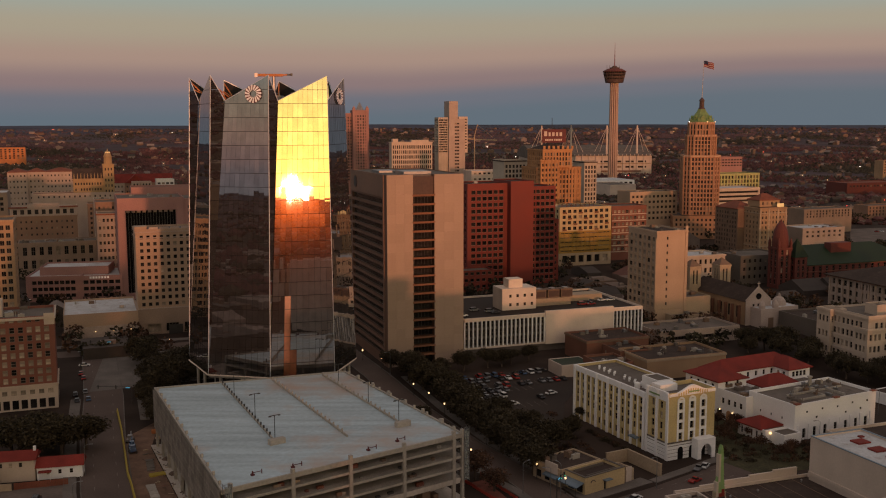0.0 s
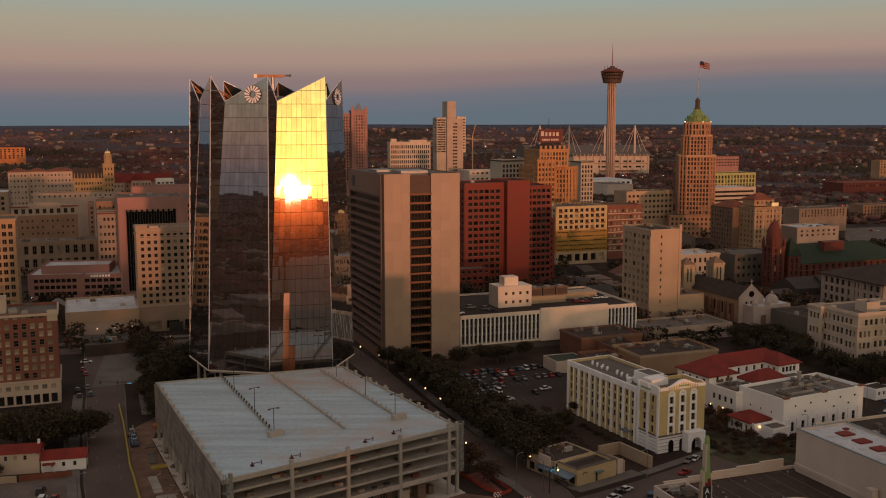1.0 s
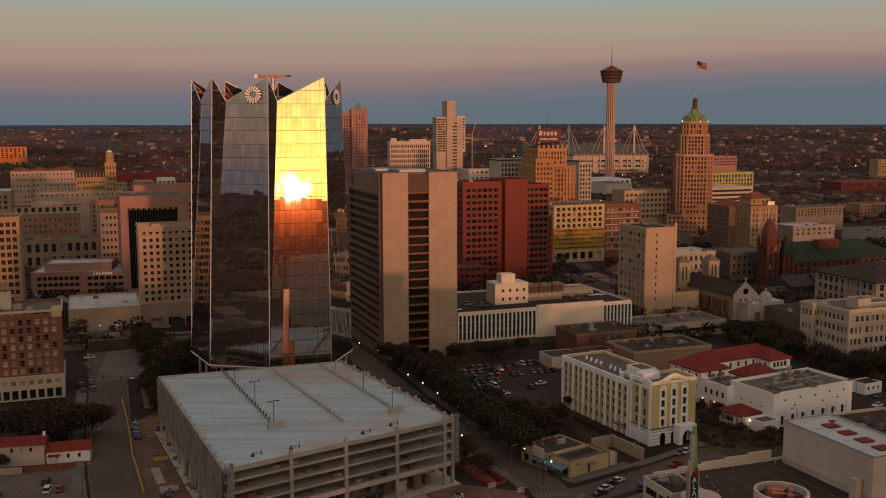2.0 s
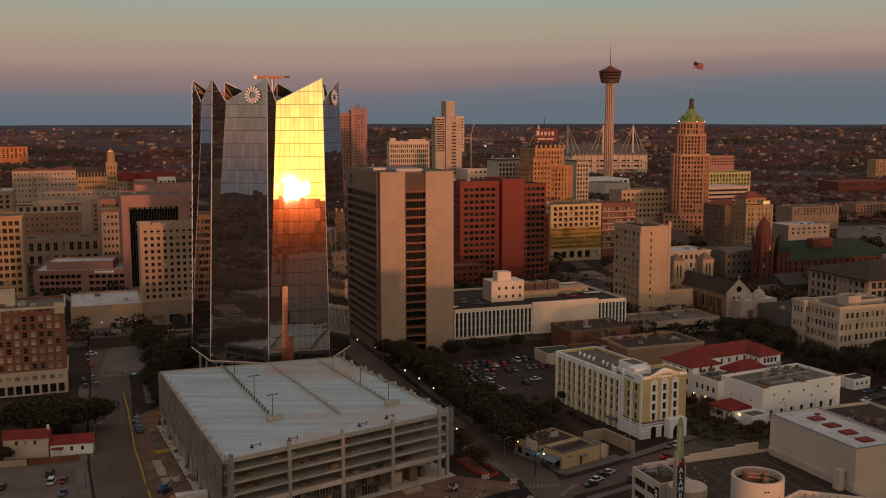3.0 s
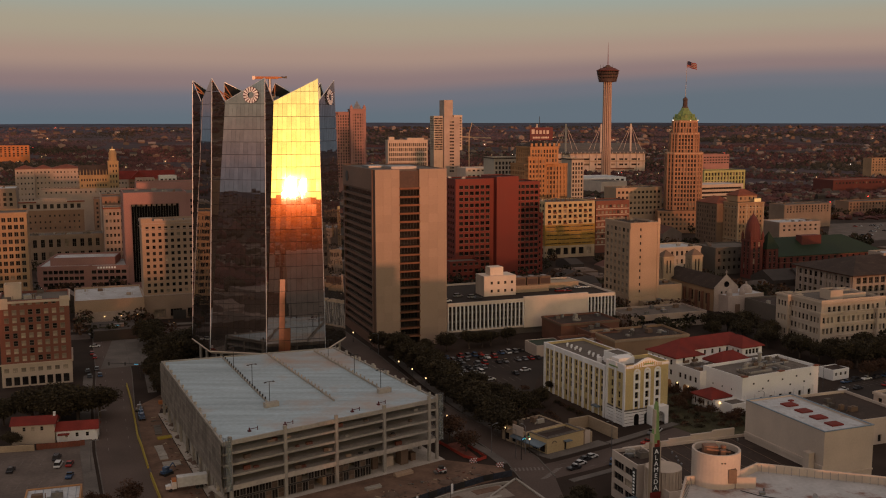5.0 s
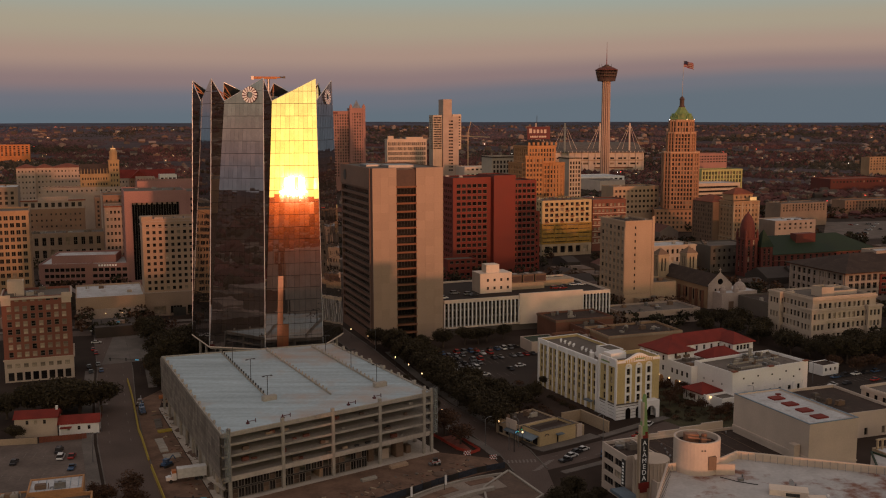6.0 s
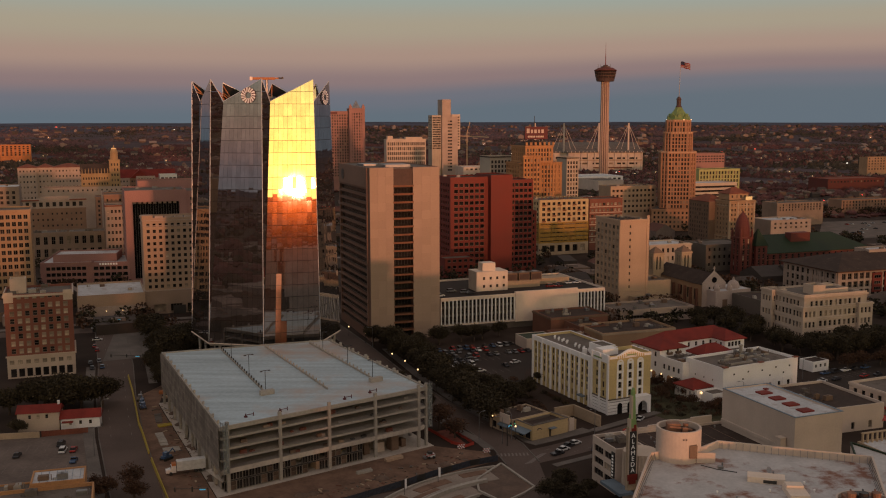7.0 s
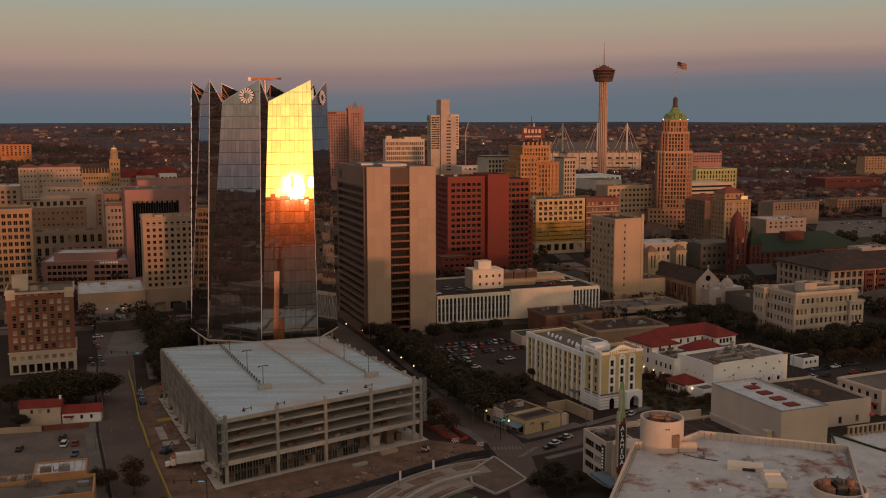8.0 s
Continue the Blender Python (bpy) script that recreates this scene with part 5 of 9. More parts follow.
def cathedral():
    ob = thing("cathedral", "pale stone cathedral with twin bell towers and dark nave roof", "cathedral", 150, 488, 0, GRID)
    w = dict(depth=0.5, style="plain", blind=0)
    block(ob, 0, 0, 15, 46, 0, 12, "tanbrick", "roofdark", left=win(6, 1, 2.0, 6.0, margin=3, base=1, head=1, **w), parapet=0.05)
    gable_roof(ob, 0, 0, 15, 46, 12, 6, "roofdark")
    f = Geo().prism([(0, -0.9), (15, -0.9), (15, -0.6), (0, -0.6)], 0, 12.8)
    part("gable_wall", f, "pinkwhite", ob)
    part("gable", Geo().face([(-0.2, -0.9, 12.8), (15.2, -0.9, 12.8), (7.5, -0.9, 19.6)]).face([(15.2, -0.4, 12.8), (-0.2, -0.4, 12.8), (7.5, -0.4, 19.6)]).face([(-0.2, -0.9, 12.8), (7.5, -0.9, 19.6), (7.5, -0.4, 19.6), (-0.2, -0.4, 12.8)]).face([(7.5, -0.9, 19.6), (15.2, -0.9, 12.8), (15.2, -0.4, 12.8), (7.5, -0.4, 19.6)]), "pinkwhite", ob)
    part("rose_window", Geo().lathe([(1.6, 0), (1.6, 0.15)], n=16), "pane", ob, m=pose(7.5, -0.9, 14.5, 90, 0, 0))
    block(ob, 15.1, -7, 27, 10, 0, 9.6, "pinkwhite", "roofwhite", parapet=0.2)
    block(ob, 3, -9, 15.0, -1, 0, 9.5, "pinkwhite", "roofwhite", parapet=0.2)
    part("dome", Geo().lathe([(3.4, 9.4), (3.4, 10.6), (3.0, 12.0), (2.0, 13.2), (0.7, 13.9), (0.5, 15), (0.1, 15.5)], 20, -1, 16), "pinkwhite", ob)
    for k in range(8):
        part("buttress", Geo().box(-1.2, 3 + k * 5.6, 0, -0.003, 4.2 + k * 5.6, 9.5), "redbrown", ob)
    for k in range(3):
        part("lancet", pane_mesh(1.2, 3.2, "plain"), None, ob, m=Matrix.Translation((4.5 + k * 3.0, -0.97, 9.2)))
    part("stone_cross", Geo().box(7.3, -0.75, 19.5, 7.7, -0.55, 22).box(6.7, -0.74, 20.8, 8.3, -0.56, 21.2), "pinkwhite", ob)
    for k in range(4):
        part("window", pane_mesh(0.9, 2.2, "plain"), None, ob, m=Matrix.Translation((17 + k * 3.2, -7.06, 5.5)))
    part("portal", Geo().box(7.4, -9.25, 0, 10.4, -9.004, 5.0), "brown", ob)
    part("scroll", Geo().lathe([(1.6, 9.4), (1.6, 11.2), (0.9, 12.6), (0.1, 13.4)], 5, -7, 10).lathe([(1.6, 9.4), (1.6, 11.2), (0.9, 12.6), (0.1, 13.4)], 13, -7, 10), "pinkwhite", ob)
    for x in (-5.5, 13.5):
        block(ob, x, 40, x + 7, 47, 0, 24.5, "sand", "roofgravel", front=win(2, 1, 0.9, 7.5, margin=1.4, base=14, head=1.5, **w), left=win(2, 1, 0.9, 7.5, margin=1.4, base=14, head=1.5, **w), cornice=0.3, parapet=0.1)
        part("spire_roof", Geo().lathe([(5.3, 24.5), (0.1, 28)], x + 3.5, 43.5, 4, phase=math.pi / 4), "brown", ob)


striped_block()
red_tower()
yellow_block()
sign_hotel()
slim_tower()
spire_tower()
plaza_hotel()
city_hall()
courthouse()
county_block()
cathedral()


# ---------- yellow hotel, Spanish-style block, shop ----------
def yellow_hotel():
    ob = thing("yellow_hotel", "yellow and white stucco hotel with curved gable front", "hotel", 68.0, 288.4, 0, 26)
    W, L, H = 17.6, 51.8, 20.8
    w = dict(depth=0.3, style="sash", blind=0.05)
    HB = 18.2
    block(ob, 0, 0, W, 11, 5.4, H, "yellow", "roofgravel", front=win(3, 4, 1.4, 2.2, margin=2.4, base=0.2, head=2.8, **w), left=win(2, 4, 1.2, 2.2, margin=1.5, base=0.0, head=2.6, **w), parapet=1.2)
    block(ob, 0, 11.05, W, L, 5.4, HB, "yellow", "roofgravel", left=win(12, 4, 1.15, 2.0, margin=1.0, base=0.0, head=1.6, **w), parapet=0.9)
    block(ob, 0, 0, W, 11, 0, 5.35, "white", "roofgravel", left=win(2, 1, 1.2, 2.2, margin=1.5, depth=0.4), parapet=0.05)
    block(ob, 0, 11.05, W, L, 0, 5.35, "yellow", "roofgravel", left=win(12, 1, 1.15, 2.2, margin=1.0, depth=0.4), parapet=0.05)
    for z in (1.0, 2.1, 3.2, 4.3):
        part("base_band", Geo().box(-0.25, -0.25, z - 0.92, W + 0.2, -0.003, z).box(-0.25, 0, z - 0.92, -0.003, 11, z), "white", ob)
        part("base_joint", Geo().box(-0.1, -0.1, z, W + 0.1, -0.003, z + 0.18).box(-0.1, 0, z, -0.003, 11, z + 0.18), "darkstone", ob)
    part("base_cap", Geo().box(-0.3, -0.3, 5.2, W + 0.25, -0.003, 5.6).box(-0.3, 0, 5.2, -0.003, 11, 5.6), "darkstone", ob)
    part("top_band", Geo().box(-0.2, 0, H - 2.6, -0.003, 11, H + 0.1).box(-0.2, 11.05, HB - 1.6, -0.003, L, HB + 0.1), "white", ob)
    part("coping", Geo().box(-0.2, 0.5, H + 0.104, 0.45, 11, H + 0.2).box(W - 0.45, 0.5, H + 0.004, W + 0.05, 11, H + 0.14).box(-0.2, 11.05, HB + 0.104, 0.45, L, HB + 0.2).box(W - 0.45, 11.05, HB + 0.004, W + 0.05, L, HB + 0.14).box(0.45, L - 0.45, HB + 0.004, W - 0.45, L, HB + 0.14), "white", ob)
    for k in range(7):
        y = 50.9 - 6.5 * k
        part("pilaster", Geo().box(-0.42, y - 0.55, 0, -0.003, y + 0.55, HB), "white", ob)
    for k in range(6):
        y = 50.9 - 6.5 * (k + 0.5)
        part("pilaster", Geo().box(-0.25, y - 0.2, 0, -0.003, y + 0.2, HB - 1.6), "white", ob)
    for y in (0.5, 5.5, 10.4):
        part("pilaster", Geo().box(-0.42, y - 0.5, 0, -0.003, y + 0.5, H), "white", ob)
    # white window surrounds and stepped gable on the street front
    cw = (W - 4.8) / 3
    for k in range(3):
        c = 2.4 + (k + 0.5) * cw
        for s in (-1, 1):
            part("surround", Geo().box(c + s * 1.05 - 0.32, -0.16, 5.4, c + s * 1.05 + 0.32, -0.003, H - 2.75), "white", ob)
        ring = Geo()
        for j in range(12):
            t0, t1 = math.pi * j / 12, math.pi * (j + 1) / 12
            pts = [(c + r * math.cos(t), H - 2.75 + r * math.sin(t)) for r, t in ((0.72, t0), (1.36, t0), (1.36, t1), (0.72, t1))]
            ring.face([(x, -0.18, z) for x, z in pts])
            ring.face([(pts[1][0], -0.18, pts[1][1]), (pts[1][0], 0, pts[1][1]), (pts[2][0], 0, pts[2][1]), (pts[2][0], -0.18, pts[2][1])])
        part("arch", ring, "white", ob)
        rh = (H - 5.4 - 3.0) / 4
        for r in range(4):
            z = 5.6 + (r + 0.5) * rh
            part("spandrel", Geo().box(c - 0.73, -0.14, z + 1.12, c + 0.73, -0.003, z + rh - 1.12), "white", ob)
        part("arched_opening", Geo().box(c - 1.0, -0.3, 0.05, c + 1.0, -0.256, 2.9).face([(c + 1.0 * math.cos(math.pi * j / 8), -0.3, 2.9 + math.sin(math.pi * j / 8)) for j in range(9)]), "pane", ob)
    gp = []
    for k in range(25):
        x = W * k / 24
        gp.append((x, H - 0.3 + 2.2 * math.exp(-((x - W / 2) / (W * 0.22)) ** 2)))
    gg = Geo()
    for (xa, za), (xb, zb_) in zip(gp, gp[1:]):
        gg.box(xa, -0.35, H - 1.0, xb, 0.45, min(za, zb_))
        gg.face([(xa, -0.35, min(za, zb_)), (xb, -0.35, min(za, zb_)), (xb, -0.35, zb_), (xa, -0.35, za)])
        gg.face([(xa, -0.35, za), (xb, -0.35, zb_), (xb, 0.45, zb_), (xa, 0.45, za)])
    part("gable", gg, "white", ob)
    for k in range(13):
        zt = H - 0.35 + 1.35 * math.exp(-((3.4 + k * 0.9 - W / 2) / 4) ** 2)
        part("frieze_tooth", Geo().box(3.1 + k * 0.9, -0.40, zt - 1.35, 3.62 + k * 0.9, -0.356, zt), "yellow", ob)
    part("lettering_bar", Geo().box(7, -0.5, H - 0.2, 11, -0.43, H + 0.2), "signgreen", ob)
    part("lettering_bar", Geo().box(-0.5, 4, H - 1.6, -0.46, 9, H - 1.1), "signgreen", ob)
    # entrance porch with an arch
    pc = Geo()
    for a in range(12):
        t0, t1 = math.pi * a / 12, math.pi * (a + 1) / 12
        x0, x1 = 12.2 - 2.0 * math.cos(t0), 12.2 - 2.0 * math.cos(t1)
        pc.box(x0, -3.2, 2.6 + 2.0 * min(math.sin(t0), math.sin(t1)), x1, -2.8, 6.2)
    pc.box(8.8, -3.2, 0, 10.2, -2.8, 6.2).box(14.2, -3.2, 0, 15.6, -2.8, 6.2).box(8.8, -2.8, 5.2, 15.6, -0.3, 6.2).box(8.8, -2.8, 0, 9.2, -0.3, 5.2).box(15.2, -2.8, 0, 15.6, -0.3, 5.2)
    part("porch", pc, "white", ob)
    part("awning", Geo().prism([(-2.2, 13.5), (-0.5, 13.5), (-0.5, 17), (-2.2, 17)], 3.2, 3.6), "bluemetal", ob)
    block(ob, 5, 12, 11, 20, HB - 0.9, HB + 3.2, "white", "roofgravel", parapet=0.2)
    part("roof_room", Geo().box(1.5, 6.2, H - 1.2, 8.0, 10.6, H + 0.9), "white", ob)
    for k in range(16):
        x, y = 6.0 + (k % 2) * 1.4 + random.uniform(-0.3, 0.3), 22 + k * 1.5 + (2.5 if k > 7 else 0)
        part("vent", Geo().lathe([(0.32, HB - 0.9), (0.3, HB - 0.3), (0.45, HB - 0.25), (0.4, HB + 0.05), (0.1, HB + 0.15)], x, y, 8), "white", ob)
    part("water_tank", Geo().lathe([(0.9, HB - 0.9), (0.9, HB + 0.9), (0.2, HB + 1.2)], 3.2, 20, 10), "white", ob)


def spanish_block():
    ob = thing("spanish_building", "white stucco Spanish-style block with red tiled roofs", "building", 112.4, 306.6, 0, 28)
    w = dict(depth=0.35, style="sash", blind=0.05)
    block(ob, 0, 0, 37.6, 20, 0, 12.0, "white", "roofgravel", front=win(7, 1, 1.5, 3.2, margin=2.0, base=0.3, head=8.0, **w), left=win(3, 1, 0.6, 0.8, margin=3, base=5, head=4, depth=0.2), clutter=9, parapet=1.0)
    for k in range(8):
        part("pier", Geo().box(1.2 + k * 4.8, -0.35, 0, 1.9 + k * 4.8, -0.003, 5.2), "white", ob)
    for x in (0.0, 17.6, 35.4):
        part("tile_scallop", Geo().prism([(x, -0.5), (x + 2.2, -0.5), (x + 2.2, 0.9), (x, 0.9)], 12.0, 12.35), "rooftile", ob)
    for k, (x, z) in enumerate(((5, 8.8), (12, 9.0), (19, 8.7), (26, 9.1), (33, 8.9), (9.5, 6.5), (23, 6.3), (30, 6.6))):
        part("wall_vent", Geo().box(x, -0.06, z, x + 0.7, -0.003, z + 0.6), "pane", ob)
    # flat roof: low curbs, ducts, pipes and a tall flue
    for x0, y0, x1, y1, h in ((6, 5, 19, 5.4, 0.7), (19, 5, 19.4, 15, 0.7), (8, 11, 34, 11.4, 0.6), (26, 3, 26.4, 11, 0.8)):
        part("roof_curb", Geo().box(x0, y0, 11.0, x1, y1, 11.0 + h), "concrete", ob)
    for k in range(16):
        x, y = random.uniform(5, 35), random.uniform(8, 18)
        d_ = Geo().box(x, y, 11.0, x + random.uniform(0.8, 2.6), y + random.uniform(0.6, 1.4), 11.0 + random.uniform(0.6, 1.5))
        part("duct", d_.beam((x + 0.4, y + 0.3, 11), (x + 0.4, y + 0.3, 12.6), 0.16, n=6), random.choice(("metal", "concrete", "roofgravel", "brown")), ob)
    part("flue", Geo().lathe([(0.65, 11), (0.65, 14.4), (0.9, 14.5), (0.9, 14.9)], 24, 16, 12), "concrete", ob)
    # lane wing: low terrace, hipped upper storey, arcade
    block(ob, -3, 18.2, 10, 31.4, 0, 10.4, "white", "roofgravel", left=win(4, 1, 1.3, 2.0, margin=1, base=5.2, head=2.4, **w), clutter=6, parapet=0.7)
    block(ob, -3, 31.5, 10, 48, 0, 12.6, "white", "roofgravel", left=win(4, 2, 1.4, 2.0, margin=1, base=4.6, head=0.3, **w), front=win(2, 1, 1.2, 1.6, margin=1.5, base=10.4, head=0.4, **w), right=win(3, 1, 1.2, 1.6, margin=2, base=10.2, head=0.5, **w), parapet=0.1)
    for x in (0.2, 4.6):
        part("balcony_rail", Geo().box(x, 30.4, 10.4, x + 2.4, 30.5, 11.4).box(x, 30.5, 10.4, x + 0.1, 31.4, 11.4).box(x + 2.3, 30.5, 10.4, x + 2.4, 31.4, 11.4), "brown", ob)
    for k in range(6):
        y = 20.5 + k * 4.4
        # every second arch is a lit one, its light put in as ochre
        part("arcade_arch", Geo().box(-3.12, y, 0, -3.003, y + 2.2, 2.6), "ochre" if k % 2 else "pane", ob)
        part("arcade_arch", Geo().lathe([(1.1, 0), (1.1, 0.12)], n=16), "ochre" if k % 2 else "pane", ob, m=pose(-3.003, y + 1.1, 2.6, 0, -90, 0))
    hip_roof(ob, -3, 31.5, 10, 48, 12.7, 3.2, "roofred", ridge_x=False, over=0.8)
    # back wing and its forward end
    block(ob, 10.1, 38, 40, 48, 0, 13.0, "white", "roofgravel", front=win(7, 1, 1.2, 1.8, margin=1.5, base=10.0, head=0.6, **w), parapet=0.1)
    hip_roof(ob, 4, 38, 40, 48, 13.3, 3.4, "roofred", over=0.8)
    block(ob, 29.5, 30.5, 40.0, 37.9, 0, 13.0, "white", "roofgravel", front=win(4, 1, 1.4, 1.9, margin=1.6, base=10.0, head=0.6, **w), left=win(2, 1, 1.2, 1.6, margin=1, base=10, head=0.6, **w), parapet=0.1)
    hip_roof(ob, 29.5, 30.5, 40.0, 44, 13.32, 3.2, "roofred", ridge_x=False, over=0.8)
    part("court_block", Geo().box(10.1, 20.1, 0, 37.6, 30.4, 9.4).box(10.1, 30.4, 0, 29.4, 37.9, 9.4), "white", ob)
    part("court_roof", Geo().box(10.4, 20.4, 9.404, 37.3, 30.2, 9.5), "roofgravel", ob)
    hip_roof(ob, 13, 24, 29, 35, 9.9, 3.4, "roofred", over=0.2)
    # low annex with its own tiled roof
    block(ob, -9.5, 3, -0.1, 15, 0, 4.2, "white", "roofgravel", left=win(5, 1, 1.0, 2.4, margin=0.6, base=0.3, head=0.6, depth=0.5), parapet=0.1)
    hip_roof(ob, -9.5, 5, -0.2, 15, 4.3, 2.6, "roofred", over=0.7)
    block(ob, -7.5, -3, 0.0, 2.9, 0, 4.0, "white", "roofgravel", parapet=0.3)
    part("wall_lamp", Geo().lathe([(0.25, 3.0), (0.25, 3.5)], -7.7, 2.6, 8), "lamp", ob)
    for k in range(3):
        part("wall_lamp", Geo().lathe([(0.2, 3.2), (0.2, 3.6)], -3.4, 24 + k * 6, 8), "lamp", ob)
    sh = thing("roadside_shed", "small white shed with dark flat roof", "shed", 160, 347, 0, 28)
    block(sh, 0, 0, 9, 7, 0, 4.2, "white", "roofdark", front=win(3, 1, 1.2, 1.3, margin=0.6, base=1.4, head=1.0, **w), parapet=0.2)


def corner_shop():
    ob = thing("corner_shop", "small ochre one-storey shop with dark flat roof and awning", "shop", 39.3, 260.4, 0, 36)
    w = dict(depth=0.3, style="plain", blind=0.1)
    block(ob, 0, 0, 15.2, 8.2, 0, 5.0, "yellow_pale", "roofdark", front=win(3, 1, 0.9, 2.4, margin=4.6, base=0.1, head=2.4, skip=lambda c, r: c != 1, **w), left=win(2, 1, 2.6, 2.4, margin=0.6, base=0.1, head=2.2, **w), parapet=0.8)
    part("coping", Geo().box(-0.15, -0.15, 5.004, 15.35, 0.5, 5.2).box(-0.15, 0.5, 5.004, 0.5, 8.2, 5.2).box(14.7, 0.5, 5.004, 15.35, 8.2, 5.2), "darkstone", ob)
    part("inner_curb", Geo().box(2.0, 1.6, 4.2, 13.4, 1.9, 4.9).box(2.0, 6.6, 4.2, 13.4, 6.9, 4.9), "darkstone", ob)
    block(ob, -1.5, 8.3, 14.2, 20, 0, 5.2, "sand", "roofdark", left=win(3, 1, 2.2, 2.3, margin=0.6, base=0.2, head=2.2, **w), clutter=4, parapet=0.4)
    part("gable_sign", Geo().box(-1.8, 9.5, 3.4, -1.52, 14.5, 6.4), "white_warm", ob, "pale painted sign board")
    for y0, y1 in ((0.4, 8.0), (8.6, 14.6)):
        part("awning", Geo().face([(-2.9, y0, 2.7), (-0.02, y0, 3.5), (-0.02, y1, 3.5), (-2.9, y1, 2.7)]).face([(-2.9, y1, 2.6), (-0.02, y1, 3.4), (-0.02, y0, 3.4), (-2.9, y0, 2.6)]).box(-2.92, y0, 2.35, -2.86, y1, 2.7), "bluemetal", ob)
    for y in (1.0, 4.5, 8.0, 11.5):
        part("awning_post", Geo().beam((-2.7, y, 0), (-2.7, y, 2.7), 0.06, n=5), "darkmetal", ob)
    part("awning", Geo().prism([(6.6, -1.5), (9.2, -1.5), (9.2, -0.02), (6.6, -0.02)], 3.0, 3.25), "bluemetal", ob)
    lip = Geo()
    for j in range(8):
        t0, t1 = math.pi * j / 8, math.pi * (j + 1) / 8
        lip.beam((2.9 + 0.8 * math.cos(t0), -0.06, 3.2 + 0.55 * math.sin(t0)), (2.9 + 0.8 * math.cos(t1), -0.06, 3.2 + 0.55 * math.sin(t1)), 0.14, n=5)
    part("wall_motif", lip, "darkstone", ob)
    block(ob, 15.3, 0.6, 19.6, 7, 0, 3.6, "sand", "roofgravel", clutter=0)
    part("side_board", Geo().box(16.2, 0.3, 0, 18.4, 0.55, 4.4), "white_warm", ob)
    wall = thing("yard_wall", "weathered stone yard wall", "wall", 55.8, 288.4, 0, 0)
    for ax_, ay_, bx_, by_ in ((48.8, 284.4, 55.6, 288.2), (55.8, 288.4, 63.2, 275.0)):
        d = Vector((bx_ - ax_, by_ - ay_))
        part("masonry", Geo().box(0, -0.25, 0, d.length, 0.25, 3.7).box(-0.05, -0.32, 3.7, d.length + 0.05, 0.32, 3.9), "sand", wall, m=pose(ax_ - 55.8, ay_ - 288.4, 0, 0, 0, math.degrees(math.atan2(d.y, d.x))))


yellow_hotel()
spanish_block()
corner_shop()


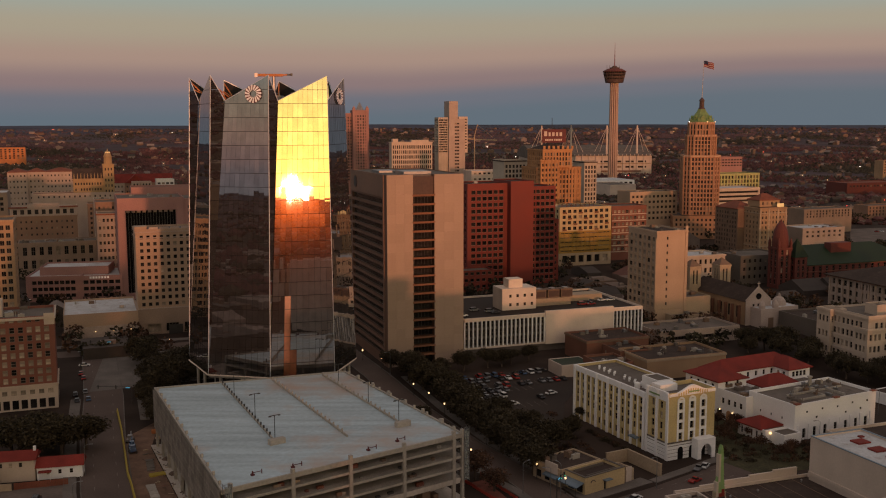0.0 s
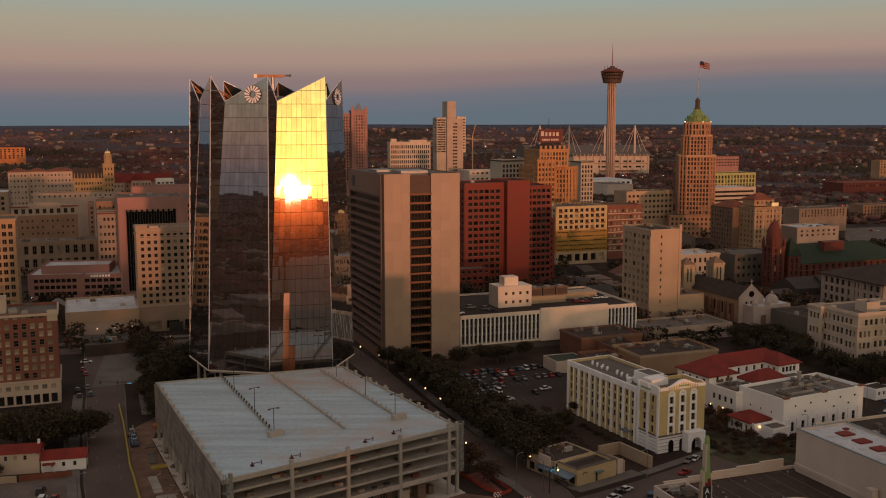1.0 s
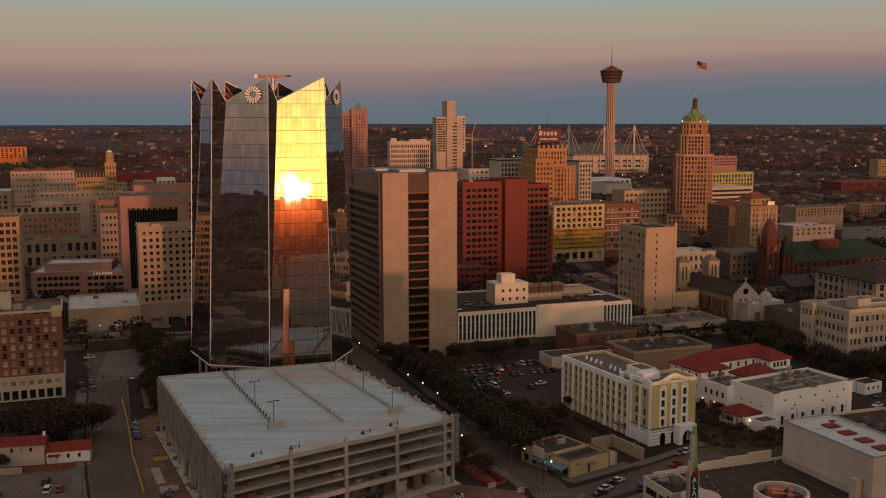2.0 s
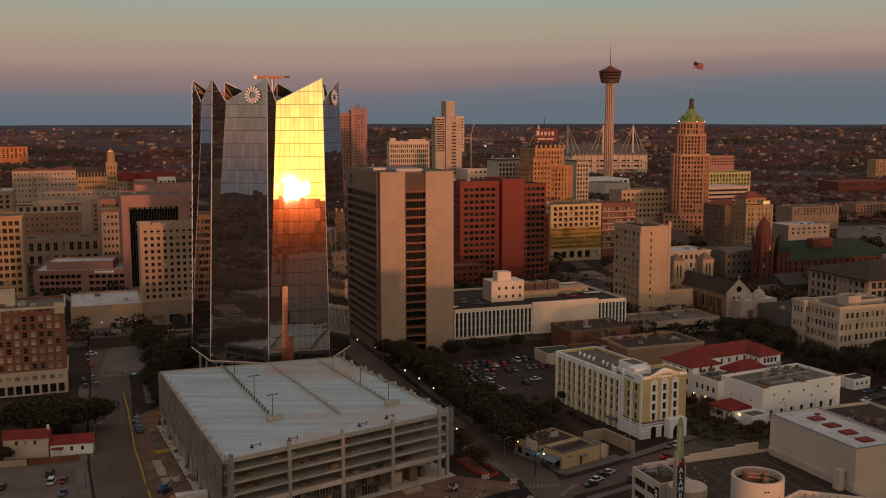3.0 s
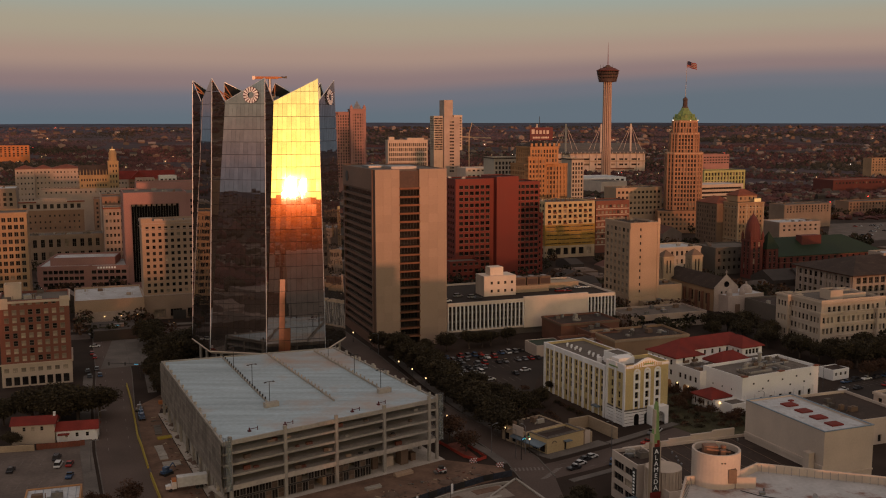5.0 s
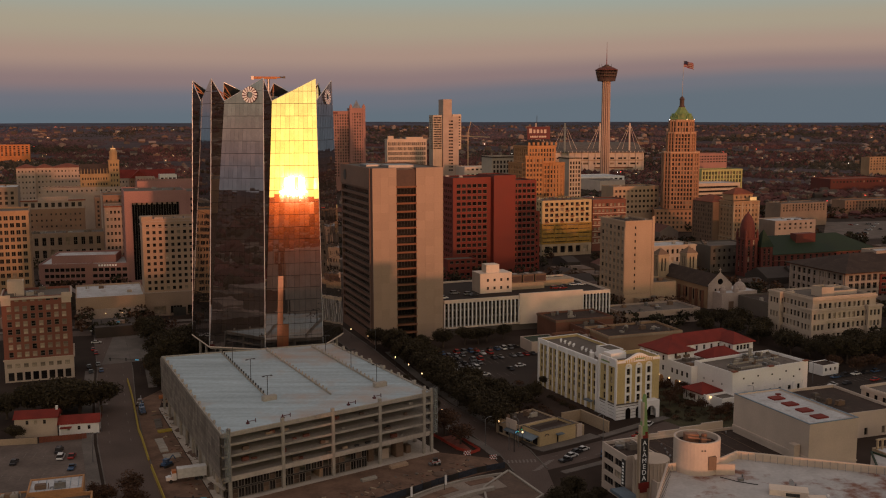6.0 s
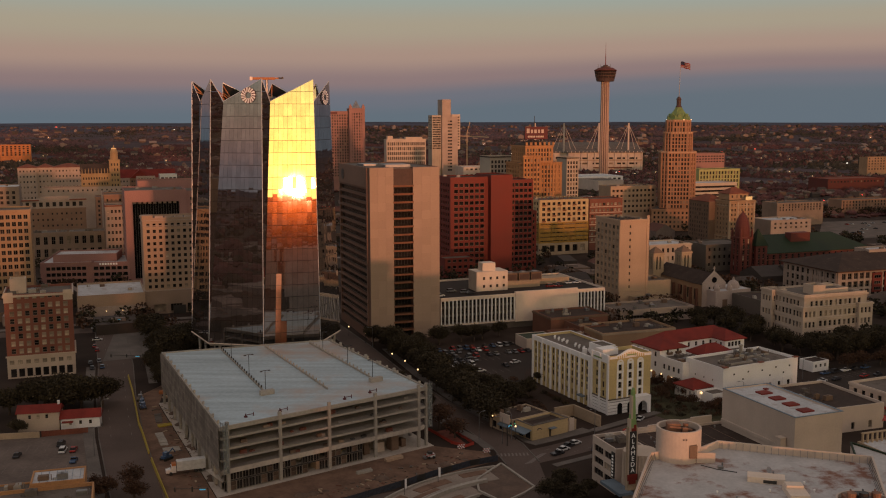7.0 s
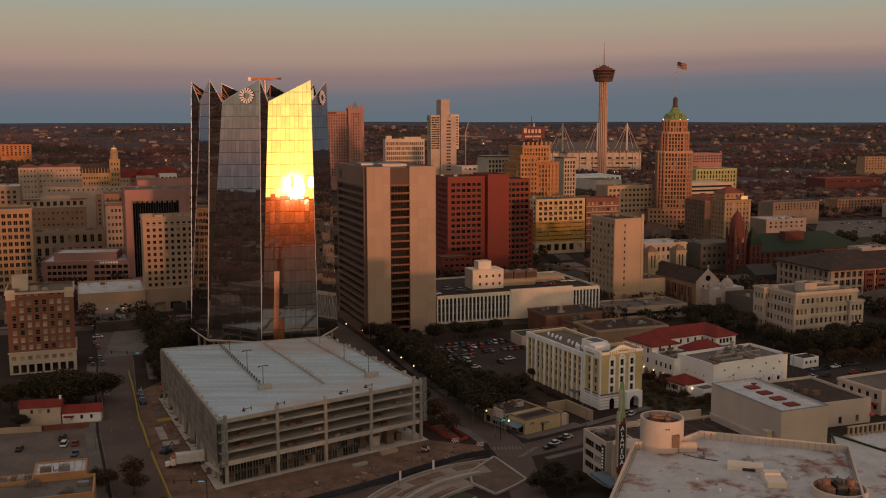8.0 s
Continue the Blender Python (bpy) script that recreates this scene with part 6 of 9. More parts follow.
# ---------- theatre with its sign spire, and the white-roofed block before it ----------
def theatre():
    ob = thing("theatre", "cream theatre with stepped auditorium and tall stage house", "theatre", 62.0, 204.5, 0, 20)
    # street wing with ribbon windows
    block(ob, 2.6, 0, 9, 11.1, 0, 9.4, "white_warm", "roofdark", front=win(2, 2, 2.2, 2.0, margin=0.6, base=2, head=1.5, depth=0.35, style="ribbon"), clutter=1)
    block(ob, 0, 11.2, 9, 24.4, 0, 13.0, "white_warm", "roofdark", left=win(2, 3, 5.2, 2.0, margin=0.8, base=1.5, head=1.5, depth=0.35, style="ribbon"), clutter=5)
    part("bay_front", Geo().lathe([(4.6, 0), (4.6, 13.6)], 5.0, 6.6, 24), "cream", ob)
    for k in range(16):
        t = math.pi * (0.7 + 1.0 * k / 15)
        part("rib", Geo().beam((5.0 + 4.7 * math.cos(t), 6.6 + 4.7 * math.sin(t), 3), (5.0 + 4.7 * math.cos(t), 6.6 + 4.7 * math.sin(t), 13.6), 0.2, n=5), "cream", ob)
    part("lettering_panel", Geo().box(-0.3, 11.5, 4.6, -0.003, 13.1, 11.8), "darkmetal", ob)
    for k in range(7):
        part("lettering_bar", Geo().box(-0.38, 11.9, 5.1 + k * 0.9, -0.305, 12.7, 5.6 + k * 0.9), "sign_white", ob)
    part("marquee", Geo().box(-4.2, 1.5, 3.6, -0.004, 12, 4.4), "bluemetal", ob)
    block(ob, 9.1, -6, 50, 34, 0, 9.0, "white_warm", "roofdark", parapet=0.8)
    for k in range(5):
        part("stepped_parapet", Geo().box(9.1 + k * 7.5, 34.05, 8.2, 16.6 + k * 7.5, 34.6, 9.3 + 0.45 * k), "white_warm", ob)
    for k in range(7):
        part("roof_seam", Geo().box(12 + k * 5.4, -5.4, 8.204, 12.15 + k * 5.4, 33.4, 8.26), "brown", ob)
    for k in range(10):
        x, y = random.uniform(12, 48), random.uniform(-3, 31)
        part("roof_vent", Geo().lathe([(0.2, 8.2), (0.2, 8.8), (0.34, 8.85), (0.1, 9.1)], x, y, 8), "metal", ob)
    st = thing("stage_house", "tall cream stage house with white roof and red hatches", "theatre building", 108.7, 220.9, 0, 21.5)
    block(st, 0, 0, 16.8, 32.4, 0, 20.0, "white_warm", "roofwhite", parapet=0.45)
    part("string_course", Geo().box(-0.2, -0.2, 7.6, 17.0, -0.003, 8.0).box(-0.35, 0, 9.6, -0.003, 32.4, 10.6), "white_warm", st)
    part("coping", Geo().box(-0.12, -0.12, 20.004, 16.92, 0.4, 20.16).box(-0.12, 0.4, 20.004, 0.4, 32.4, 20.16).box(16.4, 0.4, 20.004, 16.92, 32.4, 20.16).box(0.4, 32.0, 20.004, 16.4, 32.52, 20.16), "bluemetal", st)
    for k in range(4):
        part("roof_hatch", Geo().box(6.2 + 0.4 * k, 4.0 + k * 6.4, 19.5, 10.2 + 0.4 * k, 7.2 + k * 6.4, 19.95), "roofred", st, "faded red roof hatch")
    part("roof_hatch", Geo().box(12.0, 27.5, 19.5, 13.4, 28.6, 19.9), "roofred", st)
    part("chimney", Geo().box(-2.2, 3.0, 0, -0.36, 5.2, 13.2).box(-2.35, 2.9, 13.2, -0.3, 5.3, 13.5), "white_warm", st)
    lw = thing("stage_annex", "long low annex with dark roof and white walls", "building", 127.0, 263.9, 0, 20)
    block(lw, 0, 0, 32.3, 30, 0, 8.6, "white_warm", "roofdark", front=win(4, 1, 1.4, 2.4, margin=2, base=0.2, head=5, depth=0.4), clutter=6)
    part("awning", Geo().lathe([(1.9, 2.4), (1.5, 3.4), (0.3, 4.2)], 33.0, 1.2, 10), "car_red", lw)
    ys = thing("yard_deck", "pale terrace roof with a row of upright posts", "building", 139.6, 228.1, 0, 20)
    block(ys, 0, 0, 26, 14, 0, 6.5, "sand", "roofwhite", parapet=0.4)
    for k in range(14):
        part("post", Geo().box(0.6 + k * 1.8, 12.6, 6.1, 1.1 + k * 1.8, 13.1, 9.0), "sand", ys)
    part("rail", Geo().box(0.4, 12.55, 9.0, 25.4, 13.15, 9.4), "sand", ys)

    sg = thing("theatre_sign", "tall upright theatre sign with painted green spire", "sign", 61.2, 207.8, 0, 20)
    part("sign_pier", Geo().box(-1.5, -0.55, 4.4, 1.2, 0.55, 21.6), "sand", sg)
    part("sign_face", Geo().box(-1.2, -0.72, 8.9, 0.9, -0.56, 20.6), "darkmetal", sg)
    part("sign_edge", Geo().box(-1.5, -0.76, 8.6, -1.21, -0.56, 20.6).box(0.91, -0.76, 8.6, 1.2, -0.56, 20.6), "cream", sg)
    for k, ch in enumerate("ALAMEDA"):
        cu = bpy.data.curves.new("letter", "FONT")
        cu.body, cu.size, cu.align_x, cu.extrude = ch, 1.75, "CENTER", 0.05
        tmp = bpy.data.objects.new("letter", cu)
        me = bpy.data.meshes.new_from_object(tmp)
        bpy.data.objects.remove(tmp)
        me.materials.append(M["sign_white"])
        part("letter", me, None, sg, m=pose(-0.15, -0.80, 18.9 - k * 1.58, 90, 0, 0))
    part("sign_foot", Geo().prism([(-1.6, -0.95), (1.3, -0.95), (1.3, -0.5), (-1.6, -0.5)], 7.2, 8.85).prism([(-1.1, -0.9), (0.8, -0.9), (0.8, -0.5), (-1.1, -0.5)], 6.2, 7.2), "roofred", sg)
    sp = Geo()
    prof = [(1.25, 20.4), (1.3, 21.6), (1.05, 23.2), (0.75, 25.5), (0.58, 28.6), (0.46, 31.0), (0.12, 32.2)]
    for (r0, z0), (r1, z1) in zip(prof, prof[1:]):
        sp.prism([(-r0, -0.5), (r0, -0.5), (r0, 0.5), (-r0, 0.5)], z0, z0 + 0.001)
        a = [Vector((-r0, -0.5, z0)), Vector((r0 * 0.8, -0.5, z0)), Vector((r0 * 0.8, 0.5, z0)), Vector((-r0, 0.5, z0))]
        b = [Vector((-r1, -0.4, z1)), Vector((r1 * 0.8, -0.4, z1)), Vector((r1 * 0.8, 0.4, z1)), Vector((-r1, 0.4, z1))]
        for k in range(4):
            sp.face([a[k], a[(k + 1) % 4], b[(k + 1) % 4], b[k]])
    part("spire", sp, "signgreen", sg)
    part("spire_edge", Geo().prism([(-1.28, -0.6), (-0.75, -0.6), (-0.75, 0.52), (-1.28, 0.52)], 20.5, 24.0).prism([(-0.8, -0.58), (-0.3, -0.58), (-0.3, 0.5), (-0.8, 0.5)], 24.0, 30.2), "cream", sg)
    part("spire_flame", Geo().prism([(-0.6, -0.62), (0.85, -0.62), (0.85, -0.52), (-0.6, -0.52)], 20.5, 21.4).prism([(0.1, -0.62), (0.8, -0.62), (0.8, -0.52), (0.1, -0.52)], 21.4, 22.3), "roofred", sg)


def white_roof_block():
    ob = thing("white_roof_building", "tall pale building with stained white roof and low parapets", "building", 62, 118, 0, 0)
    poly = [Vector((x - 62, y - 118)) for x, y in ((36.0, 88.0), (79.0, 92.0), (90.0, 128.5), (64.2, 137.4), (60.0, 133.6), (49.8, 130.6))]
    part("wall", Geo().prism(poly, 0, 40.0), "white_warm", ob)
    ins = []
    for k in range(len(poly)):
        p, a, b = poly[k], poly[k - 1], poly[(k + 1) % len(poly)]
        e0, e1 = (p - a).normalized(), (b - p).normalized()
        n0, n1 = Vector((-e0.y, e0.x)), Vector((-e1.y, e1.x))
        ins.append(p + (n0 + n1) * 0.35 / (1 + n0.dot(n1)))
    for k in range(len(poly)):
        k2 = (k + 1) % len(poly)
        part("parapet", Geo().prism([poly[k], poly[k2], ins[k2], ins[k]], 40.0, 41.5), "white_warm", ob)
        if k in (2, 5, 1, 4, 0):
            a, b = ins[k], ins[k2]
            n = int((b - a).length / 1.25)
            for j in range(n):
                p = a.lerp(b, (j + 0.5) / n)
                d = (b - a).normalized()
                part("parapet_brace", Geo().beam((p.x, p.y, 41.3), (p.x - d.y * 0.55, p.y + d.x * 0.55, 40.05), 0.06, n=4), "metal", ob)
    part("roof", Geo().prism(ins, 40.0, 40.06), "stained_roof", ob)
    part("roof_unit", Geo().box(-1.2, 4.6, 40.06, 5.0, 7.4, 41.0).box(0.8, 4.4, 40.06, 3.0, 4.6, 40.8), "cream_bright", ob, m=pose(2.4, -3.4, 0, 0, 0, -16))
    part("roof_unit", Geo().box(0, 0, 40.06, 3.2, 5.4, 41.0).box(0.2, 3.2, 41.0, 3.0, 5.2, 41.5), "cream_bright", ob, m=pose(7.0, -7.4, 0, 0, 0, -4))
    part("louvre", Geo().box(1.4, 4.32, 40.2, 3.6, 4.38, 40.75), "darkmetal", ob, m=pose(2.4, -3.4, 0, 0, 0, -16))
    for k in range(20):
        x, y = random.uniform(-11, 20), random.uniform(-20, 9)
        part("roof_vent", Geo().lathe([(0.14, 40.06), (0.14, 40.35), (0.24, 40.38), (0.1, 40.5)], x, y, 7), random.choice(("metal", "white")), ob) if -8 + 0.3 * y < x else None
    part("roof_hose", Geo().beam((-3.5, 9.5, 40.12), (-1.2, 7.4, 40.12), 0.09, n=5).beam((-1.2, 7.4, 40.12), (2.0, 5.8, 40.12), 0.09, n=5), "rubber", ob)
    part("dish", Geo().lathe([(0.1, 0), (0.45, 0.12), (0.6, 0.3)], n=12), "metal", ob, m=pose(7.0, 4.4, 41.0, 60, 0, 30))
    low = [Vector((x - 62, y - 118)) for x, y in ((79.2, 91), (106, 96), (112, 140), (99.2, 160.6), (90.3, 129.3))]
    part("lower_wing", Geo().prism(low, 0, 33.0), "white_warm", ob)
    part("lower_roof", Geo().prism([p * 0.985 + Vector((0.5, 0)) for p in low], 33.0, 33.06), "stained_roof", ob)
    for k in (2, 3):
        a, b = low[k], low[(k + 1) % 5]
        part("lower_edge", Geo().beam((a.x, a.y, 33.25), (b.x, b.y, 33.25), 0.25, n=4), "roofgreen", ob)
    cu = Geo().lathe([(0.15, 40.06), (0.15, 40.9)], 0.2, 8.8, 8).box(-0.8, 7.6, 40.06, 0.1, 8.3, 40.5)
    part("vent_pipe", cu, "metal", ob)
    fan = part("fan_housing", Geo().lathe([(4.5, 40.06), (4.5, 41.4), (4.2, 41.4), (4.2, 40.4)], 18.0, -10.3, 28, cap=False), "white_warm", ob)
    for k in range(3):
        part("fan_unit", Geo().box(15.2 + k * 2.0, -11.5, 40.06, 16.9 + k * 2.0, -7.6, 41.5 + 0.4 * (k % 2)).lathe([(0.75, 41.5), (0.75, 42.4)], 16.05 + k * 2.0, -9.5, 12).beam((15.4 + k * 2, -12, 41.2), (16.8 + k * 2, -7.2, 42.0), 0.16, n=6), "rustiron" if k != 1 else "darkmetal", ob)
    # round stair drum
    dr = thing("stair_drum", "round white roof drum with dark doorway and machinery", "rooftop drum", 55.4, 132.0, 0, 0)
    g = Geo()
    g.lathe([(4.1, 0), (4.1, 46.0), (3.7, 46.0), (3.7, 44.8)], 0, 0, 40, cap=False)
    part("drum_wall", g, "white_warm", dr)
    part("drum_roof", Geo().lathe([(3.72, 44.6), (3.72, 44.9)], 0, 0, 32), "roofdark", dr)
    part("machine", Geo().box(-2.2, -0.5, 44.9, 0.2, 1.2, 46.5).lathe([(0.5, 44.9), (0.5, 46.3)], 1.4, 0.6, 10).beam((-2, -1.4, 46.3), (2.2, -1.0, 45.6), 0.2).box(0.3, -2.0, 44.9, 1.2, -1.2, 46.2), "rustiron", dr, "rust-coloured machinery")
    part("door", Geo().box(1.1, -4.15, 41.2, 2.5, -3.0, 43.6), "brown", dr)
    part("wall_vent", Geo().box(-0.2, -4.2, 44.6, 0.1, -4.0, 44.8).box(0.3, -4.2, 44.6, 0.6, -4.0, 44.8), "darkmetal", dr)
    part("link_wall", Geo().box(2.6, -3.4, 40.0, 6.0, -2.9, 42.0), "white_warm", dr)


M["stained_roof"] = material("stained_roof", (0.45, 0.44, 0.44), 0.85, grain=1.5, vary=0.08, stain=0.16, big=0.25, rust=((0.20, 0.09, 0.06), 0.13, 1.8))
theatre()
white_roof_block()

# ---------- the blocks beyond the glass tower ----------
def brick_hotel():
    ob = thing("brick_hotel", "red brick corner hotel with cream stone base and cornice", "hotel", -162.4, 336, 0, 21)
    W, L, H = 25.2, 22, 33.8
    w = dict(depth=0.35, style="sash", blind=0.7)
    block(ob, 0, 0, W, L, 9.2, 31.0, "redbrick", "roofgravel", front=win(8, 7, 1.7, 2.1, margin=1.2, base=0.2, head=0.4, **w), right=win(7, 7, 1.7, 2.1, margin=1.0, base=0.2, head=0.4, **w), parapet=0.05)
    block(ob, -0.1, -0.1, W + 0.1, L, 0, 9.15, "cream", "roofgravel", front=win(8, 1, 2.2, 3.4, margin=0.8, base=0.4, head=5.2, depth=0.5), right=win(6, 1, 2.4, 3.4, margin=0.8, base=0.4, head=5.2, depth=0.5), parapet=0.05)
    for k in range(8):
        part("window", pane_mesh(1.7, 1.6, "pair", "pane_blind"), None, ob, m=Matrix.Translation((1.7 + k * 3.03, -0.17, 6.6)))
    part("string_course", Geo().box(-0.5, -0.6, 8.6, W + 0.5, -0.11, 9.2).box(W + 0.11, 0, 8.6, W + 0.6, L, 9.2), "cream", ob)
    block(ob, 0, 0, W, L, 31.02, H, "redbrick", "roofgravel", front=win(8, 1, 1.6, 1.2, margin=1.2, **w), right=win(7, 1, 1.6, 1.2, margin=1, **w), parapet=0.9, cornice=0.55, corn_mat="cream", clutter=8)
    for x in (0.0, W - 3.2):
        part("corner_quoin", Geo().box(x - 0.15, -0.3, H - 3.2, x + 3.35, -0.005, H + 0.9), "cream", ob)
    block(ob, 2, 8, 8, 14, H - 0.9, H + 5.0, "cream", "roofgravel")


brick_hotel()


def old_tower():
    ob = thing("old_office_tower", "sunlit orange brick office tower with paired windows", "office tower", -246, 473, 0, GRID)
    w = dict(depth=0.5, style="pair", blind=0.05)
    block(ob, 0, 0, 34.5, 24, 0, 54, "tanbrick", "roofgravel", front=win(11, 13, 2.1, 2.4, margin=1, base=2, head=2, **w), right=win(7, 13, 1.9, 2.0, margin=1, base=2, head=2, **w), cornice=0.5)


def podium_hotel():
    ob = thing("tan_hotel", "tan hotel slab with small square windows on a stone podium", "hotel", -178, 452, 0, GRID)
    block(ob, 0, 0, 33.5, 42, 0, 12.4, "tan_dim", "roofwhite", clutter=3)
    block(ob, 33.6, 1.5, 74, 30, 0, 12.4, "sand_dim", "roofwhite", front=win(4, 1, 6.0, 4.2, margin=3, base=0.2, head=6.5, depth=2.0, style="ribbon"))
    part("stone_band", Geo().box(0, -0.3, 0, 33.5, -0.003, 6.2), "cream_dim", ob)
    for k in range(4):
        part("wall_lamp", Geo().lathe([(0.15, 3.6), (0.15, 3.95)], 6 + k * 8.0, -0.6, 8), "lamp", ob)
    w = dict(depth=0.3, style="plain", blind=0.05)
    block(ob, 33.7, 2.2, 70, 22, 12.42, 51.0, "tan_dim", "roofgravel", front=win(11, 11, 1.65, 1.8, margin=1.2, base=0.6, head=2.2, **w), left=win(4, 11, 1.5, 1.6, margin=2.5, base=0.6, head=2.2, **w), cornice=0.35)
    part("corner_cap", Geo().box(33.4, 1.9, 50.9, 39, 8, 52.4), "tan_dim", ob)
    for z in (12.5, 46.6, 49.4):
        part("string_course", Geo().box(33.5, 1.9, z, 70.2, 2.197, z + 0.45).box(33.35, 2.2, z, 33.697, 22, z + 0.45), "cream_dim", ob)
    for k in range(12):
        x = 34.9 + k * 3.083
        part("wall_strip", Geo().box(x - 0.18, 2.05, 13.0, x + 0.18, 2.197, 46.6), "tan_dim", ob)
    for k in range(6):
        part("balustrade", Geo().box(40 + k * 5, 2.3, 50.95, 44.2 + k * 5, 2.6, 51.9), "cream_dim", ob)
    gate = thing("canopy_gate", "dark loading openings in the stone podium", "gate", -178 + 52 * math.cos(radians(GRID)), 452 + 52 * math.sin(radians(GRID)), 0, GRID)
    for x in (-4.5, 7.0):
        part("leaf", Geo().box(x, -0.2, 0, x + 6.5, -0.05, 4.6), "darkmetal", gate)


def bank_block():
    ob = thing("bank_building", "dusky pink low bank building with bands of dark windows", "bank", -238, 552, 0, 10)
    w = dict(depth=0.7, style="plain", blind=0.0)
    block(ob, 0, 0, 30, 34, 0, 14.8, "pinkstone", "roofwhite", front=win(8, 3, 2.5, 2.2, margin=3.0, base=1.5, head=2.0, **w))
    block(ob, 30.1, -1.5, 53, 34, 0, 14.8, "pinkstone", "roofwhite", front=win(6, 3, 2.8, 2.2, margin=1.0, base=1.5, head=2.0, **w))
    block(ob, 6, 8, 44, 30, 13.9, 18.8, "pinkstone", "roofwhite")
    for k in range(7):
        part("lettering_bar", Geo().box(35 + k * 1.6, -1.75, 13.0, 36.1 + k * 1.6, -1.55, 14.2), "sign_white", ob)


def portal_block():
    ob = thing("portal_office", "pink stone office block framing a dark glass wall", "office building", -187, 560, 0, GRID)
    block(ob, 0, 0, 37, 40, 0, 58.5, "pinkstone", "roofgravel", front=win(1, 1, 28, 48, base=2, head=6.0, depth=2.5, style="ribbon"), left=win(5, 13, 4.0, 1.6, margin=1.5, base=2, head=3, depth=0.6, style="ribbon"), clutter=4)
    block(ob, 37.1, 1, 60, 40, 0, 57.5, "pinkstone", "roofgravel", front=win(6, 14, 1.8, 2.0, margin=1.5, base=2, head=3, depth=0.5), clutter=2)
    for k in range(9):
        part("lintel_light", Geo().box(5 + k * 3, 0.9, 50.0, 6.8 + k * 3, 1.6, 51.6), "sand_dim", ob)
    block(ob, 10, 42, 58, 60, 0, 62, "pinkstone", "roofgravel")


def left_rest():
    w = dict(depth=0.4, style="sash", blind=0.2)
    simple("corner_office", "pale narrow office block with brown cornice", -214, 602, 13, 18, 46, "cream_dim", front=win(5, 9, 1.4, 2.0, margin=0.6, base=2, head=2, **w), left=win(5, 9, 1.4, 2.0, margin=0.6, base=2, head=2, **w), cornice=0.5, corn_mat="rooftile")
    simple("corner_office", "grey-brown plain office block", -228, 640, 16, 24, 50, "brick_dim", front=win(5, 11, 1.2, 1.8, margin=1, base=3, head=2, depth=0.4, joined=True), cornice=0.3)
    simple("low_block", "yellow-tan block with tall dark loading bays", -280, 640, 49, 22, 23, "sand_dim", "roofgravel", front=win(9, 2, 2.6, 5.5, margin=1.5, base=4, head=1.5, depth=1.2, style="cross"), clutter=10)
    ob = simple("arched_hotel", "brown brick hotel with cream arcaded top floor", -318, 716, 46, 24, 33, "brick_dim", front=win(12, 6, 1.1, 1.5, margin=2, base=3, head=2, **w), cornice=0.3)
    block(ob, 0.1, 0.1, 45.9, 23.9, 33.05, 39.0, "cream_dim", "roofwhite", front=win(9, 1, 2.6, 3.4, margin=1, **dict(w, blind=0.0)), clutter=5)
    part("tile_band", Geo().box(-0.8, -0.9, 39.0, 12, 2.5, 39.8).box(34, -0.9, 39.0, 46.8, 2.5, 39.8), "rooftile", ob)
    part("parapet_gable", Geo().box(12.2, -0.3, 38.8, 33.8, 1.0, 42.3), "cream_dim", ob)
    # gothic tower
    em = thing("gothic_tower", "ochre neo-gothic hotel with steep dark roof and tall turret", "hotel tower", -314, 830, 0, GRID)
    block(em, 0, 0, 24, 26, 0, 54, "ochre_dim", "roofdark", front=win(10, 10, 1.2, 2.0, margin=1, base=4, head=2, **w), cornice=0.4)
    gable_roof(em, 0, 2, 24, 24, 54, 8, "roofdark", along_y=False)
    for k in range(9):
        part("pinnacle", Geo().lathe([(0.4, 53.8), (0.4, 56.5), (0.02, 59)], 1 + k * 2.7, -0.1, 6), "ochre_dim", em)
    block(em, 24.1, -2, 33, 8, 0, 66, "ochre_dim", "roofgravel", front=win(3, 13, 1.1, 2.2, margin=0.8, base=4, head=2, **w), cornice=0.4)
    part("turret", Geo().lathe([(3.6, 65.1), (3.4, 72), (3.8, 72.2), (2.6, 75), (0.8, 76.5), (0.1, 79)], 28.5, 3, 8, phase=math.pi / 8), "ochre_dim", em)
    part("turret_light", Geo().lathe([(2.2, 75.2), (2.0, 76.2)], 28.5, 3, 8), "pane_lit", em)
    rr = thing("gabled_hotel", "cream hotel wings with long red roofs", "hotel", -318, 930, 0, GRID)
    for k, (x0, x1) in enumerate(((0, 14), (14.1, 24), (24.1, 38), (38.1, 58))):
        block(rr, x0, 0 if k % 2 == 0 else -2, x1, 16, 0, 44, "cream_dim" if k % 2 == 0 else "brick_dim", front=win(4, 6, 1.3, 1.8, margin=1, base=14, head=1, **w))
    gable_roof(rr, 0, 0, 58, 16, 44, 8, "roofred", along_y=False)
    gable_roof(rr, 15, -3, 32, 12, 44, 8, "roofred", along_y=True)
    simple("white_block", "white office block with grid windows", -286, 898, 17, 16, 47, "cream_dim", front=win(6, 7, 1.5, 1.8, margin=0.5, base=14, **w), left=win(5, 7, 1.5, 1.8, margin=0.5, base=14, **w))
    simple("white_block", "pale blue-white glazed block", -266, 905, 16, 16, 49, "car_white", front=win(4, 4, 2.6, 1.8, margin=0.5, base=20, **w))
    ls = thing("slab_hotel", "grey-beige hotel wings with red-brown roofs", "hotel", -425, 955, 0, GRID)
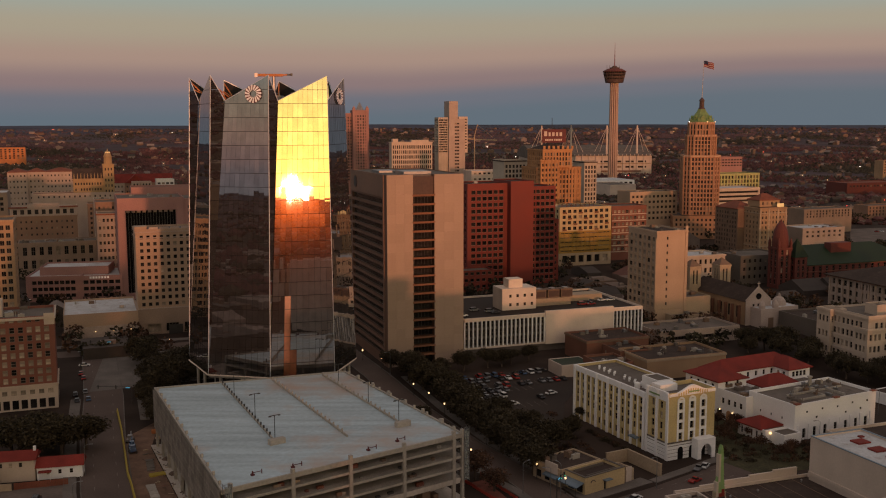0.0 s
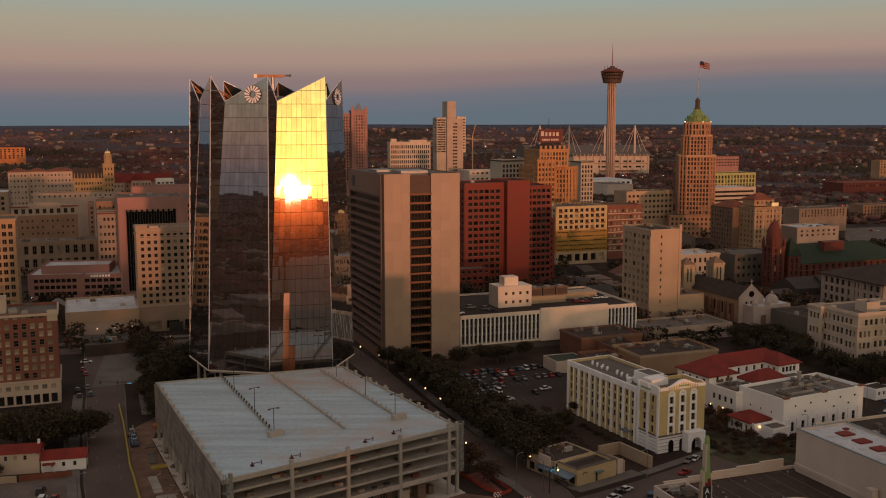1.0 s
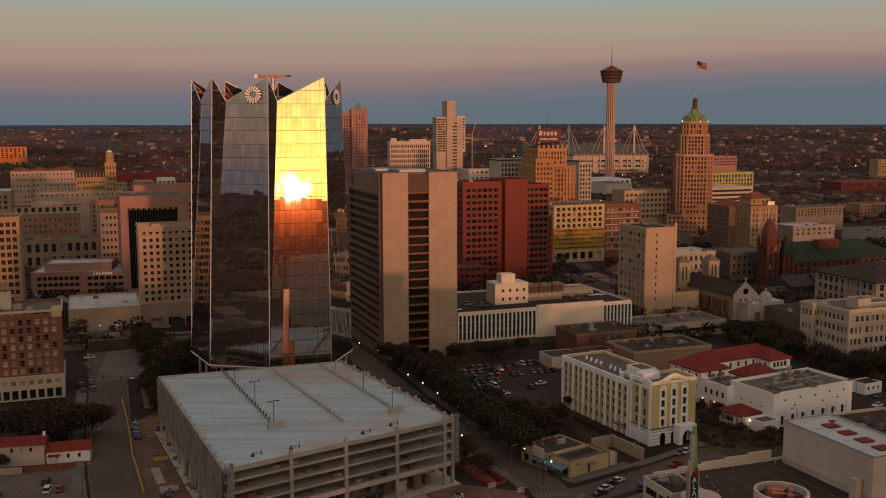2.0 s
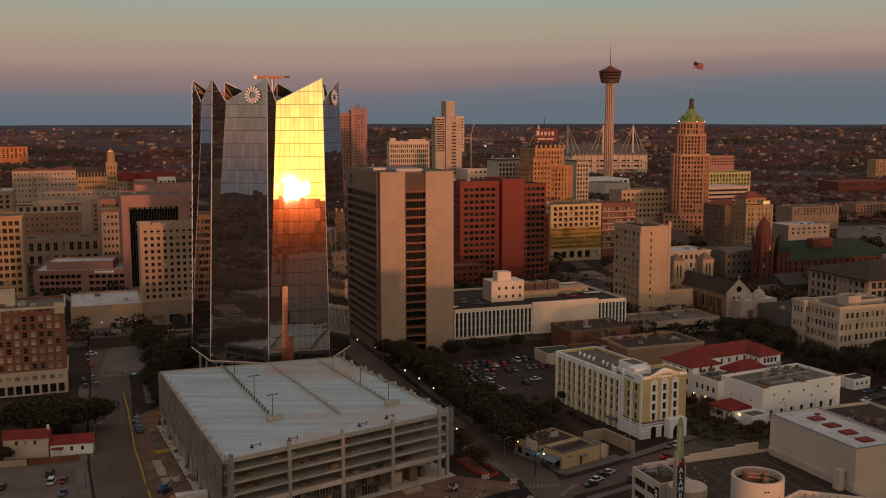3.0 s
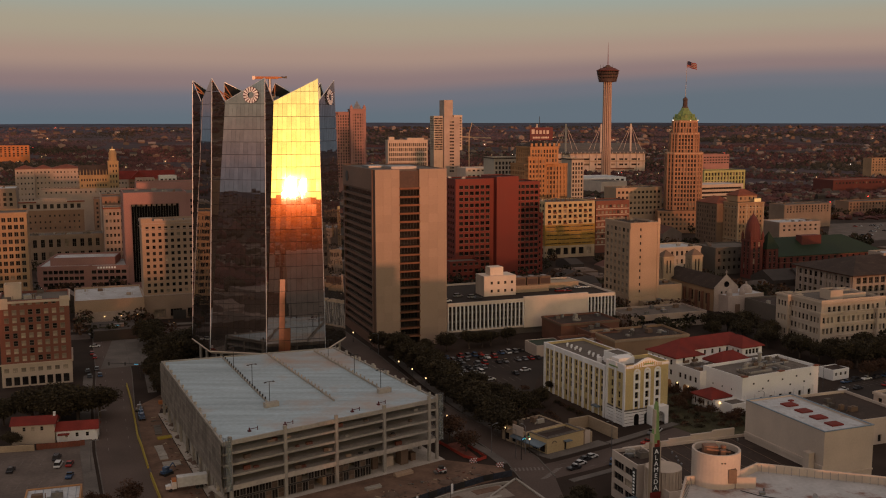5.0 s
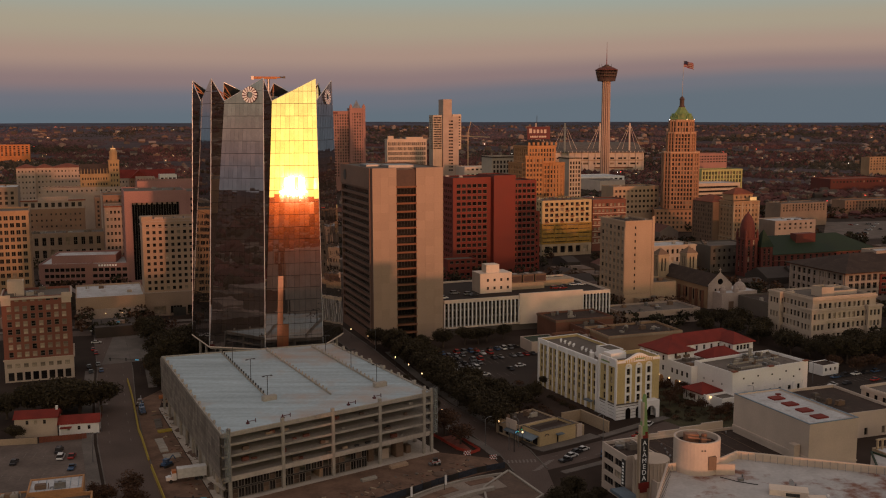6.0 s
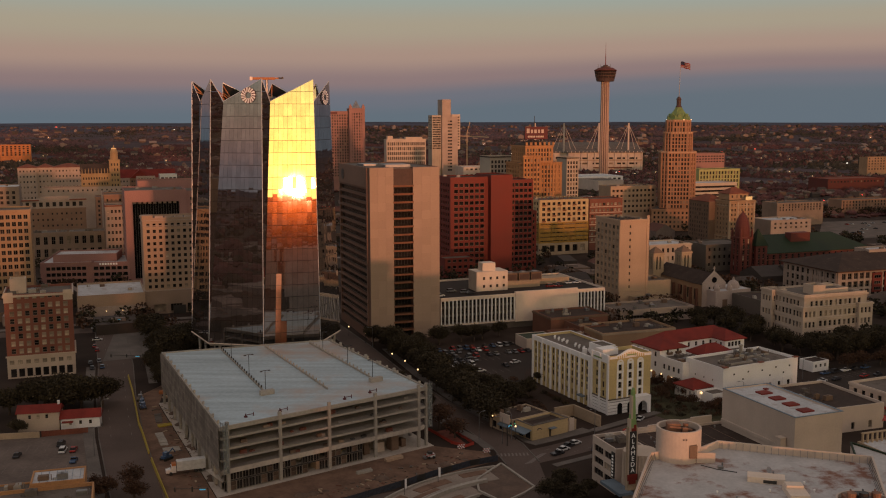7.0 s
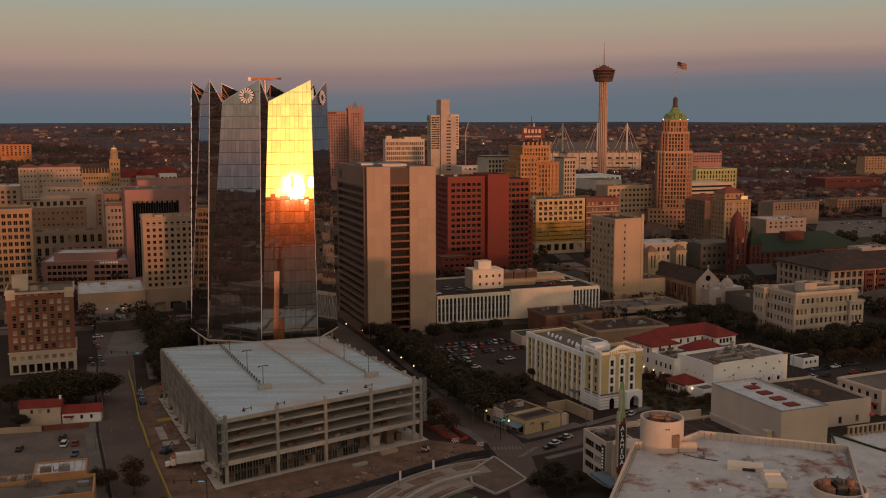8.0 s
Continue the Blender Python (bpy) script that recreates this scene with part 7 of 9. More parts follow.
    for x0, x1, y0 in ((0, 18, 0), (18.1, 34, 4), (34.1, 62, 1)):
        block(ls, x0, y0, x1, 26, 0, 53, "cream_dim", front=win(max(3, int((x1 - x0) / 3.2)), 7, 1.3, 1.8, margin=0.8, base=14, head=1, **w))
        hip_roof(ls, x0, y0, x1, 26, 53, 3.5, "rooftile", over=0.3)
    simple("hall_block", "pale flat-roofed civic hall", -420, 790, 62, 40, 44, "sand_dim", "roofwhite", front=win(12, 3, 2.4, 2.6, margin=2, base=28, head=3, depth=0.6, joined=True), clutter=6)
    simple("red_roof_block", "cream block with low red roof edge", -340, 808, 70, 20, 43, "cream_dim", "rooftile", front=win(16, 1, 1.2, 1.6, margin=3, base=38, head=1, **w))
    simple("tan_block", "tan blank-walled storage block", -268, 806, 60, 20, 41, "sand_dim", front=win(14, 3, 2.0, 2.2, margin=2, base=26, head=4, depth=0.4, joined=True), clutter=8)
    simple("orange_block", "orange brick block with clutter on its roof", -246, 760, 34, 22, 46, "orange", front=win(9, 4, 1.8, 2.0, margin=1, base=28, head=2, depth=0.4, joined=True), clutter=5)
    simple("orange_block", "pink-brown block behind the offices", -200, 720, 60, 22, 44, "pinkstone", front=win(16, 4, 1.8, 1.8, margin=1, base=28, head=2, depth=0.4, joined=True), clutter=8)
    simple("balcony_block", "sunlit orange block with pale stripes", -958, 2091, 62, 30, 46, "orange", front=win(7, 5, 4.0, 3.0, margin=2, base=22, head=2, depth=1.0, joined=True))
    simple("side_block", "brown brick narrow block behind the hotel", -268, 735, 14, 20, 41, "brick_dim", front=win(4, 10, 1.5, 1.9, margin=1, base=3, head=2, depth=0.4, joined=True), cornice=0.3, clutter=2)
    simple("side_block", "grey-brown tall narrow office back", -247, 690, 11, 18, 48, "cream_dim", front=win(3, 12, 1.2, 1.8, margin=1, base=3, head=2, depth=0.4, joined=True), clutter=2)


old_tower()
podium_hotel()
bank_block()
portal_block()
left_rest()

# ---------- the far side of downtown ----------
def far_towers():
    w = dict(depth=0.4, joined=True)
    mt = thing("twin_hotel_tower", "pink-brown twin hotel tower with peaked tops", "hotel tower", -164, 1345, 0, 12)
    block(mt, 0, 4, 44, 30, 0, 112, "pinkstone", front=win(12, 22, 1.8, 2.4, margin=1, base=20, head=4, **w), cornice=0.5)
    block(mt, 36, -2, 58, 26, 0, 116, "pinkstone", front=win(5, 23, 1.8, 2.4, margin=2, base=18, head=6, **w), cornice=0.5)
    for x, y in ((36, -2), (54, -2), (0, 4)):
        part("corner_pylon", Geo().box(x, y - 0.8, 0, x + 4, y + 4, 119).lathe([(2.4, 119), (0.1, 122)], x + 2, y + 1.6, 4, phase=math.pi / 4), "pinkstone", mt)
    part("peak", Geo().lathe([(8, 116), (0.3, 127)], 47, 10, 4, phase=math.pi / 4), "metal", mt)
    part("lettering_bar", Geo().box(8, 3.3, 108, 20, 3.9, 111), "signmaroon", mt)
    hl = thing("slab_hotel", "white gridded concrete slab hotel", "hotel", -70, 1250, 0, 12)
    block(hl, 0, 0, 52, 22, 0, 75, "cream", front=win(19, 7, 1.7, 4.2, margin=1, base=28, head=3, depth=0.8, joined=True), left=None, cornice=0.4)
    part("penthouse", Geo().box(2, 4, 74, 9, 14, 79).box(26, 4, 74, 48, 16, 77.5), "cream", hl)
    hy = thing("stepped_tower", "pale concrete stepped hotel tower", "hotel tower", 4, 1300, 0, 16)
    block(hy, -2, 0, 20, 24, 0, 104, "cream_dim", front=win(2, 16, 3.2, 2.0, margin=8, base=30, head=4, depth=0.6), parapet=1)
    block(hy, 0, 6, 12, 30, 100, 127, "cream_dim")
    block(hy, -15, 4, -2.1, 24, 0, 106, "limestone", front=win(6, 14, 2.0, 1.8, margin=1, base=60, head=2, **w), left=win(6, 14, 2.0, 1.8, margin=1, base=60, head=2, **w), right=win(5, 14, 2, 1.8, base=60, head=2, **w))
    block(hy, 12.1, 2, 24, 20, 60, 107, "cream", front=win(3, 11, 2.6, 1.8, margin=0.6, base=4, head=2, **w))
    g = Geo().beam((0, 0, 0), (0, 0, 82), 1.0, n=4).beam((-14, 0, 78), (30, 0, 76), 0.9, n=4).beam((0, 0, 82), (4, 0, 97), 0.7, n=4).beam((4, 0, 96), (28, 0, 77), 0.2, n=4)
    w = dict(depth=0.4, style="plain", blind=0.1)
    cr = thing("tower_crane", "far pale construction tower crane", "crane", 36, 1320)
    part("jib", g, "sand", cr)
    simple("low_hall", "long pale low hall building", 30, 1230, 66, 30, 40, "white_warm", "roofwhite", front=win(10, 2, 3.5, 2.2, margin=2, base=26, **w))
    simple("grid_block", "dark gridded tall office block", 48, 826, 27, 24, 69, "limestone", "roofdark", front=win(8, 13, 2.0, 2.6, margin=0.6, base=14, head=3, **w), cornice=0.6, corn_mat="roofdark")
    simple("grid_block", "dark gridded tall office wing", 118, 850, 12, 20, 67, "limestone", "roofdark", front=win(4, 13, 1.8, 2.6, margin=0.4, base=14, head=3, **w), cornice=0.6, corn_mat="roofdark")
    ob = simple("red_warehouse", "red brick block with white window bands", 121, 720, 29, 20, 40, "redbrick", front=win(8, 7, 2.2, 2.2, margin=1, base=6, head=2, depth=0.3, style="cross", blind=0.7))
    for r in range(7):
        part("sill_band", Geo().box(0, -0.3, 6 + r * 4.57, 29, -0.003, 6.6 + r * 4.57), "cream", ob)
    simple("tan_block", "sand-coloured flat office block", 160, 862, 48, 22, 40, "tan", front=win(11, 5, 2.4, 2.2, margin=1, base=14, head=2, depth=0.4, joined=True), clutter=6)
    simple("mid_block", "cream low block with columns and balustrade", 144, 600, 32, 22, 19.5, "cream", "roofwhite", front=win(8, 3, 1.7, 3.0, margin=1, base=2, head=1.5, **w), cornice=0.5, clutter=4)
    simple("dark_block", "dark brick block with pale roof", 184, 612, 34, 26, 18, "darkstone", "roofgravel", front=win(8, 3, 1.8, 2.4, margin=1, base=2, head=1, **w), clutter=3)
    simple("green_block", "yellow-green lit parking block with square openings", 300, 1100, 56, 24, 43, "lime", "roofdark", front=win(13, 4, 2.4, 3.4, margin=1, base=22, head=2, depth=1.0, joined=True))
    simple("pink_block", "pinkish flat-roofed office block", 318, 1190, 42, 24, 58, "pinkstone", front=win(10, 3, 3, 1.4, base=46, head=2, **w))
    ws = simple("banded_block", "white horizontally banded block", 255, 948, 54, 30, 37, "cream", "roofwhite", front=win(1, 5, 50, 2.0, base=14, head=2, depth=1.5, style="ribbon"))
    simple("school_block", "ochre two-storey school-like block", 322, 890, 54, 22, 22, "sand_dim", "roofgravel", front=win(14, 3, 1.6, 1.8, margin=2, base=14, head=1, depth=0.4, joined=True), clutter=2)
    simple("white_low", "pale low block with rounded corner", 272, 752, 40, 24, 20, "cream_dim", "roofwhite", front=win(7, 2, 2.2, 1.6, margin=2, base=12, head=1.5, **w), clutter=4)
    simple("red_shed", "long red-brown brick hall", 540, 1340, 100, 40, 17, "maroon", "rooftile", front=win(16, 1, 3, 2.5, margin=3, base=10, head=2, **w))
    simple("striped_tower", "distant striped apartment block", 740, 1690, 60, 20, 33, "tanbrick", front=win(9, 5, 3, 2.4, margin=1, base=10, **w))
    simple("terrace_row", "sand-coloured three-storey terrace of flats", 430, 1010, 70, 20, 15, "brick_dim", "roofgravel", front=win(16, 3, 1.8, 2.4, margin=1, base=4, head=1, depth=0.4, joined=True))
    simple("terrace_row", "white three-storey low terrace block", 470, 950, 50, 24, 14, "cream_dim", "roofwhite", front=win(10, 3, 1.8, 2, margin=1, base=4, head=1, depth=0.4, joined=True))
    cv = thing("convention_hall", "white flat-roofed convention hall", "hall", 190, 1395, 0, GRID)
    block(cv, 0, 0, 84, 60, 0, 17, "white", "roofwhite", front=win(10, 2, 5, 3, margin=2, base=4, head=1, **w))
    block(cv, -60, 20, -0.1, 90, 0, 15, "white", "roofwhite")
    block(cv, 10, -60, 50, -0.1, 0, 15, "white_warm", "roofgravel")
    # low roofs between the striped block and the cathedral
    simple("low_hall", "dark flat-roofed hall beside the cathedral", 176, 455, 30, 30, 8.5, "darkstone", "roofdark", front=win(8, 1, 1.6, 2.4, margin=1, base=2, head=2, **w), clutter=5)
    simple("brick_shed", "brown brick low shed with windows", 72, 396, 14, 24, 8.4, "redbrown", "roofdark", left=win(5, 1, 1.4, 2, margin=1, base=2, depth=0.3), clutter=2)
    simple("low_shop", "sand-walled low shop with gravel roof", 80, 381, 37, 22, 8.6, "tanbrick", "roofdark", clutter=10, cornice=0.25, corn_mat="sand")
    simple("low_shop", "brown low shop with dark roof", 60, 408, 30, 20, 10.0, "redbrown", "roofdark", clutter=6, cornice=0.3, corn_mat="brown")
    simple("low_shop", "cream flat-roofed shop with long window", 97, 440, 44, 22, 7.0, "cream_dim", "roofgravel", front=win(1, 1, 36, 1.6, base=1, head=1.5, depth=0.5, style="ribbon"), clutter=7)
    simple("low_shop", "brick low shop beside the lane", 62, 378, 14, 16, 7.5, "redbrown", "roofdark", clutter=3)
    gr = simple("green_canopy", "small pavilion with green membrane roof", 47, 386, 14, 12, 5.0, "white_warm", "roofgreen", parapet=0.2)


# the parking block's yellow-green lighting is put into this wall colour
M["lime"] = material("lime", (0.38, 0.38, 0.15), 0.7, grain=1, stain=0.1)
far_towers()


def needle():
    ob = thing("observation_tower", "tall concrete observation tower with round top house and mast", "tower", 284, 1711)
    for k in range(12):
        t = 2 * math.pi * k / 12
        g = Geo()
        g.beam((7.0 * math.cos(t), 7.0 * math.sin(t), 0), (6.2 * math.cos(t), 6.2 * math.sin(t), 168), 1.35, n=6, r2=1.2)
        part("shaft_rib", g, "shaft_concrete", ob)
    part("shaft", Geo().lathe([(6.4, 0), (5.6, 168)], n=12), "sidestone", ob)
    part("top_house", Geo().lathe([(7, 164.2), (15.2, 165.0), (15.9, 168.4), (16.5, 171.0)], n=36), "tophouse", ob)
    for z0, z1, r0, r1, mt in ((171.0, 173.2, 16.1, 16.6, "pane"), (173.2, 175.6, 17.2, 17.6, "tophouse"), (175.6, 178.6, 17.2, 17.9, "pane"), (178.6, 180.6, 18.4, 18.8, "tophouse"), (180.6, 183.4, 18.0, 18.6, "pane")):
        part("window_band" if mt == "pane" else "floor_band", Geo().lathe([(r0, z0), (r1, z1)], n=36), mt, ob)
    part("deck_rim", Geo().lathe([(19.6, 183.4), (19.8, 184.6), (18.6, 185.0), (12.5, 188.4), (8.0, 189.0)], n=36), "maroon", ob)
    for k in range(36):
        t = 2 * math.pi * k / 36
        part("mullion", Geo().beam((16.7 * math.cos(t), 16.7 * math.sin(t), 171), (19.0 * math.cos(t), 19.0 * math.sin(t), 183.4), 0.18, n=4), "brown", ob)
    part("upper_deck", Geo().lathe([(8.0, 188.6), (8.0, 190.6), (5, 191.2), (3.0, 193.5)], n=24), "tophouse", ob)
    for x in (-8.5, 8.5, -13):
        part("aerial", Geo().beam((x, 0, 187), (x, 0, 194.5), 0.35, n=5), "metal", ob)
    part("mast", Geo().beam((0, 0, 192), (0, 0, 212), 0.8, r2=0.55).beam((0, 0, 212), (0, 0, 232), 0.45, r2=0.15), "roofred", ob)


def dome_stadium():
    ob = thing("domed_stadium", "pale stadium with four cable masts and long grey roof", "stadium", 157, 1850, 0, 4)
    W, L = 226, 180
    block(ob, 0, 0, W, L, 0, 36, "white_warm", "metal", front=win(9, 2, 16, 3.5, margin=6, base=10, head=6, depth=2, style="ribbon"))
    g = Geo()
    for k in range(12):
        y0, y1 = -3 + (L + 6) * k / 12, -3 + (L + 6) * (k + 1) / 12
        z0, z1 = 36.5 + 17 * math.sin(math.pi * k / 12), 36.5 + 17 * math.sin(math.pi * (k + 1) / 12)
        g.face([(-3, y0, z0), (W + 3, y0, z0), (W + 3, y1, z1), (-3, y1, z1)])
        g.face([(-3, y0, 30), (-3, y0, z0), (-3, y1, z1), (-3, y1, 30)]), g.face([(W + 3, y0, 30), (W + 3, y1, 30), (W + 3, y1, z1), (W + 3, y0, z0)])
    g.box(-3, -3.4, 35.6, W + 3, -3.01, 37)
    part("roof_shell", g, "roofgravel", ob)
    for k in range(18):
        part("wall_pier", Geo().box(2 + k * 13, -2.2, 0, 4.4 + k * 13, -0.003, 35.4), "white_warm", ob)
    part("concourse_band", Geo().box(0, -2.6, 20.5, W, -2.21, 22.5), "sand", ob)
    part("entrance_band", Geo().box(20, -3.0, 6, 92, -2.21, 8.5).box(130, -3.0, 6, 205, -2.21, 8.5), "redbrown", ob)
    for k in range(30):
        part("roof_truss", Geo().box(4 + k * 7.5, -3.9, 36.0, 5 + k * 7.5, -3.42, 39.0), "white_warm", ob)
    for x, y in ((18, 4), (74, 6), (142, 8), (200, 10)):
        part("mast", Geo().beam((x, y, 0), (x, y, 92), 2.4, n=8, r2=1.4), "white_warm", ob)
        for dx in (-22, -12, 14, 24):
            part("cable", Geo().beam((x, y, 90), (x + dx, y + 6, 42), 0.4, n=4), "white_warm", ob)


needle()
dome_stadium()

# ---------- streets, pavements, lots ----------
def sheet(name, pts, z, mat, label, category, depth=0.0):
    cx, cy = sum(p[0] for p in pts) / len(pts), sum(p[1] for p in pts) / len(pts)
    poly = [(x - cx, y - cy) for x, y in pts]
    area = sum(poly[k][0] * poly[(k + 1) % len(poly)][1] - poly[(k + 1) % len(poly)][0] * poly[k][1] for k in range(len(poly)))
    if area < 0:
        poly.reverse()
    g = Geo().prism(poly, -0.3, z)
    ob = new(name, g.done(name, [mat]))
    ob.location = (cx, cy, 0)
    return tagged(ob, label, category, kind="structure")


def ribbon(name, pts, width, z, mat, label, category):
    """A strip of paving along a line."""
    L_, R_ = [], []
    for k, p in enumerate(pts):
        a, b = Vector(pts[max(0, k - 1)]), Vector(pts[min(len(pts) - 1, k + 1)])
        d = (b - a).normalized()
        n = Vector((-d.y, d.x)) * width / 2
        L_.append(Vector(p) + n), R_.append(Vector(p) - n)
    g = Geo()
    for k in range(len(pts) - 1):
        q = [L_[k], R_[k], R_[k + 1], L_[k + 1]]
        g.prism([(*v, 0) for v in q], -0.3, z)
    return tagged(new(name, g.done(name, [mat])), label, category, kind="structure")


STREET_W = [(-69, 205), (-94, 265), (-110, 308), (-127, 358), (-158, 440), (-180, 505), (-215, 600)]
STREET_N = [(37, 196), (35.5, 225), (34.8, 240), (31.2, 256), (22, 277), (7, 304), (-9, 340), (-28, 392), (-60, 470)]
STREET_S = [(-160, 318), (-122, 333), (-60, 372), (-20, 398), (60, 428), (140, 462), (260, 505)]
ribbon("road_west", STREET_W, 13.5, 0.03, "road", "worn grey asphalt street", "road")
ribbon("road_garage", STREET_N, 10.0, 0.034, "road", "asphalt street lined with trees", "road")
ribbon("road_cross", [(-240, 405), (-160, 428), (-60, 470), (20, 500)], 12, 0.038, "road", "asphalt cross street", "road")
ribbon("road_theatre", [(34, 243), (48, 252), (62, 262), (88, 283)], 11, 0.042, "road", "asphalt street past the theatre", "road")
ribbon("road_front", [(-110, 180), (-60, 192), (-20, 203), (20, 222)], 11, 0.046, "road", "asphalt street before the garage", "road")
ribbon("pavement_west", [(p[0] - 9.2, p[1] - 3.4) for p in STREET_W[:4]], 3.6, 0.18, "pavement", "pale concrete pavement", "pavement")
ribbon("pavement_east", [(-103, 330), (-118, 372), (-147, 450)], 3.2, 0.18, "pavement", "pale concrete pavement", "pavement")
ribbon("pavement_garage", [(25.6, 252), (21.5, 262), (13, 276), (-1, 302), (-17, 340)], 3.0, 0.18, "pavement", "pale concrete pavement", "pavement")
ribbon("pavement_lot", [(37.4, 262.6), (29, 279), (15, 305), (0, 342), (-16, 388)], 3.2, 0.18, "pavement", "pale concrete pavement", "pavement")
ribbon("pavement_hotel", [(60, 271), (86, 292)], 3.0, 0.18, "pavement", "pale concrete pavement", "pavement")
ribbon("pavement_theatre", [(44, 238), (56, 246), (96, 277)], 2.4, 0.18, "pavement", "pale concrete pavement", "pavement")
ribbon("pavement_cross", [(-236, 413), (-178, 438), (-110, 462)], 5.0, 0.18, "pavement", "pale concrete pavement", "pavement")
def lane_marks(line, gap, width, length, z):
    """Worn lane dashes down the middle of a street."""
    k = 0
    for a, b in zip(line, line[1:]):
        d = Vector(b) - Vector(a)
        ang_ = math.degrees(math.atan2(d.y, d.x))
        for j in range(int(d.length / gap)):
            p = Vector(a) + d * (j * gap / d.length)
            for off in (-3.2, 3.2):
                nrm = Vector((-d.y, d.x)).normalized() * off
                g = Geo().box(0, -width / 2, -0.01, length, width / 2, 0.006)
                ob = new("lane_mark", g.done("lane_mark", ["road_paint"]))
                ob.matrix_basis = pose(p.x + nrm.x, p.y + nrm.y, z, 0, 0, ang_)
                tagged(ob, "worn white painted lane dash", "road marking", group="lane dashes", kind="structure")
                k += 1


lane_marks([(44, 249), (62, 262), (88, 283)], 6.0, 0.14, 2.4, 0.046)
lane_marks([(22, 277), (7, 304), (-9, 340)], 9.0, 0.14, 3.0, 0.038)
lane_marks([(-94, 265), (-110, 308), (-127, 358), (-158, 440)], 10.0, 0.14, 3.0, 0.034)
sheet("parking_lot", [(2, 345), (22, 318), (40, 322), (44, 350), (52, 372), (47, 402), (-8, 384)], 0.05, "asphalt", "dark asphalt parking lot", "parking lot")
sheet("parking_lot_west", [(-146, 262), (-120, 264.0), (-107, 270.2), (-92, 236), (-84, 214), (-150, 206)], 0.05, "lot_pale", "dusty pale parking lot", "parking lot")
sheet("parking_lot_east", [(146, 318), (166, 350), (196, 368), (232, 356), (196, 318)], 0.05, "asphalt", "asphalt lot beside the white block", "parking lot")
sheet("parking_lot_far", [(322, 782), (560, 862), (600, 975), (380, 930)], 0.05, "lot_pale", "wide far parking lot", "parking lot")
sheet("building_site", [(-92, 300), (-51, 213), (-40, 206), (-62, 205), (-86, 262), (-104, 308), (-98, 330)], 0.06, "dirt", "churned earth building site", "building site")
sheet("site_apron", [(-50, 213), (6, 256), (24.5, 250), (27, 242), (2, 223.5), (-24, 202), (-40, 200)], 0.07, "dirt", "dusty concrete site apron", "building site")
sheet("hotel_yard", [(84, 288), (92, 276), (122, 286), (126, 300), (106, 303), (100, 330), (80, 325)], 0.05, "scrub", "weedy hotel yard", "yard")
sheet("shop_pavement", [(28.5, 279), (36.6, 259.5), (40, 256.2), (60, 270.5), (57, 274), (41, 262)], 0.17, "pavement", "worn concrete pavement round the corner shop", "pavement")
for k in range(9):
    for x, y, ang in ((27.6 + k * 1.15, 247.2 + k * 0.12, 97), (36.6 + k * 0.62, 240.2 + k * 1.02, 30)):
        ob = new("crossing_bar", Geo().box(-1.3, -0.28, -0.01, 1.3, 0.28, 0.006).done("crossing_bar", ["road_paint"]))
        ob.matrix_basis = pose(x, y, 0.05, 0, 0, ang)
        tagged(ob, "worn pale painted crossing bar", "road marking", group="crossing bars", kind="structure")
sheet("plaza_paving", [(-135, 365), (-60, 400), (-70, 450), (-150, 425)], 0.05, "pavement", "shaded plaza paving", "plaza")




for nm, line, off in (("kerb_1", STREET_W[:5], 6.9), ("kerb_2", STREET_W[:5], -6.9), ("kerb_3", STREET_N[2:], 5.2), ("kerb_4", STREET_N[2:], -5.2)):
    shifted = []
    for k, p in enumerate(line):
        a, b = Vector(line[max(0, k - 1)]), Vector(line[min(len(line) - 1, k + 1)])
        d = (b - a).normalized()
        shifted.append((p[0] - d.y * off, p[1] + d.x * off))
    ribbon(nm, shifted, 0.35, 0.2, "pavement", "pale concrete street kerb", "kerb")


def bay_lines(x, y, ang, n, pitch, length):
    """A row of painted bay lines, joined as one worn marking."""
    g = Geo()
    for k in range(n):
        g.box(k * pitch - 0.06, 0, -0.01, k * pitch + 0.06, length, 0.006)
    ob = new("bay_marking", g.done("bay_marking", ["road_paint"]))
    ob.matrix_basis = pose(x, y, 0.058, 0, 0, ang)
    tagged(ob, "worn white painted parking bay lines", "road marking", group="bay markings", kind="structure")


for x, y, ang, n in ((3.5, 379.6, GRID, 14), (7.5, 365.4, GRID, 12), (10, 359.6, GRID, 10), (24, 343, GRID, 6), (-136, 247, 10, 10), (-132, 228, 10, 12), (156, 330, 30, 12)):
    bay_lines(x, y, ang, n, 2.9, 5.2)


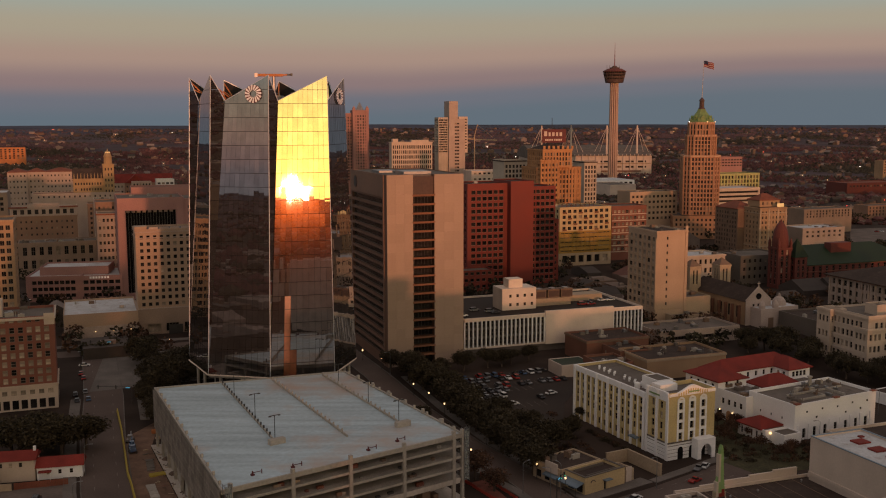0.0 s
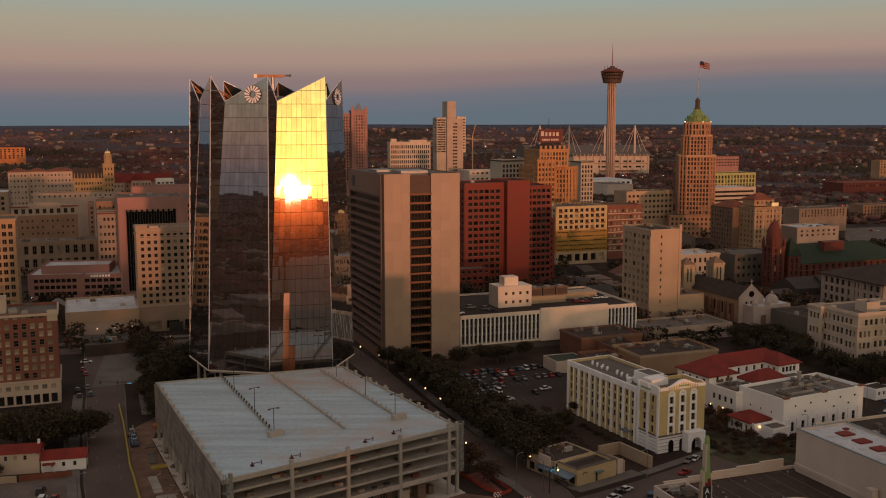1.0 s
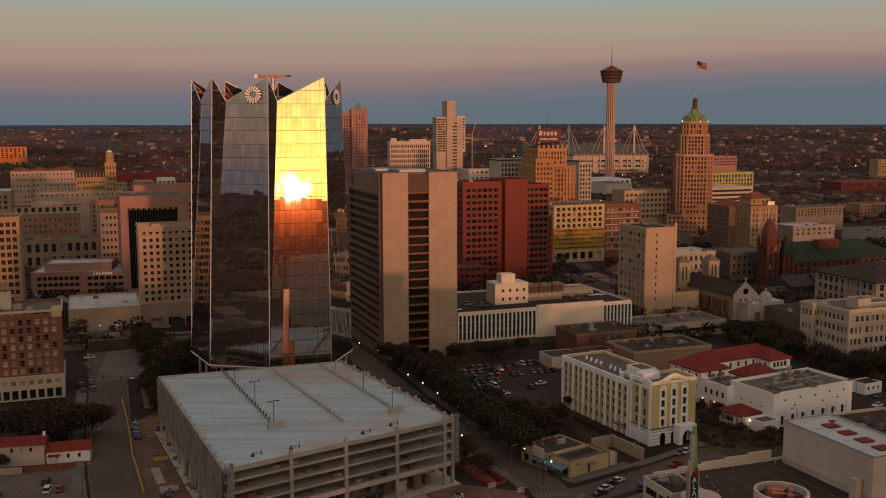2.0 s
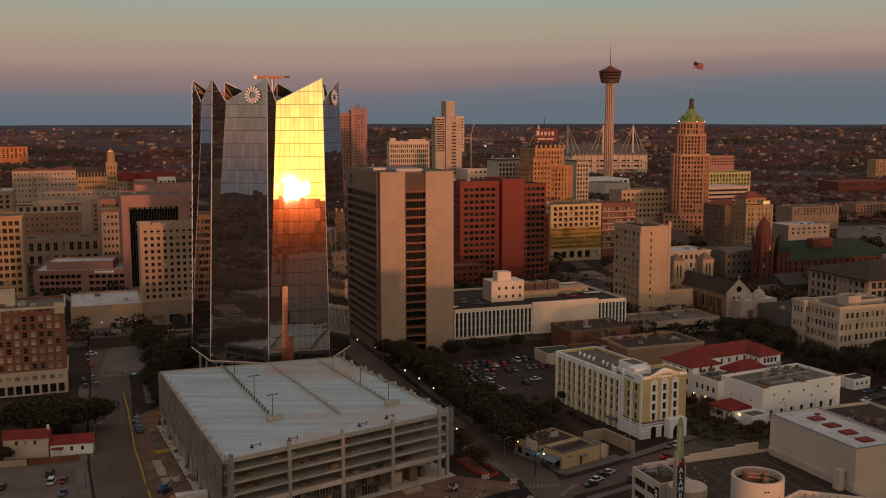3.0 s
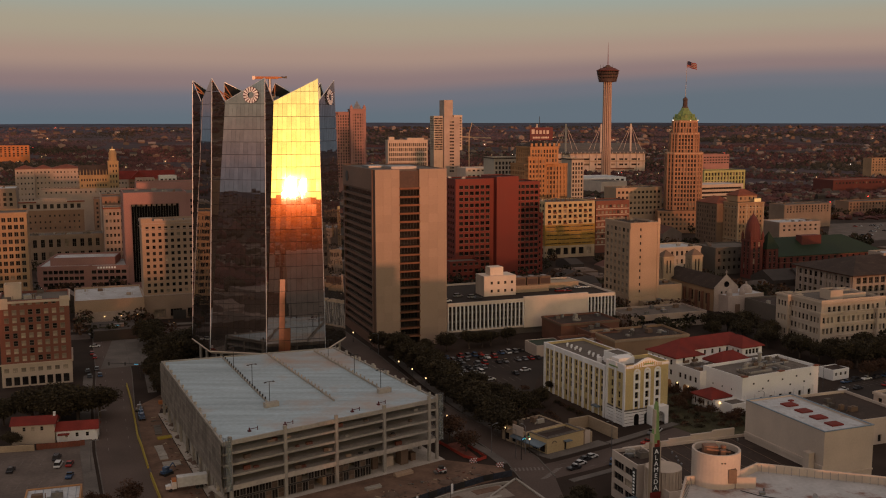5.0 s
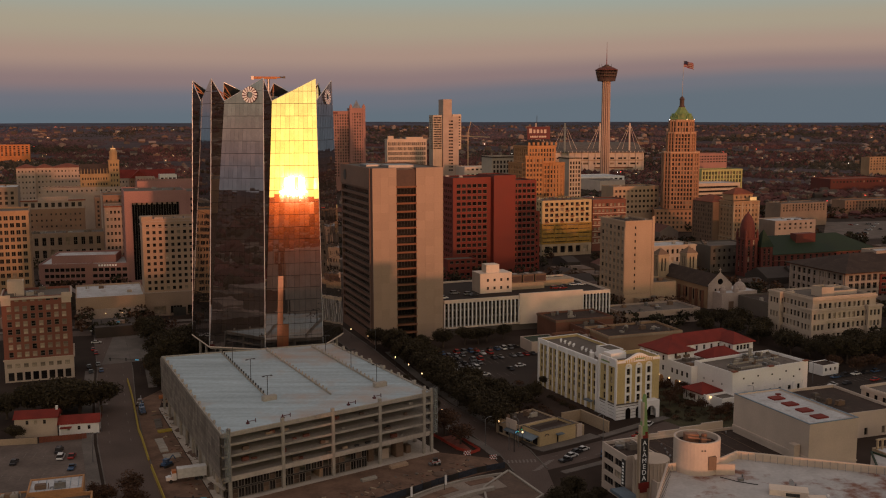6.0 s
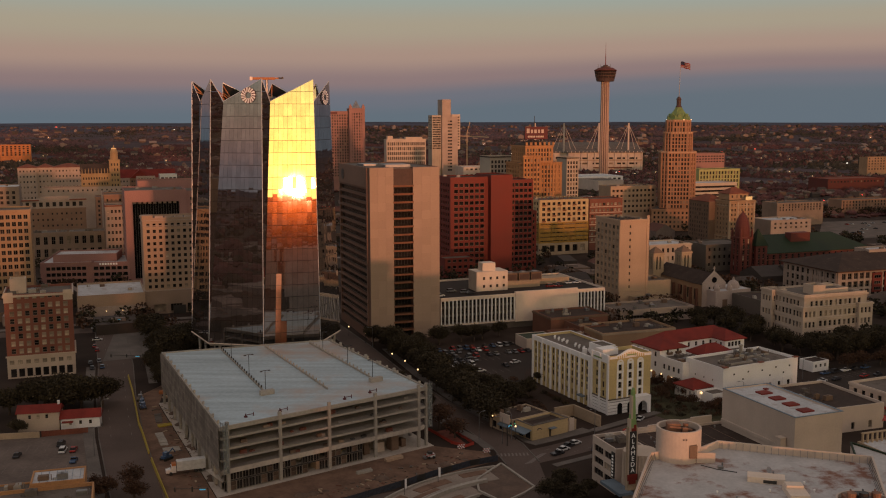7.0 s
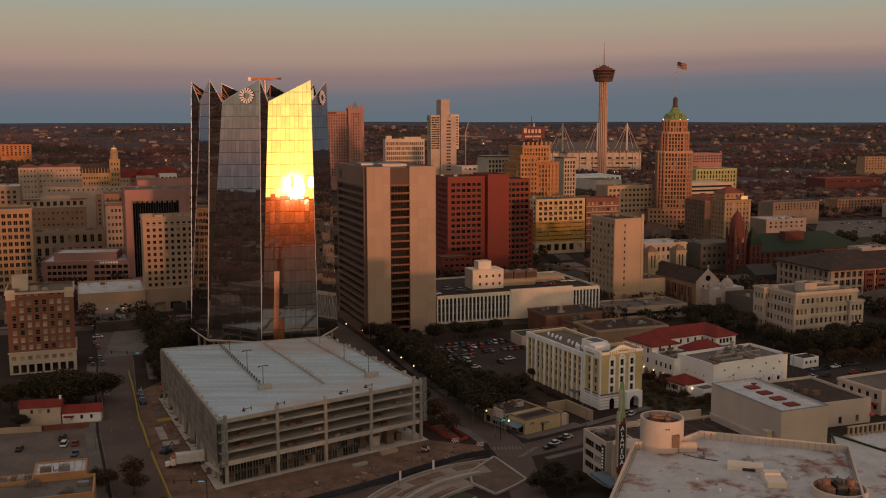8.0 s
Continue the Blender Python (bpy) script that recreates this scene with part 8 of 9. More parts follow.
def creek_walls():
    """Curved concrete terraces, planters and the bare plot of the creek park before the garage."""
    def arc(r, t0, t1, n=16):
        return [(45 + r * math.cos(radians(t0 + (t1 - t0) * j / n)), 182 + r * math.sin(radians(t0 + (t1 - t0) * j / n))) for j in range(n + 1)]
    rings = ((52.4, 9.2, 0.22, 112, 168, "terrace"), (57.4, 0.5, 0.7, 109, 168, "concrete"), (47.4, 0.9, 1.1, 117, 168, "concrete"), (43.6, 6.4, 0.16, 124, 168, "terrace"),
             (40.0, 0.6, 0.8, 127, 168, "concrete"), (36.5, 5.8, 0.12, 132, 168, "scrub"), (33.2, 0.5, 0.7, 134, 168, "concrete"), (49.2, 0.4, 0.6, 116, 168, "concrete"))
    for k, (r, w_, z, t0, t1, mt) in enumerate(rings):
        ribbon("creek_terrace_%d" % (k + 1), arc(r, t0, t1), w_, z, mt, "curved pale concrete creek terrace", "terrace")
    for k, (r, w_, t0, t1) in enumerate(((54.6, 3.0, 113, 122), (53.8, 3.2, 127, 140), (54.4, 2.6, 145, 158), (42.6, 2.0, 132, 146), (50.8, 1.8, 134, 150))):
        ribbon("planting_bed_%d" % (k + 1), arc(r, t0, t1, 8), w_, 0.34, "dirt", "curved bed of bare brown earth", "planting bed")
    plot = [(28.2, 239.1), (36.6, 220.3), (33.4, 215.6), (27.4, 208.8), (21.0, 217.1), (20.6, 225.9)]
    sheet("bare_plot", plot, 0.2, "dirt_dark", "bare brown earth plot", "plot")
    for a, b in zip(plot, plot[1:] + plot[:1]):
        d = Vector(b) - Vector(a)
        ob = new("plot_kerb", Geo().box(0, -0.3, -0.2, d.length, 0.3, 0.55).done("plot_kerb", ["concrete"]))
        ob.matrix_basis = pose(a[0], a[1], 0, 0, 0, math.degrees(math.atan2(d.y, d.x)))
        tagged(ob, "low concrete wall round the earth plot", "kerb", kind="structure")
    fen = thing("site_fence", "dark blue mesh-covered site fence", "fence", 0, 0)
    pts = [(-36, 196), (-24, 201.5), (-12, 210.5), (-0.8, 220.2), (8.2, 228.3), (19, 237), (27.4, 241.5)]
    for a, b in zip(pts, pts[1:]):
        d = Vector(b) - Vector(a)
        n = max(2, int(d.length / 3))
        ang = math.degrees(math.atan2(d.y, d.x))
        for j in range(n):
            p = Vector(a) + d * j / n
            part("fence_panel", Geo().box(0.05, -0.02, 0.15, d.length / n - 0.05, 0.02, 2.0).box(-0.04, -0.05, 0, 0.04, 0.05, 2.2), random.choice(("fence_mesh", "fence_mesh", "darkmetal")), fen, m=pose(p.x, p.y, 0.05, 0, 0, ang + random.uniform(-2, 2)))
    for x, y, ang in ((9.6, 223.6, 30), (0.5, 214.6, 40)):
        ob = thing("banner_post", "slim white banner on a dark post", "banner", x, y, 0.2, ang, group="park banners")
        part("post", Geo().beam((0, 0, 0), (0, 0, 4.6), 0.07, n=6), "darkmetal", ob)
        part("banner", Geo().box(0.1, -0.03, 1.6, 0.8, 0.03, 4.4), "white", ob)
    # red plastic netting and a striped road barrier beside the site
    net = thing("safety_netting", "sagging red plastic safety netting", "netting", 0, 0)
    line = [(5.0, 272.5), (9.5, 264.5), (13.5, 257.5), (17.5, 253.6), (20.5, 256.6), (15.5, 266.5), (11.0, 276.0)]
    for a, b in zip(line, line[1:]):
        d = Vector(b) - Vector(a)
        ang = math.degrees(math.atan2(d.y, d.x))
        n = max(2, int(d.length / 2.2))
        for j in range(n):
            p = Vector(a) + d * j / n
            part("net_panel", Geo().box(0, -0.03, 0.15, d.length / n, 0.03, random.uniform(0.9, 1.2)).beam((0, 0, 0), (0, 0, 1.3), 0.05, n=4), "net_red", net, m=pose(p.x, p.y, 0.05, 0, random.uniform(-3, 3), ang))
    sheet("red_ground", [(7.5, 269.5), (14.2, 257.4), (18.6, 256.2), (12.0, 272.5)], 0.09, "red_earth", "reddish churned earth by the netting", "ground")
    for x, y in ((16.4, 252.2), (24.2, 248.6)):
        ob = thing("road_barrier", "red and white striped road barrier board", "barrier", x, y, 0.06, 20, group="striped barriers")
        for r in range(3):
            for c in range(6):
                part("stripe", Geo().box(-1.2 + c * 0.4, -0.03, 0.35 + r * 0.5, -0.8 + c * 0.4, 0.03, 0.65 + r * 0.5), "sign_white" if (c + r) % 2 else "net_red", ob)
        for sx in (-1.1, 1.1):
            part("leg", Geo().box(sx - 0.04, -0.04, 0, sx + 0.04, 0.04, 1.75).box(sx - 0.05, -0.5, 0, sx + 0.05, 0.5, 0.06), "metal", ob)
    ld = thing("skid_loader", "small white skid loader with black tyres", "machine", 6.9, 244.4, 0.08, 200)
    part("body", Geo().box(-1.4, -0.8, 0.45, 0.9, 0.8, 1.3), "car_white", ld)
    part("cab", Geo().prism([(-0.6, -0.65), (0.7, -0.65), (0.7, 0.65), (-0.6, 0.65)], 1.3, 2.1), "darkmetal", ld)
    part("lift_arm", Geo().beam((-1.2, -0.85, 1.4), (1.4, -0.85, 0.9), 0.12).beam((-1.2, 0.85, 1.4), (1.4, 0.85, 0.9), 0.12), "car_red", ld)
    part("bucket", Geo().prism([(1.3, -1.0), (2.1, -1.0), (2.1, 1.0), (1.3, 1.0)], 0.1, 0.6), "metal", ld)
    for x_ in (-0.9, 0.5):
        for y_ in (-0.9, 0.9):
            part("wheel", Geo().lathe([(0.42, -0.15), (0.42, 0.15)], n=12), "rubber", ld, m=pose(x_, y_, 0.42, 90, 0, 0))


M["dirt_dark"] = material("dirt_dark", (0.115, 0.075, 0.055), 0.95, grain=1, stain=0.35, big=0.2)
M["red_earth"] = material("red_earth", (0.20, 0.06, 0.04), 0.95, grain=1.5, stain=0.5, big=0.4)
M["net_red"] = material("net_red", (0.42, 0.05, 0.03), 0.7, grain=6, vary=0.3, stain=0.4, bump=0)
M["fence_mesh"] = material("fence_mesh", (0.03, 0.035, 0.05), 0.8, grain=2, vary=0.4, stain=0.5, big=0.4, bump=0)
creek_walls()


# ---------- houses and yards on the west side ----------
def red_roof_houses():
    ob = thing("house", "small cream stucco house with red tiled gable roof", "house", -129.5, 269, 0, 12)
    block(ob, 0, 0, 13, 7, 0, 6.2, "cream", "roofgravel", front=win(3, 1, 0.9, 1.3, margin=2.5, base=3.6, depth=0.2, style="sash"), right=win(1, 1, 1.0, 1.5, base=3.4, depth=0.2, style="sash"), parapet=0.05)
    gable_roof(ob, 0, 0, 13, 7, 6.2, 2.0, "roofred", along_y=False)
    part("chimney", Geo().box(12.2, 3, 6, 12.9, 3.8, 9.2), "white", ob)
    o2 = thing("house", "low white house with red roof and wooden fence", "house", -116.4, 272.0, 0, 14)
    block(o2, 0, 0, 12.4, 6.5, 0, 3.6, "white", "roofgravel", front=win(3, 1, 0.9, 1.3, margin=1.5, base=0.6, depth=0.2, style="sash"), right=win(1, 1, 1.2, 1.4, base=0.6, depth=0.2, style="sash"), parapet=0.05)
    gable_roof(o2, 0, 0, 12.4, 6.5, 3.6, 2.2, "roofred", along_y=False)
    part("porch_roof", Geo().prism([(0.5, -2), (4, -2), (4, -0.05), (0.5, -0.05)], 2.6, 2.8), "roofred", o2)
    for x in (0.7, 3.8):
        part("porch_post", Geo().box(x - 0.1, -1.95, 0, x + 0.1, -1.75, 2.6), "white", o2)
    fe = thing("yard_fence", "rust-brown wooden board yard fence", "fence", -120, 264.4, 0, 17)
    for k in range(34):
        part("board", Geo().box(k * 0.42 + 0.2, -0.03, 0, k * 0.42 + 0.58, 0.03, 1.9), "rooftile", fe)
    fw = thing("yard_wall", "low tan yard wall", "wall", -150, 258, 0, 11)
    part("masonry", Geo().box(0, -0.2, 0, 30.4, 0.2, 2.0), "sand", fw)
    yb = thing("ochre_building", "ochre flat-roofed building with pale metal roof", "building", -100, 171.3, 0, 18)
    block(yb, 0, 0, 29, 13.5, 0, 12.0, "ochre", "roofgravel", front=win(8, 2, 1.4, 2.0, margin=1, depth=0.3), right=win(4, 2, 1.3, 1.8, margin=1, depth=0.3), clutter=3)
    block(yb, 14, 13.6, 26.8, 23.4, 0, 13.0, "ochre", "roofwhite", parapet=0.35, clutter=2)
    block(yb, -4, 13.6, 13.9, 20, 0, 11.4, "ochre", "roofgravel", parapet=0.4, clutter=4)
    for k in range(6):
        part("roof_seam", Geo().box(16 + k * 1.9, 14.2, 12.66, 16.12 + k * 1.9, 22.8, 12.74), "bluemetal", yb)


red_roof_houses()


def pink_shop():
    ob = thing("pink_shop", "dusty pink two-storey shop with red awnings", "shop", 164, 282, 0, 24)
    block(ob, 0, 0, 26, 20, 0, 9.0, "white_warm", "roofgravel", front=win(6, 2, 1.6, 2.0, margin=1, base=0.6, head=1, depth=0.3), left=win(5, 2, 1.6, 2.0, margin=1, base=0.6, head=1, depth=0.3), cornice=0.3)
    for k in range(5):
        part("awning", Geo().prism([(-1.3, 1.6 + k * 3.7), (-0.01, 1.6 + k * 3.7), (-0.01, 4.2 + k * 3.7), (-1.3, 4.2 + k * 3.7)], 3.4, 4.0), "car_red", ob)


pink_shop()


# ---------- building site beside the garage ----------
def site_things():
    line = [(-60.5, 204), (-68, 221), (-79, 246), (-88, 268), (-92, 277), (-99, 296), (-108, 320), (-116, 340)]
    k_ = 0
    for a, b in zip(line, line[1:]):
        d = Vector(b) - Vector(a)
        n = max(1, int(d.length / 2.1))
        ang = math.degrees(math.atan2(d.y, d.x))
        for j in range(n):
            k_ += 1
            if k_ in (20, 21, 22):
                continue
            p = Vector(a) + d * (j + 0.5) / n
            ob = thing("water_barrier", "yellow plastic water-filled road barrier", "barrier", p.x, p.y, 0.04, ang, group="site barriers")
            w_ = d.length / n / 2 - 0.04
            part("barrier_body", Geo().prism([(-w_, -0.28), (w_, -0.28), (w_, 0.28), (-w_, 0.28)], 0, 0.35).prism([(-w_, -0.14), (w_, -0.14), (w_, 0.14), (-w_, 0.14)], 0.35, 1.05), "barrier_yellow", ob)
    for x, y, mt, ang in ((-98, 300, "car_blue", 110), (-96.5, 296, "car_blue", 115), (-100.5, 306, "car_grey", 100), (-73, 243, "car_blue", 60)):
        ob = thing("site_machine", "small site machine with lifting arm", "machine", x, y, 0.06, ang, group="site machines")
        part("chassis", Geo().box(-1.5, -0.9, 0.5, 1.5, 0.9, 1.3), mt, ob)
        part("cab", Geo().box(-0.9, -0.7, 1.3, 0.5, 0.7, 2.4), mt, ob)
        part("arm", Geo().beam((0.5, 0, 1.4), (2.6, 0, 2.8), 0.2).beam((2.6, 0, 2.8), (3.6, 0, 1.2), 0.16), mt, ob)
        for sx in (-1, 1):
            part("track", Geo().box(-1.7, sx * 0.95 - 0.25, 0, 1.7, sx * 0.95 + 0.25, 0.7), "rubber", ob)
    for x, y, w_, d_, h_, mt, ang in ((-87.5, 284, 2.2, 10, 0.5, "darkstone", 20), (-83, 276, 4.5, 2, 0.6, "barrier_yellow", 30), (-94, 316, 5, 2.2, 1.2, "orange", 20), (-92, 310, 3, 2, 0.9, "tan", 60), (-80, 262, 2.4, 14, 0.35, "concrete", 24), (-74, 252, 5, 4, 0.4, "concrete", 24), (-4, 243, 6, 1.6, 1.0, "tan", 36), (-12, 232, 5, 1.4, 0.9, "concrete", 36)):
        ob = thing("material_stack", "stack of site materials", "material stack", x, y, 0.06, ang, group="site stacks")
        for k in range(5):
            g = Geo().box(-w_ / 2 + random.uniform(-0.1, 0.1), -d_ / 2 + k * d_ / 5, 0, w_ / 2 + random.uniform(-0.1, 0.1), -d_ / 2 + (k + 0.9) * d_ / 5, h_ * random.uniform(0.6, 1.0))
            part("plank", g, mt, ob)
    tr = thing("box_truck", "white box truck with orange roof fairing", "truck", -64, 232.0, 0.06, 22)
    part("cargo_box", Geo().box(-2.8, -1.25, 1.1, 5.4, 1.25, 3.9), "car_white", tr)
    part("cab", Geo().prism([(-5.2, -1.1), (-3.0, -1.1), (-3.0, 1.1), (-5.2, 1.1)], 0.7, 1.7).prism([(-4.4, -1.05), (-3.0, -1.05), (-3.0, 1.05), (-4.4, 1.05)], 1.7, 2.7), "car_white", tr)
    part("fairing", Geo().prism([(-4.2, -0.95), (-3.0, -0.95), (-3.0, 0.95), (-4.2, 0.95)], 2.7, 3.4), "orange", tr)
    part("hood", Geo().box(-5.9, -0.9, 0.7, -5.2, 0.9, 1.6), "car_white", tr)
    part("windscreen", Geo().box(-4.45, -0.9, 1.8, -4.41, 0.9, 2.5), "pane", tr)
    for x in (-4.6, 2.6, 3.8):
        for y in (-1.1, 1.1):
            part("wheel", Geo().lathe([(0.5, -0.15), (0.5, 0.15)], n=14), "rubber", tr, m=pose(x, y, 0.5, 90, 0, 0))


site_things()


def site_rubble():
    """Loose boards, blocks and spoil heaps strewn over the site."""
    rng = random.Random(21)
    g = Geo()
    for k in range(340):
        if k % 2:
            t = rng.random()
            x, y = -88 + 34 * t + rng.uniform(-7, 4), 300 - 76 * t + rng.uniform(-4, 4)
        else:
            t = rng.random()
            x, y = -44 + 62 * t + rng.uniform(-3, 6), 209 + 42 * t - rng.uniform(2, 12)
        w_, d_, h_ = rng.uniform(0.12, 0.9), rng.uniform(0.06, 0.28), rng.uniform(0.05, 0.3)
        g.box(-w_, -d_, 0, w_, d_, h_, rng.randrange(6), pose(x, y, 0.06, rng.uniform(-6, 6), rng.uniform(-6, 6), rng.uniform(0, 180)))
    for k in range(16):
        t = rng.random()
        x, y = (-84 + 30 * t, 290 - 66 * t) if k % 2 else (-30 + 44 * t, 212 + 28 * t)
        r = rng.uniform(1.0, 2.4)
        g.lathe([(r, 0.02), (r * 0.8, r * 0.2), (r * 0.35, r * 0.38), (0.05, r * 0.42)], x, y, 9, 1, phase=rng.random())
    tagged(new("site_rubble", g.done("site_rubble", ["sand", "dirt_dark", "brown", "redbrown", "darkstone", "dirt_dark"])), "loose boards and rubble strewn over the site", "rubble", kind="stuff")


site_rubble()


# ---------- unseen blocks behind the walk, added to keep low sun off the town ---
def shade_blocks():
    # each height sets how far up the town its shade reaches
    for k, (u, w_, d_, h_, mt) in enumerate(((-178, 40, 30, 28, "tanbrick"), (-132, 44, 26, 29, "sand"), (-84, 46, 30, 54, "redbrick"), (-34, 40, 28, 30, "cream"), (10, 44, 30, 28, "tan"),
                                             (58, 19, 26, 40, "limestone"), (77.5, 21, 26, 36, "pinkstone"), (104, 46, 30, 25, "brown"), (154, 44, 30, 22.5, "sand"), (202, 46, 30, 20, "tanbrick"), (252, 44, 30, 26, "cream"))):
        x, y = 92 + 0.936 * u, -70 + 0.351 * u
        simple("west_block", "plain unseen block added to shade the town", x, y - d_, w_, d_, h_, mt, "roofgravel", clutter=4)


shade_blocks()

# ---------- trees ----------
def leaf_cloud(rng, n, spread, lift, leaf, lumps=9, hollow=0.35):
    """Many small leaf sprays gathered in uneven lumps."""
    verts, faces = [], []
    cores = []
    for k in range(lumps):
        t = rng.uniform(0, 2 * math.pi)
        rr = spread * math.sqrt(rng.uniform(0.02, 1)) * 0.62
        cores.append((rr * math.cos(t), rr * math.sin(t), lift + spread * rng.uniform(-0.22, 0.42) * (1 - 0.4 * rr / spread), spread * rng.uniform(0.40, 0.56)))
    for k in range(n):
        cx, cy, cz, cr = cores[k % lumps]
        d = Vector((rng.gauss(0, 1), rng.gauss(0, 1), rng.gauss(0, 1))).normalized() * cr * (hollow + (1 - hollow) * rng.random() ** 0.5) * rng.uniform(0.8, 1.12)
        p = Vector((cx, cy, cz)) + Vector((d.x, d.y, d.z * 0.72))
        u = Vector((rng.gauss(0, 1), rng.gauss(0, 1), rng.gauss(0, 0.6))).normalized()
        v = u.cross(Vector((rng.gauss(0, 1), rng.gauss(0, 1), rng.gauss(0, 1)))).normalized()
        s = leaf * rng.uniform(0.6, 1.4)
        b = len(verts)
        verts += [p - u * s, p + v * s * 0.55, p + u * s, p - v * s * 0.55]
        faces.append((b, b + 1, b + 2, b + 3))
    return verts, faces


def limbs(rng, height, spread, levels=3):
    g = Geo()
    g.beam((0, 0, -0.2), (0, 0, height * 0.34), 0.42, r2=0.3, n=7)

    def grow(p, d, length, r, lv):
        q = p + d * length
        g.beam(p, q, r, r2=r * 0.6, n=5)
        if lv:
            for k in range(3):
                nd = (d + Vector((rng.gauss(0, 0.55), rng.gauss(0, 0.55), rng.uniform(-0.1, 0.45)))).normalized()
                grow(q, nd, length * rng.uniform(0.6, 0.85), r * 0.6, lv - 1)
    for k in range(5):
        t = 2 * math.pi * k / 5 + rng.uniform(-0.4, 0.4)
        grow(Vector((0, 0, height * 0.32)), Vector((math.cos(t), math.sin(t), rng.uniform(0.5, 1.2))).normalized(), spread * 0.42, 0.2, levels - 1)
    return g


def make_tree(kind, seed, x, y):
    rng = random.Random(seed)
    spread, height = 5.4, 9.0
    if kind == "oak":
        ob = thing("oak_tree", "dark evergreen street oak with a rounded crown", "tree", x, y, 0, 0, group="street trees")
        n, leafm, hol = 4600, "leaf", 0.25
    elif kind == "brown":
        ob = thing("winter_tree", "half-bare tree with thin brown winter foliage", "tree", x, y, 0, 0, group="winter trees")
        n, leafm, hol = 2000, "leaf_brown", 0.2
    part("trunk", limbs(rng, height, spread), "bark", ob)
    v, f = leaf_cloud(rng, n, spread, height * 0.60, 0.33, lumps=15, hollow=hol)
    part("crown", mesh("crown", v, f, leafm), None, ob)
    return ob


SEEDS = {"oak": [], "brown": []}


def tree(kind, x, y, scale=1.0):
    pool = SEEDS[kind]
    m = pose(x, y, 0, 0, 0, random.uniform(0, 360))
    if len(pool) < 4:
        ob = make_tree(kind, 31 * len(pool) + (7 if kind == "oak" else 5), x, y)
        ob.matrix_basis = m
        pool.append(ob)
    else:
        ob = copy_thing(random.choice(pool), m)
    s = scale * random.uniform(0.88, 1.12)
    ob.scale = (s, s, s * random.uniform(0.9, 1.05))
    return ob


# along the garage street and the lot
for k in range(12):
    t = k / 11
    tree("oak", 27 - 42 * t + random.uniform(-1.5, 1.5), 276 + 112 * t + random.uniform(-2, 2), 1.25)
for x, y, s in ((4, 292, 0.7), (-1, 304, 0.6), (-8, 322, 0.6), (30, 300, 0.9), (24, 312, 0.95), (36, 300, 0.7), (42, 312, 0.6), (18, 326, 0.85), (9, 342, 0.8),
                (3, 360, 0.8), (-4, 372, 0.8), (-1, 389, 0.7), (8, 397, 0.75), (18, 402, 0.8), (28, 408, 0.75), (36, 414, 0.7), (24, 404, 0.7), (-14, 384, 0.9), (-22, 396, 0.8)):
    tree("oak", x, y, s * 1.25)
# plaza trees in front of the podium
for k in range(34):
    u, v = random.random(), random.random()
    tree("oak", -110 + 44 * u - 27 * v, 351 + 26 * u + 64 * v, random.uniform(1.1, 1.5))
for x, y, s in ((-105, 342, 1.0), (-100, 332, 0.9), (-97, 324, 0.8), (-110, 355, 1.0)):
    tree("oak", x, y, s)
# big trees by the red-roofed houses
for x, y, s in ((-117, 292, 1.6), (-123, 287, 1.4), (-112, 299, 1.3), (-125, 296, 1.5), (-133, 293, 1.5), (-120, 301, 1.1), (-141, 289, 1.1), (-129, 303, 1.2), (-128, 265.5, 0.6), (-146, 280, 1.0), (-151, 276, 0.9)):
    tree("oak", x, y, s)
# square by the civic hall
for x, y, s in ((160, 384, 0.9), (166, 378, 0.9), (174, 384, 1.0), (181, 380, 1.0), (188, 384, 1.0), (196, 388, 1.0), (204, 392, 1.0), (170, 370, 0.9), (178, 368, 1.0), (188, 372, 1.0), (198, 376, 1.0), (207, 380, 1.0),
                (152, 404, 0.9), (156, 414, 0.9), (146, 420, 0.9), (143, 434, 1.0), (150, 430, 1.1), (160, 425, 0.9), (136, 440, 0.9), (160, 394, 0.8), (215, 384, 1.0), (222, 390, 1.1), (212, 370, 1.0), (134, 428, 0.7)):
    tree("oak", x, y, s * 1.2)
for x, y, s in ((176, 352, 0.8), (184, 356, 0.9), (192, 358, 0.9), (200, 364, 0.9), (168, 356, 0.7), (206, 352, 0.9), (90, 306, 0.6), (95, 315, 0.6), (98, 322, 0.6), (92, 322, 0.6), (100, 312, 0.5), (104, 318, 0.5),
                (-80, 210, 0.9), (-76, 219, 0.9), (-84, 215, 0.8), (-72, 209, 0.8), (214, 362, 0.9), (9.3, 272.7, 1.15), (14.5, 263.5, 0.8), (100, 300, 0.55), (108, 296, 0.5), (112, 290, 0.5), (116, 284, 0.5), (104, 290, 0.5), (96, 300, 0.5)):
    tree("brown", x, y, s)
for x, y, s in ((44, 216, 0.75), (40, 210, 0.75), (47, 209, 0.7), (51, 214, 0.5), (96, 408, 0.6), (101, 399, 0.6), (-100, 207, 0.7), (-118, 212, 0.7), (-126, 220, 0.6), (30, 322, 0.6), (48, 330, 0.5), (38, 312, 0.6)):
    tree("oak", x, y, s)


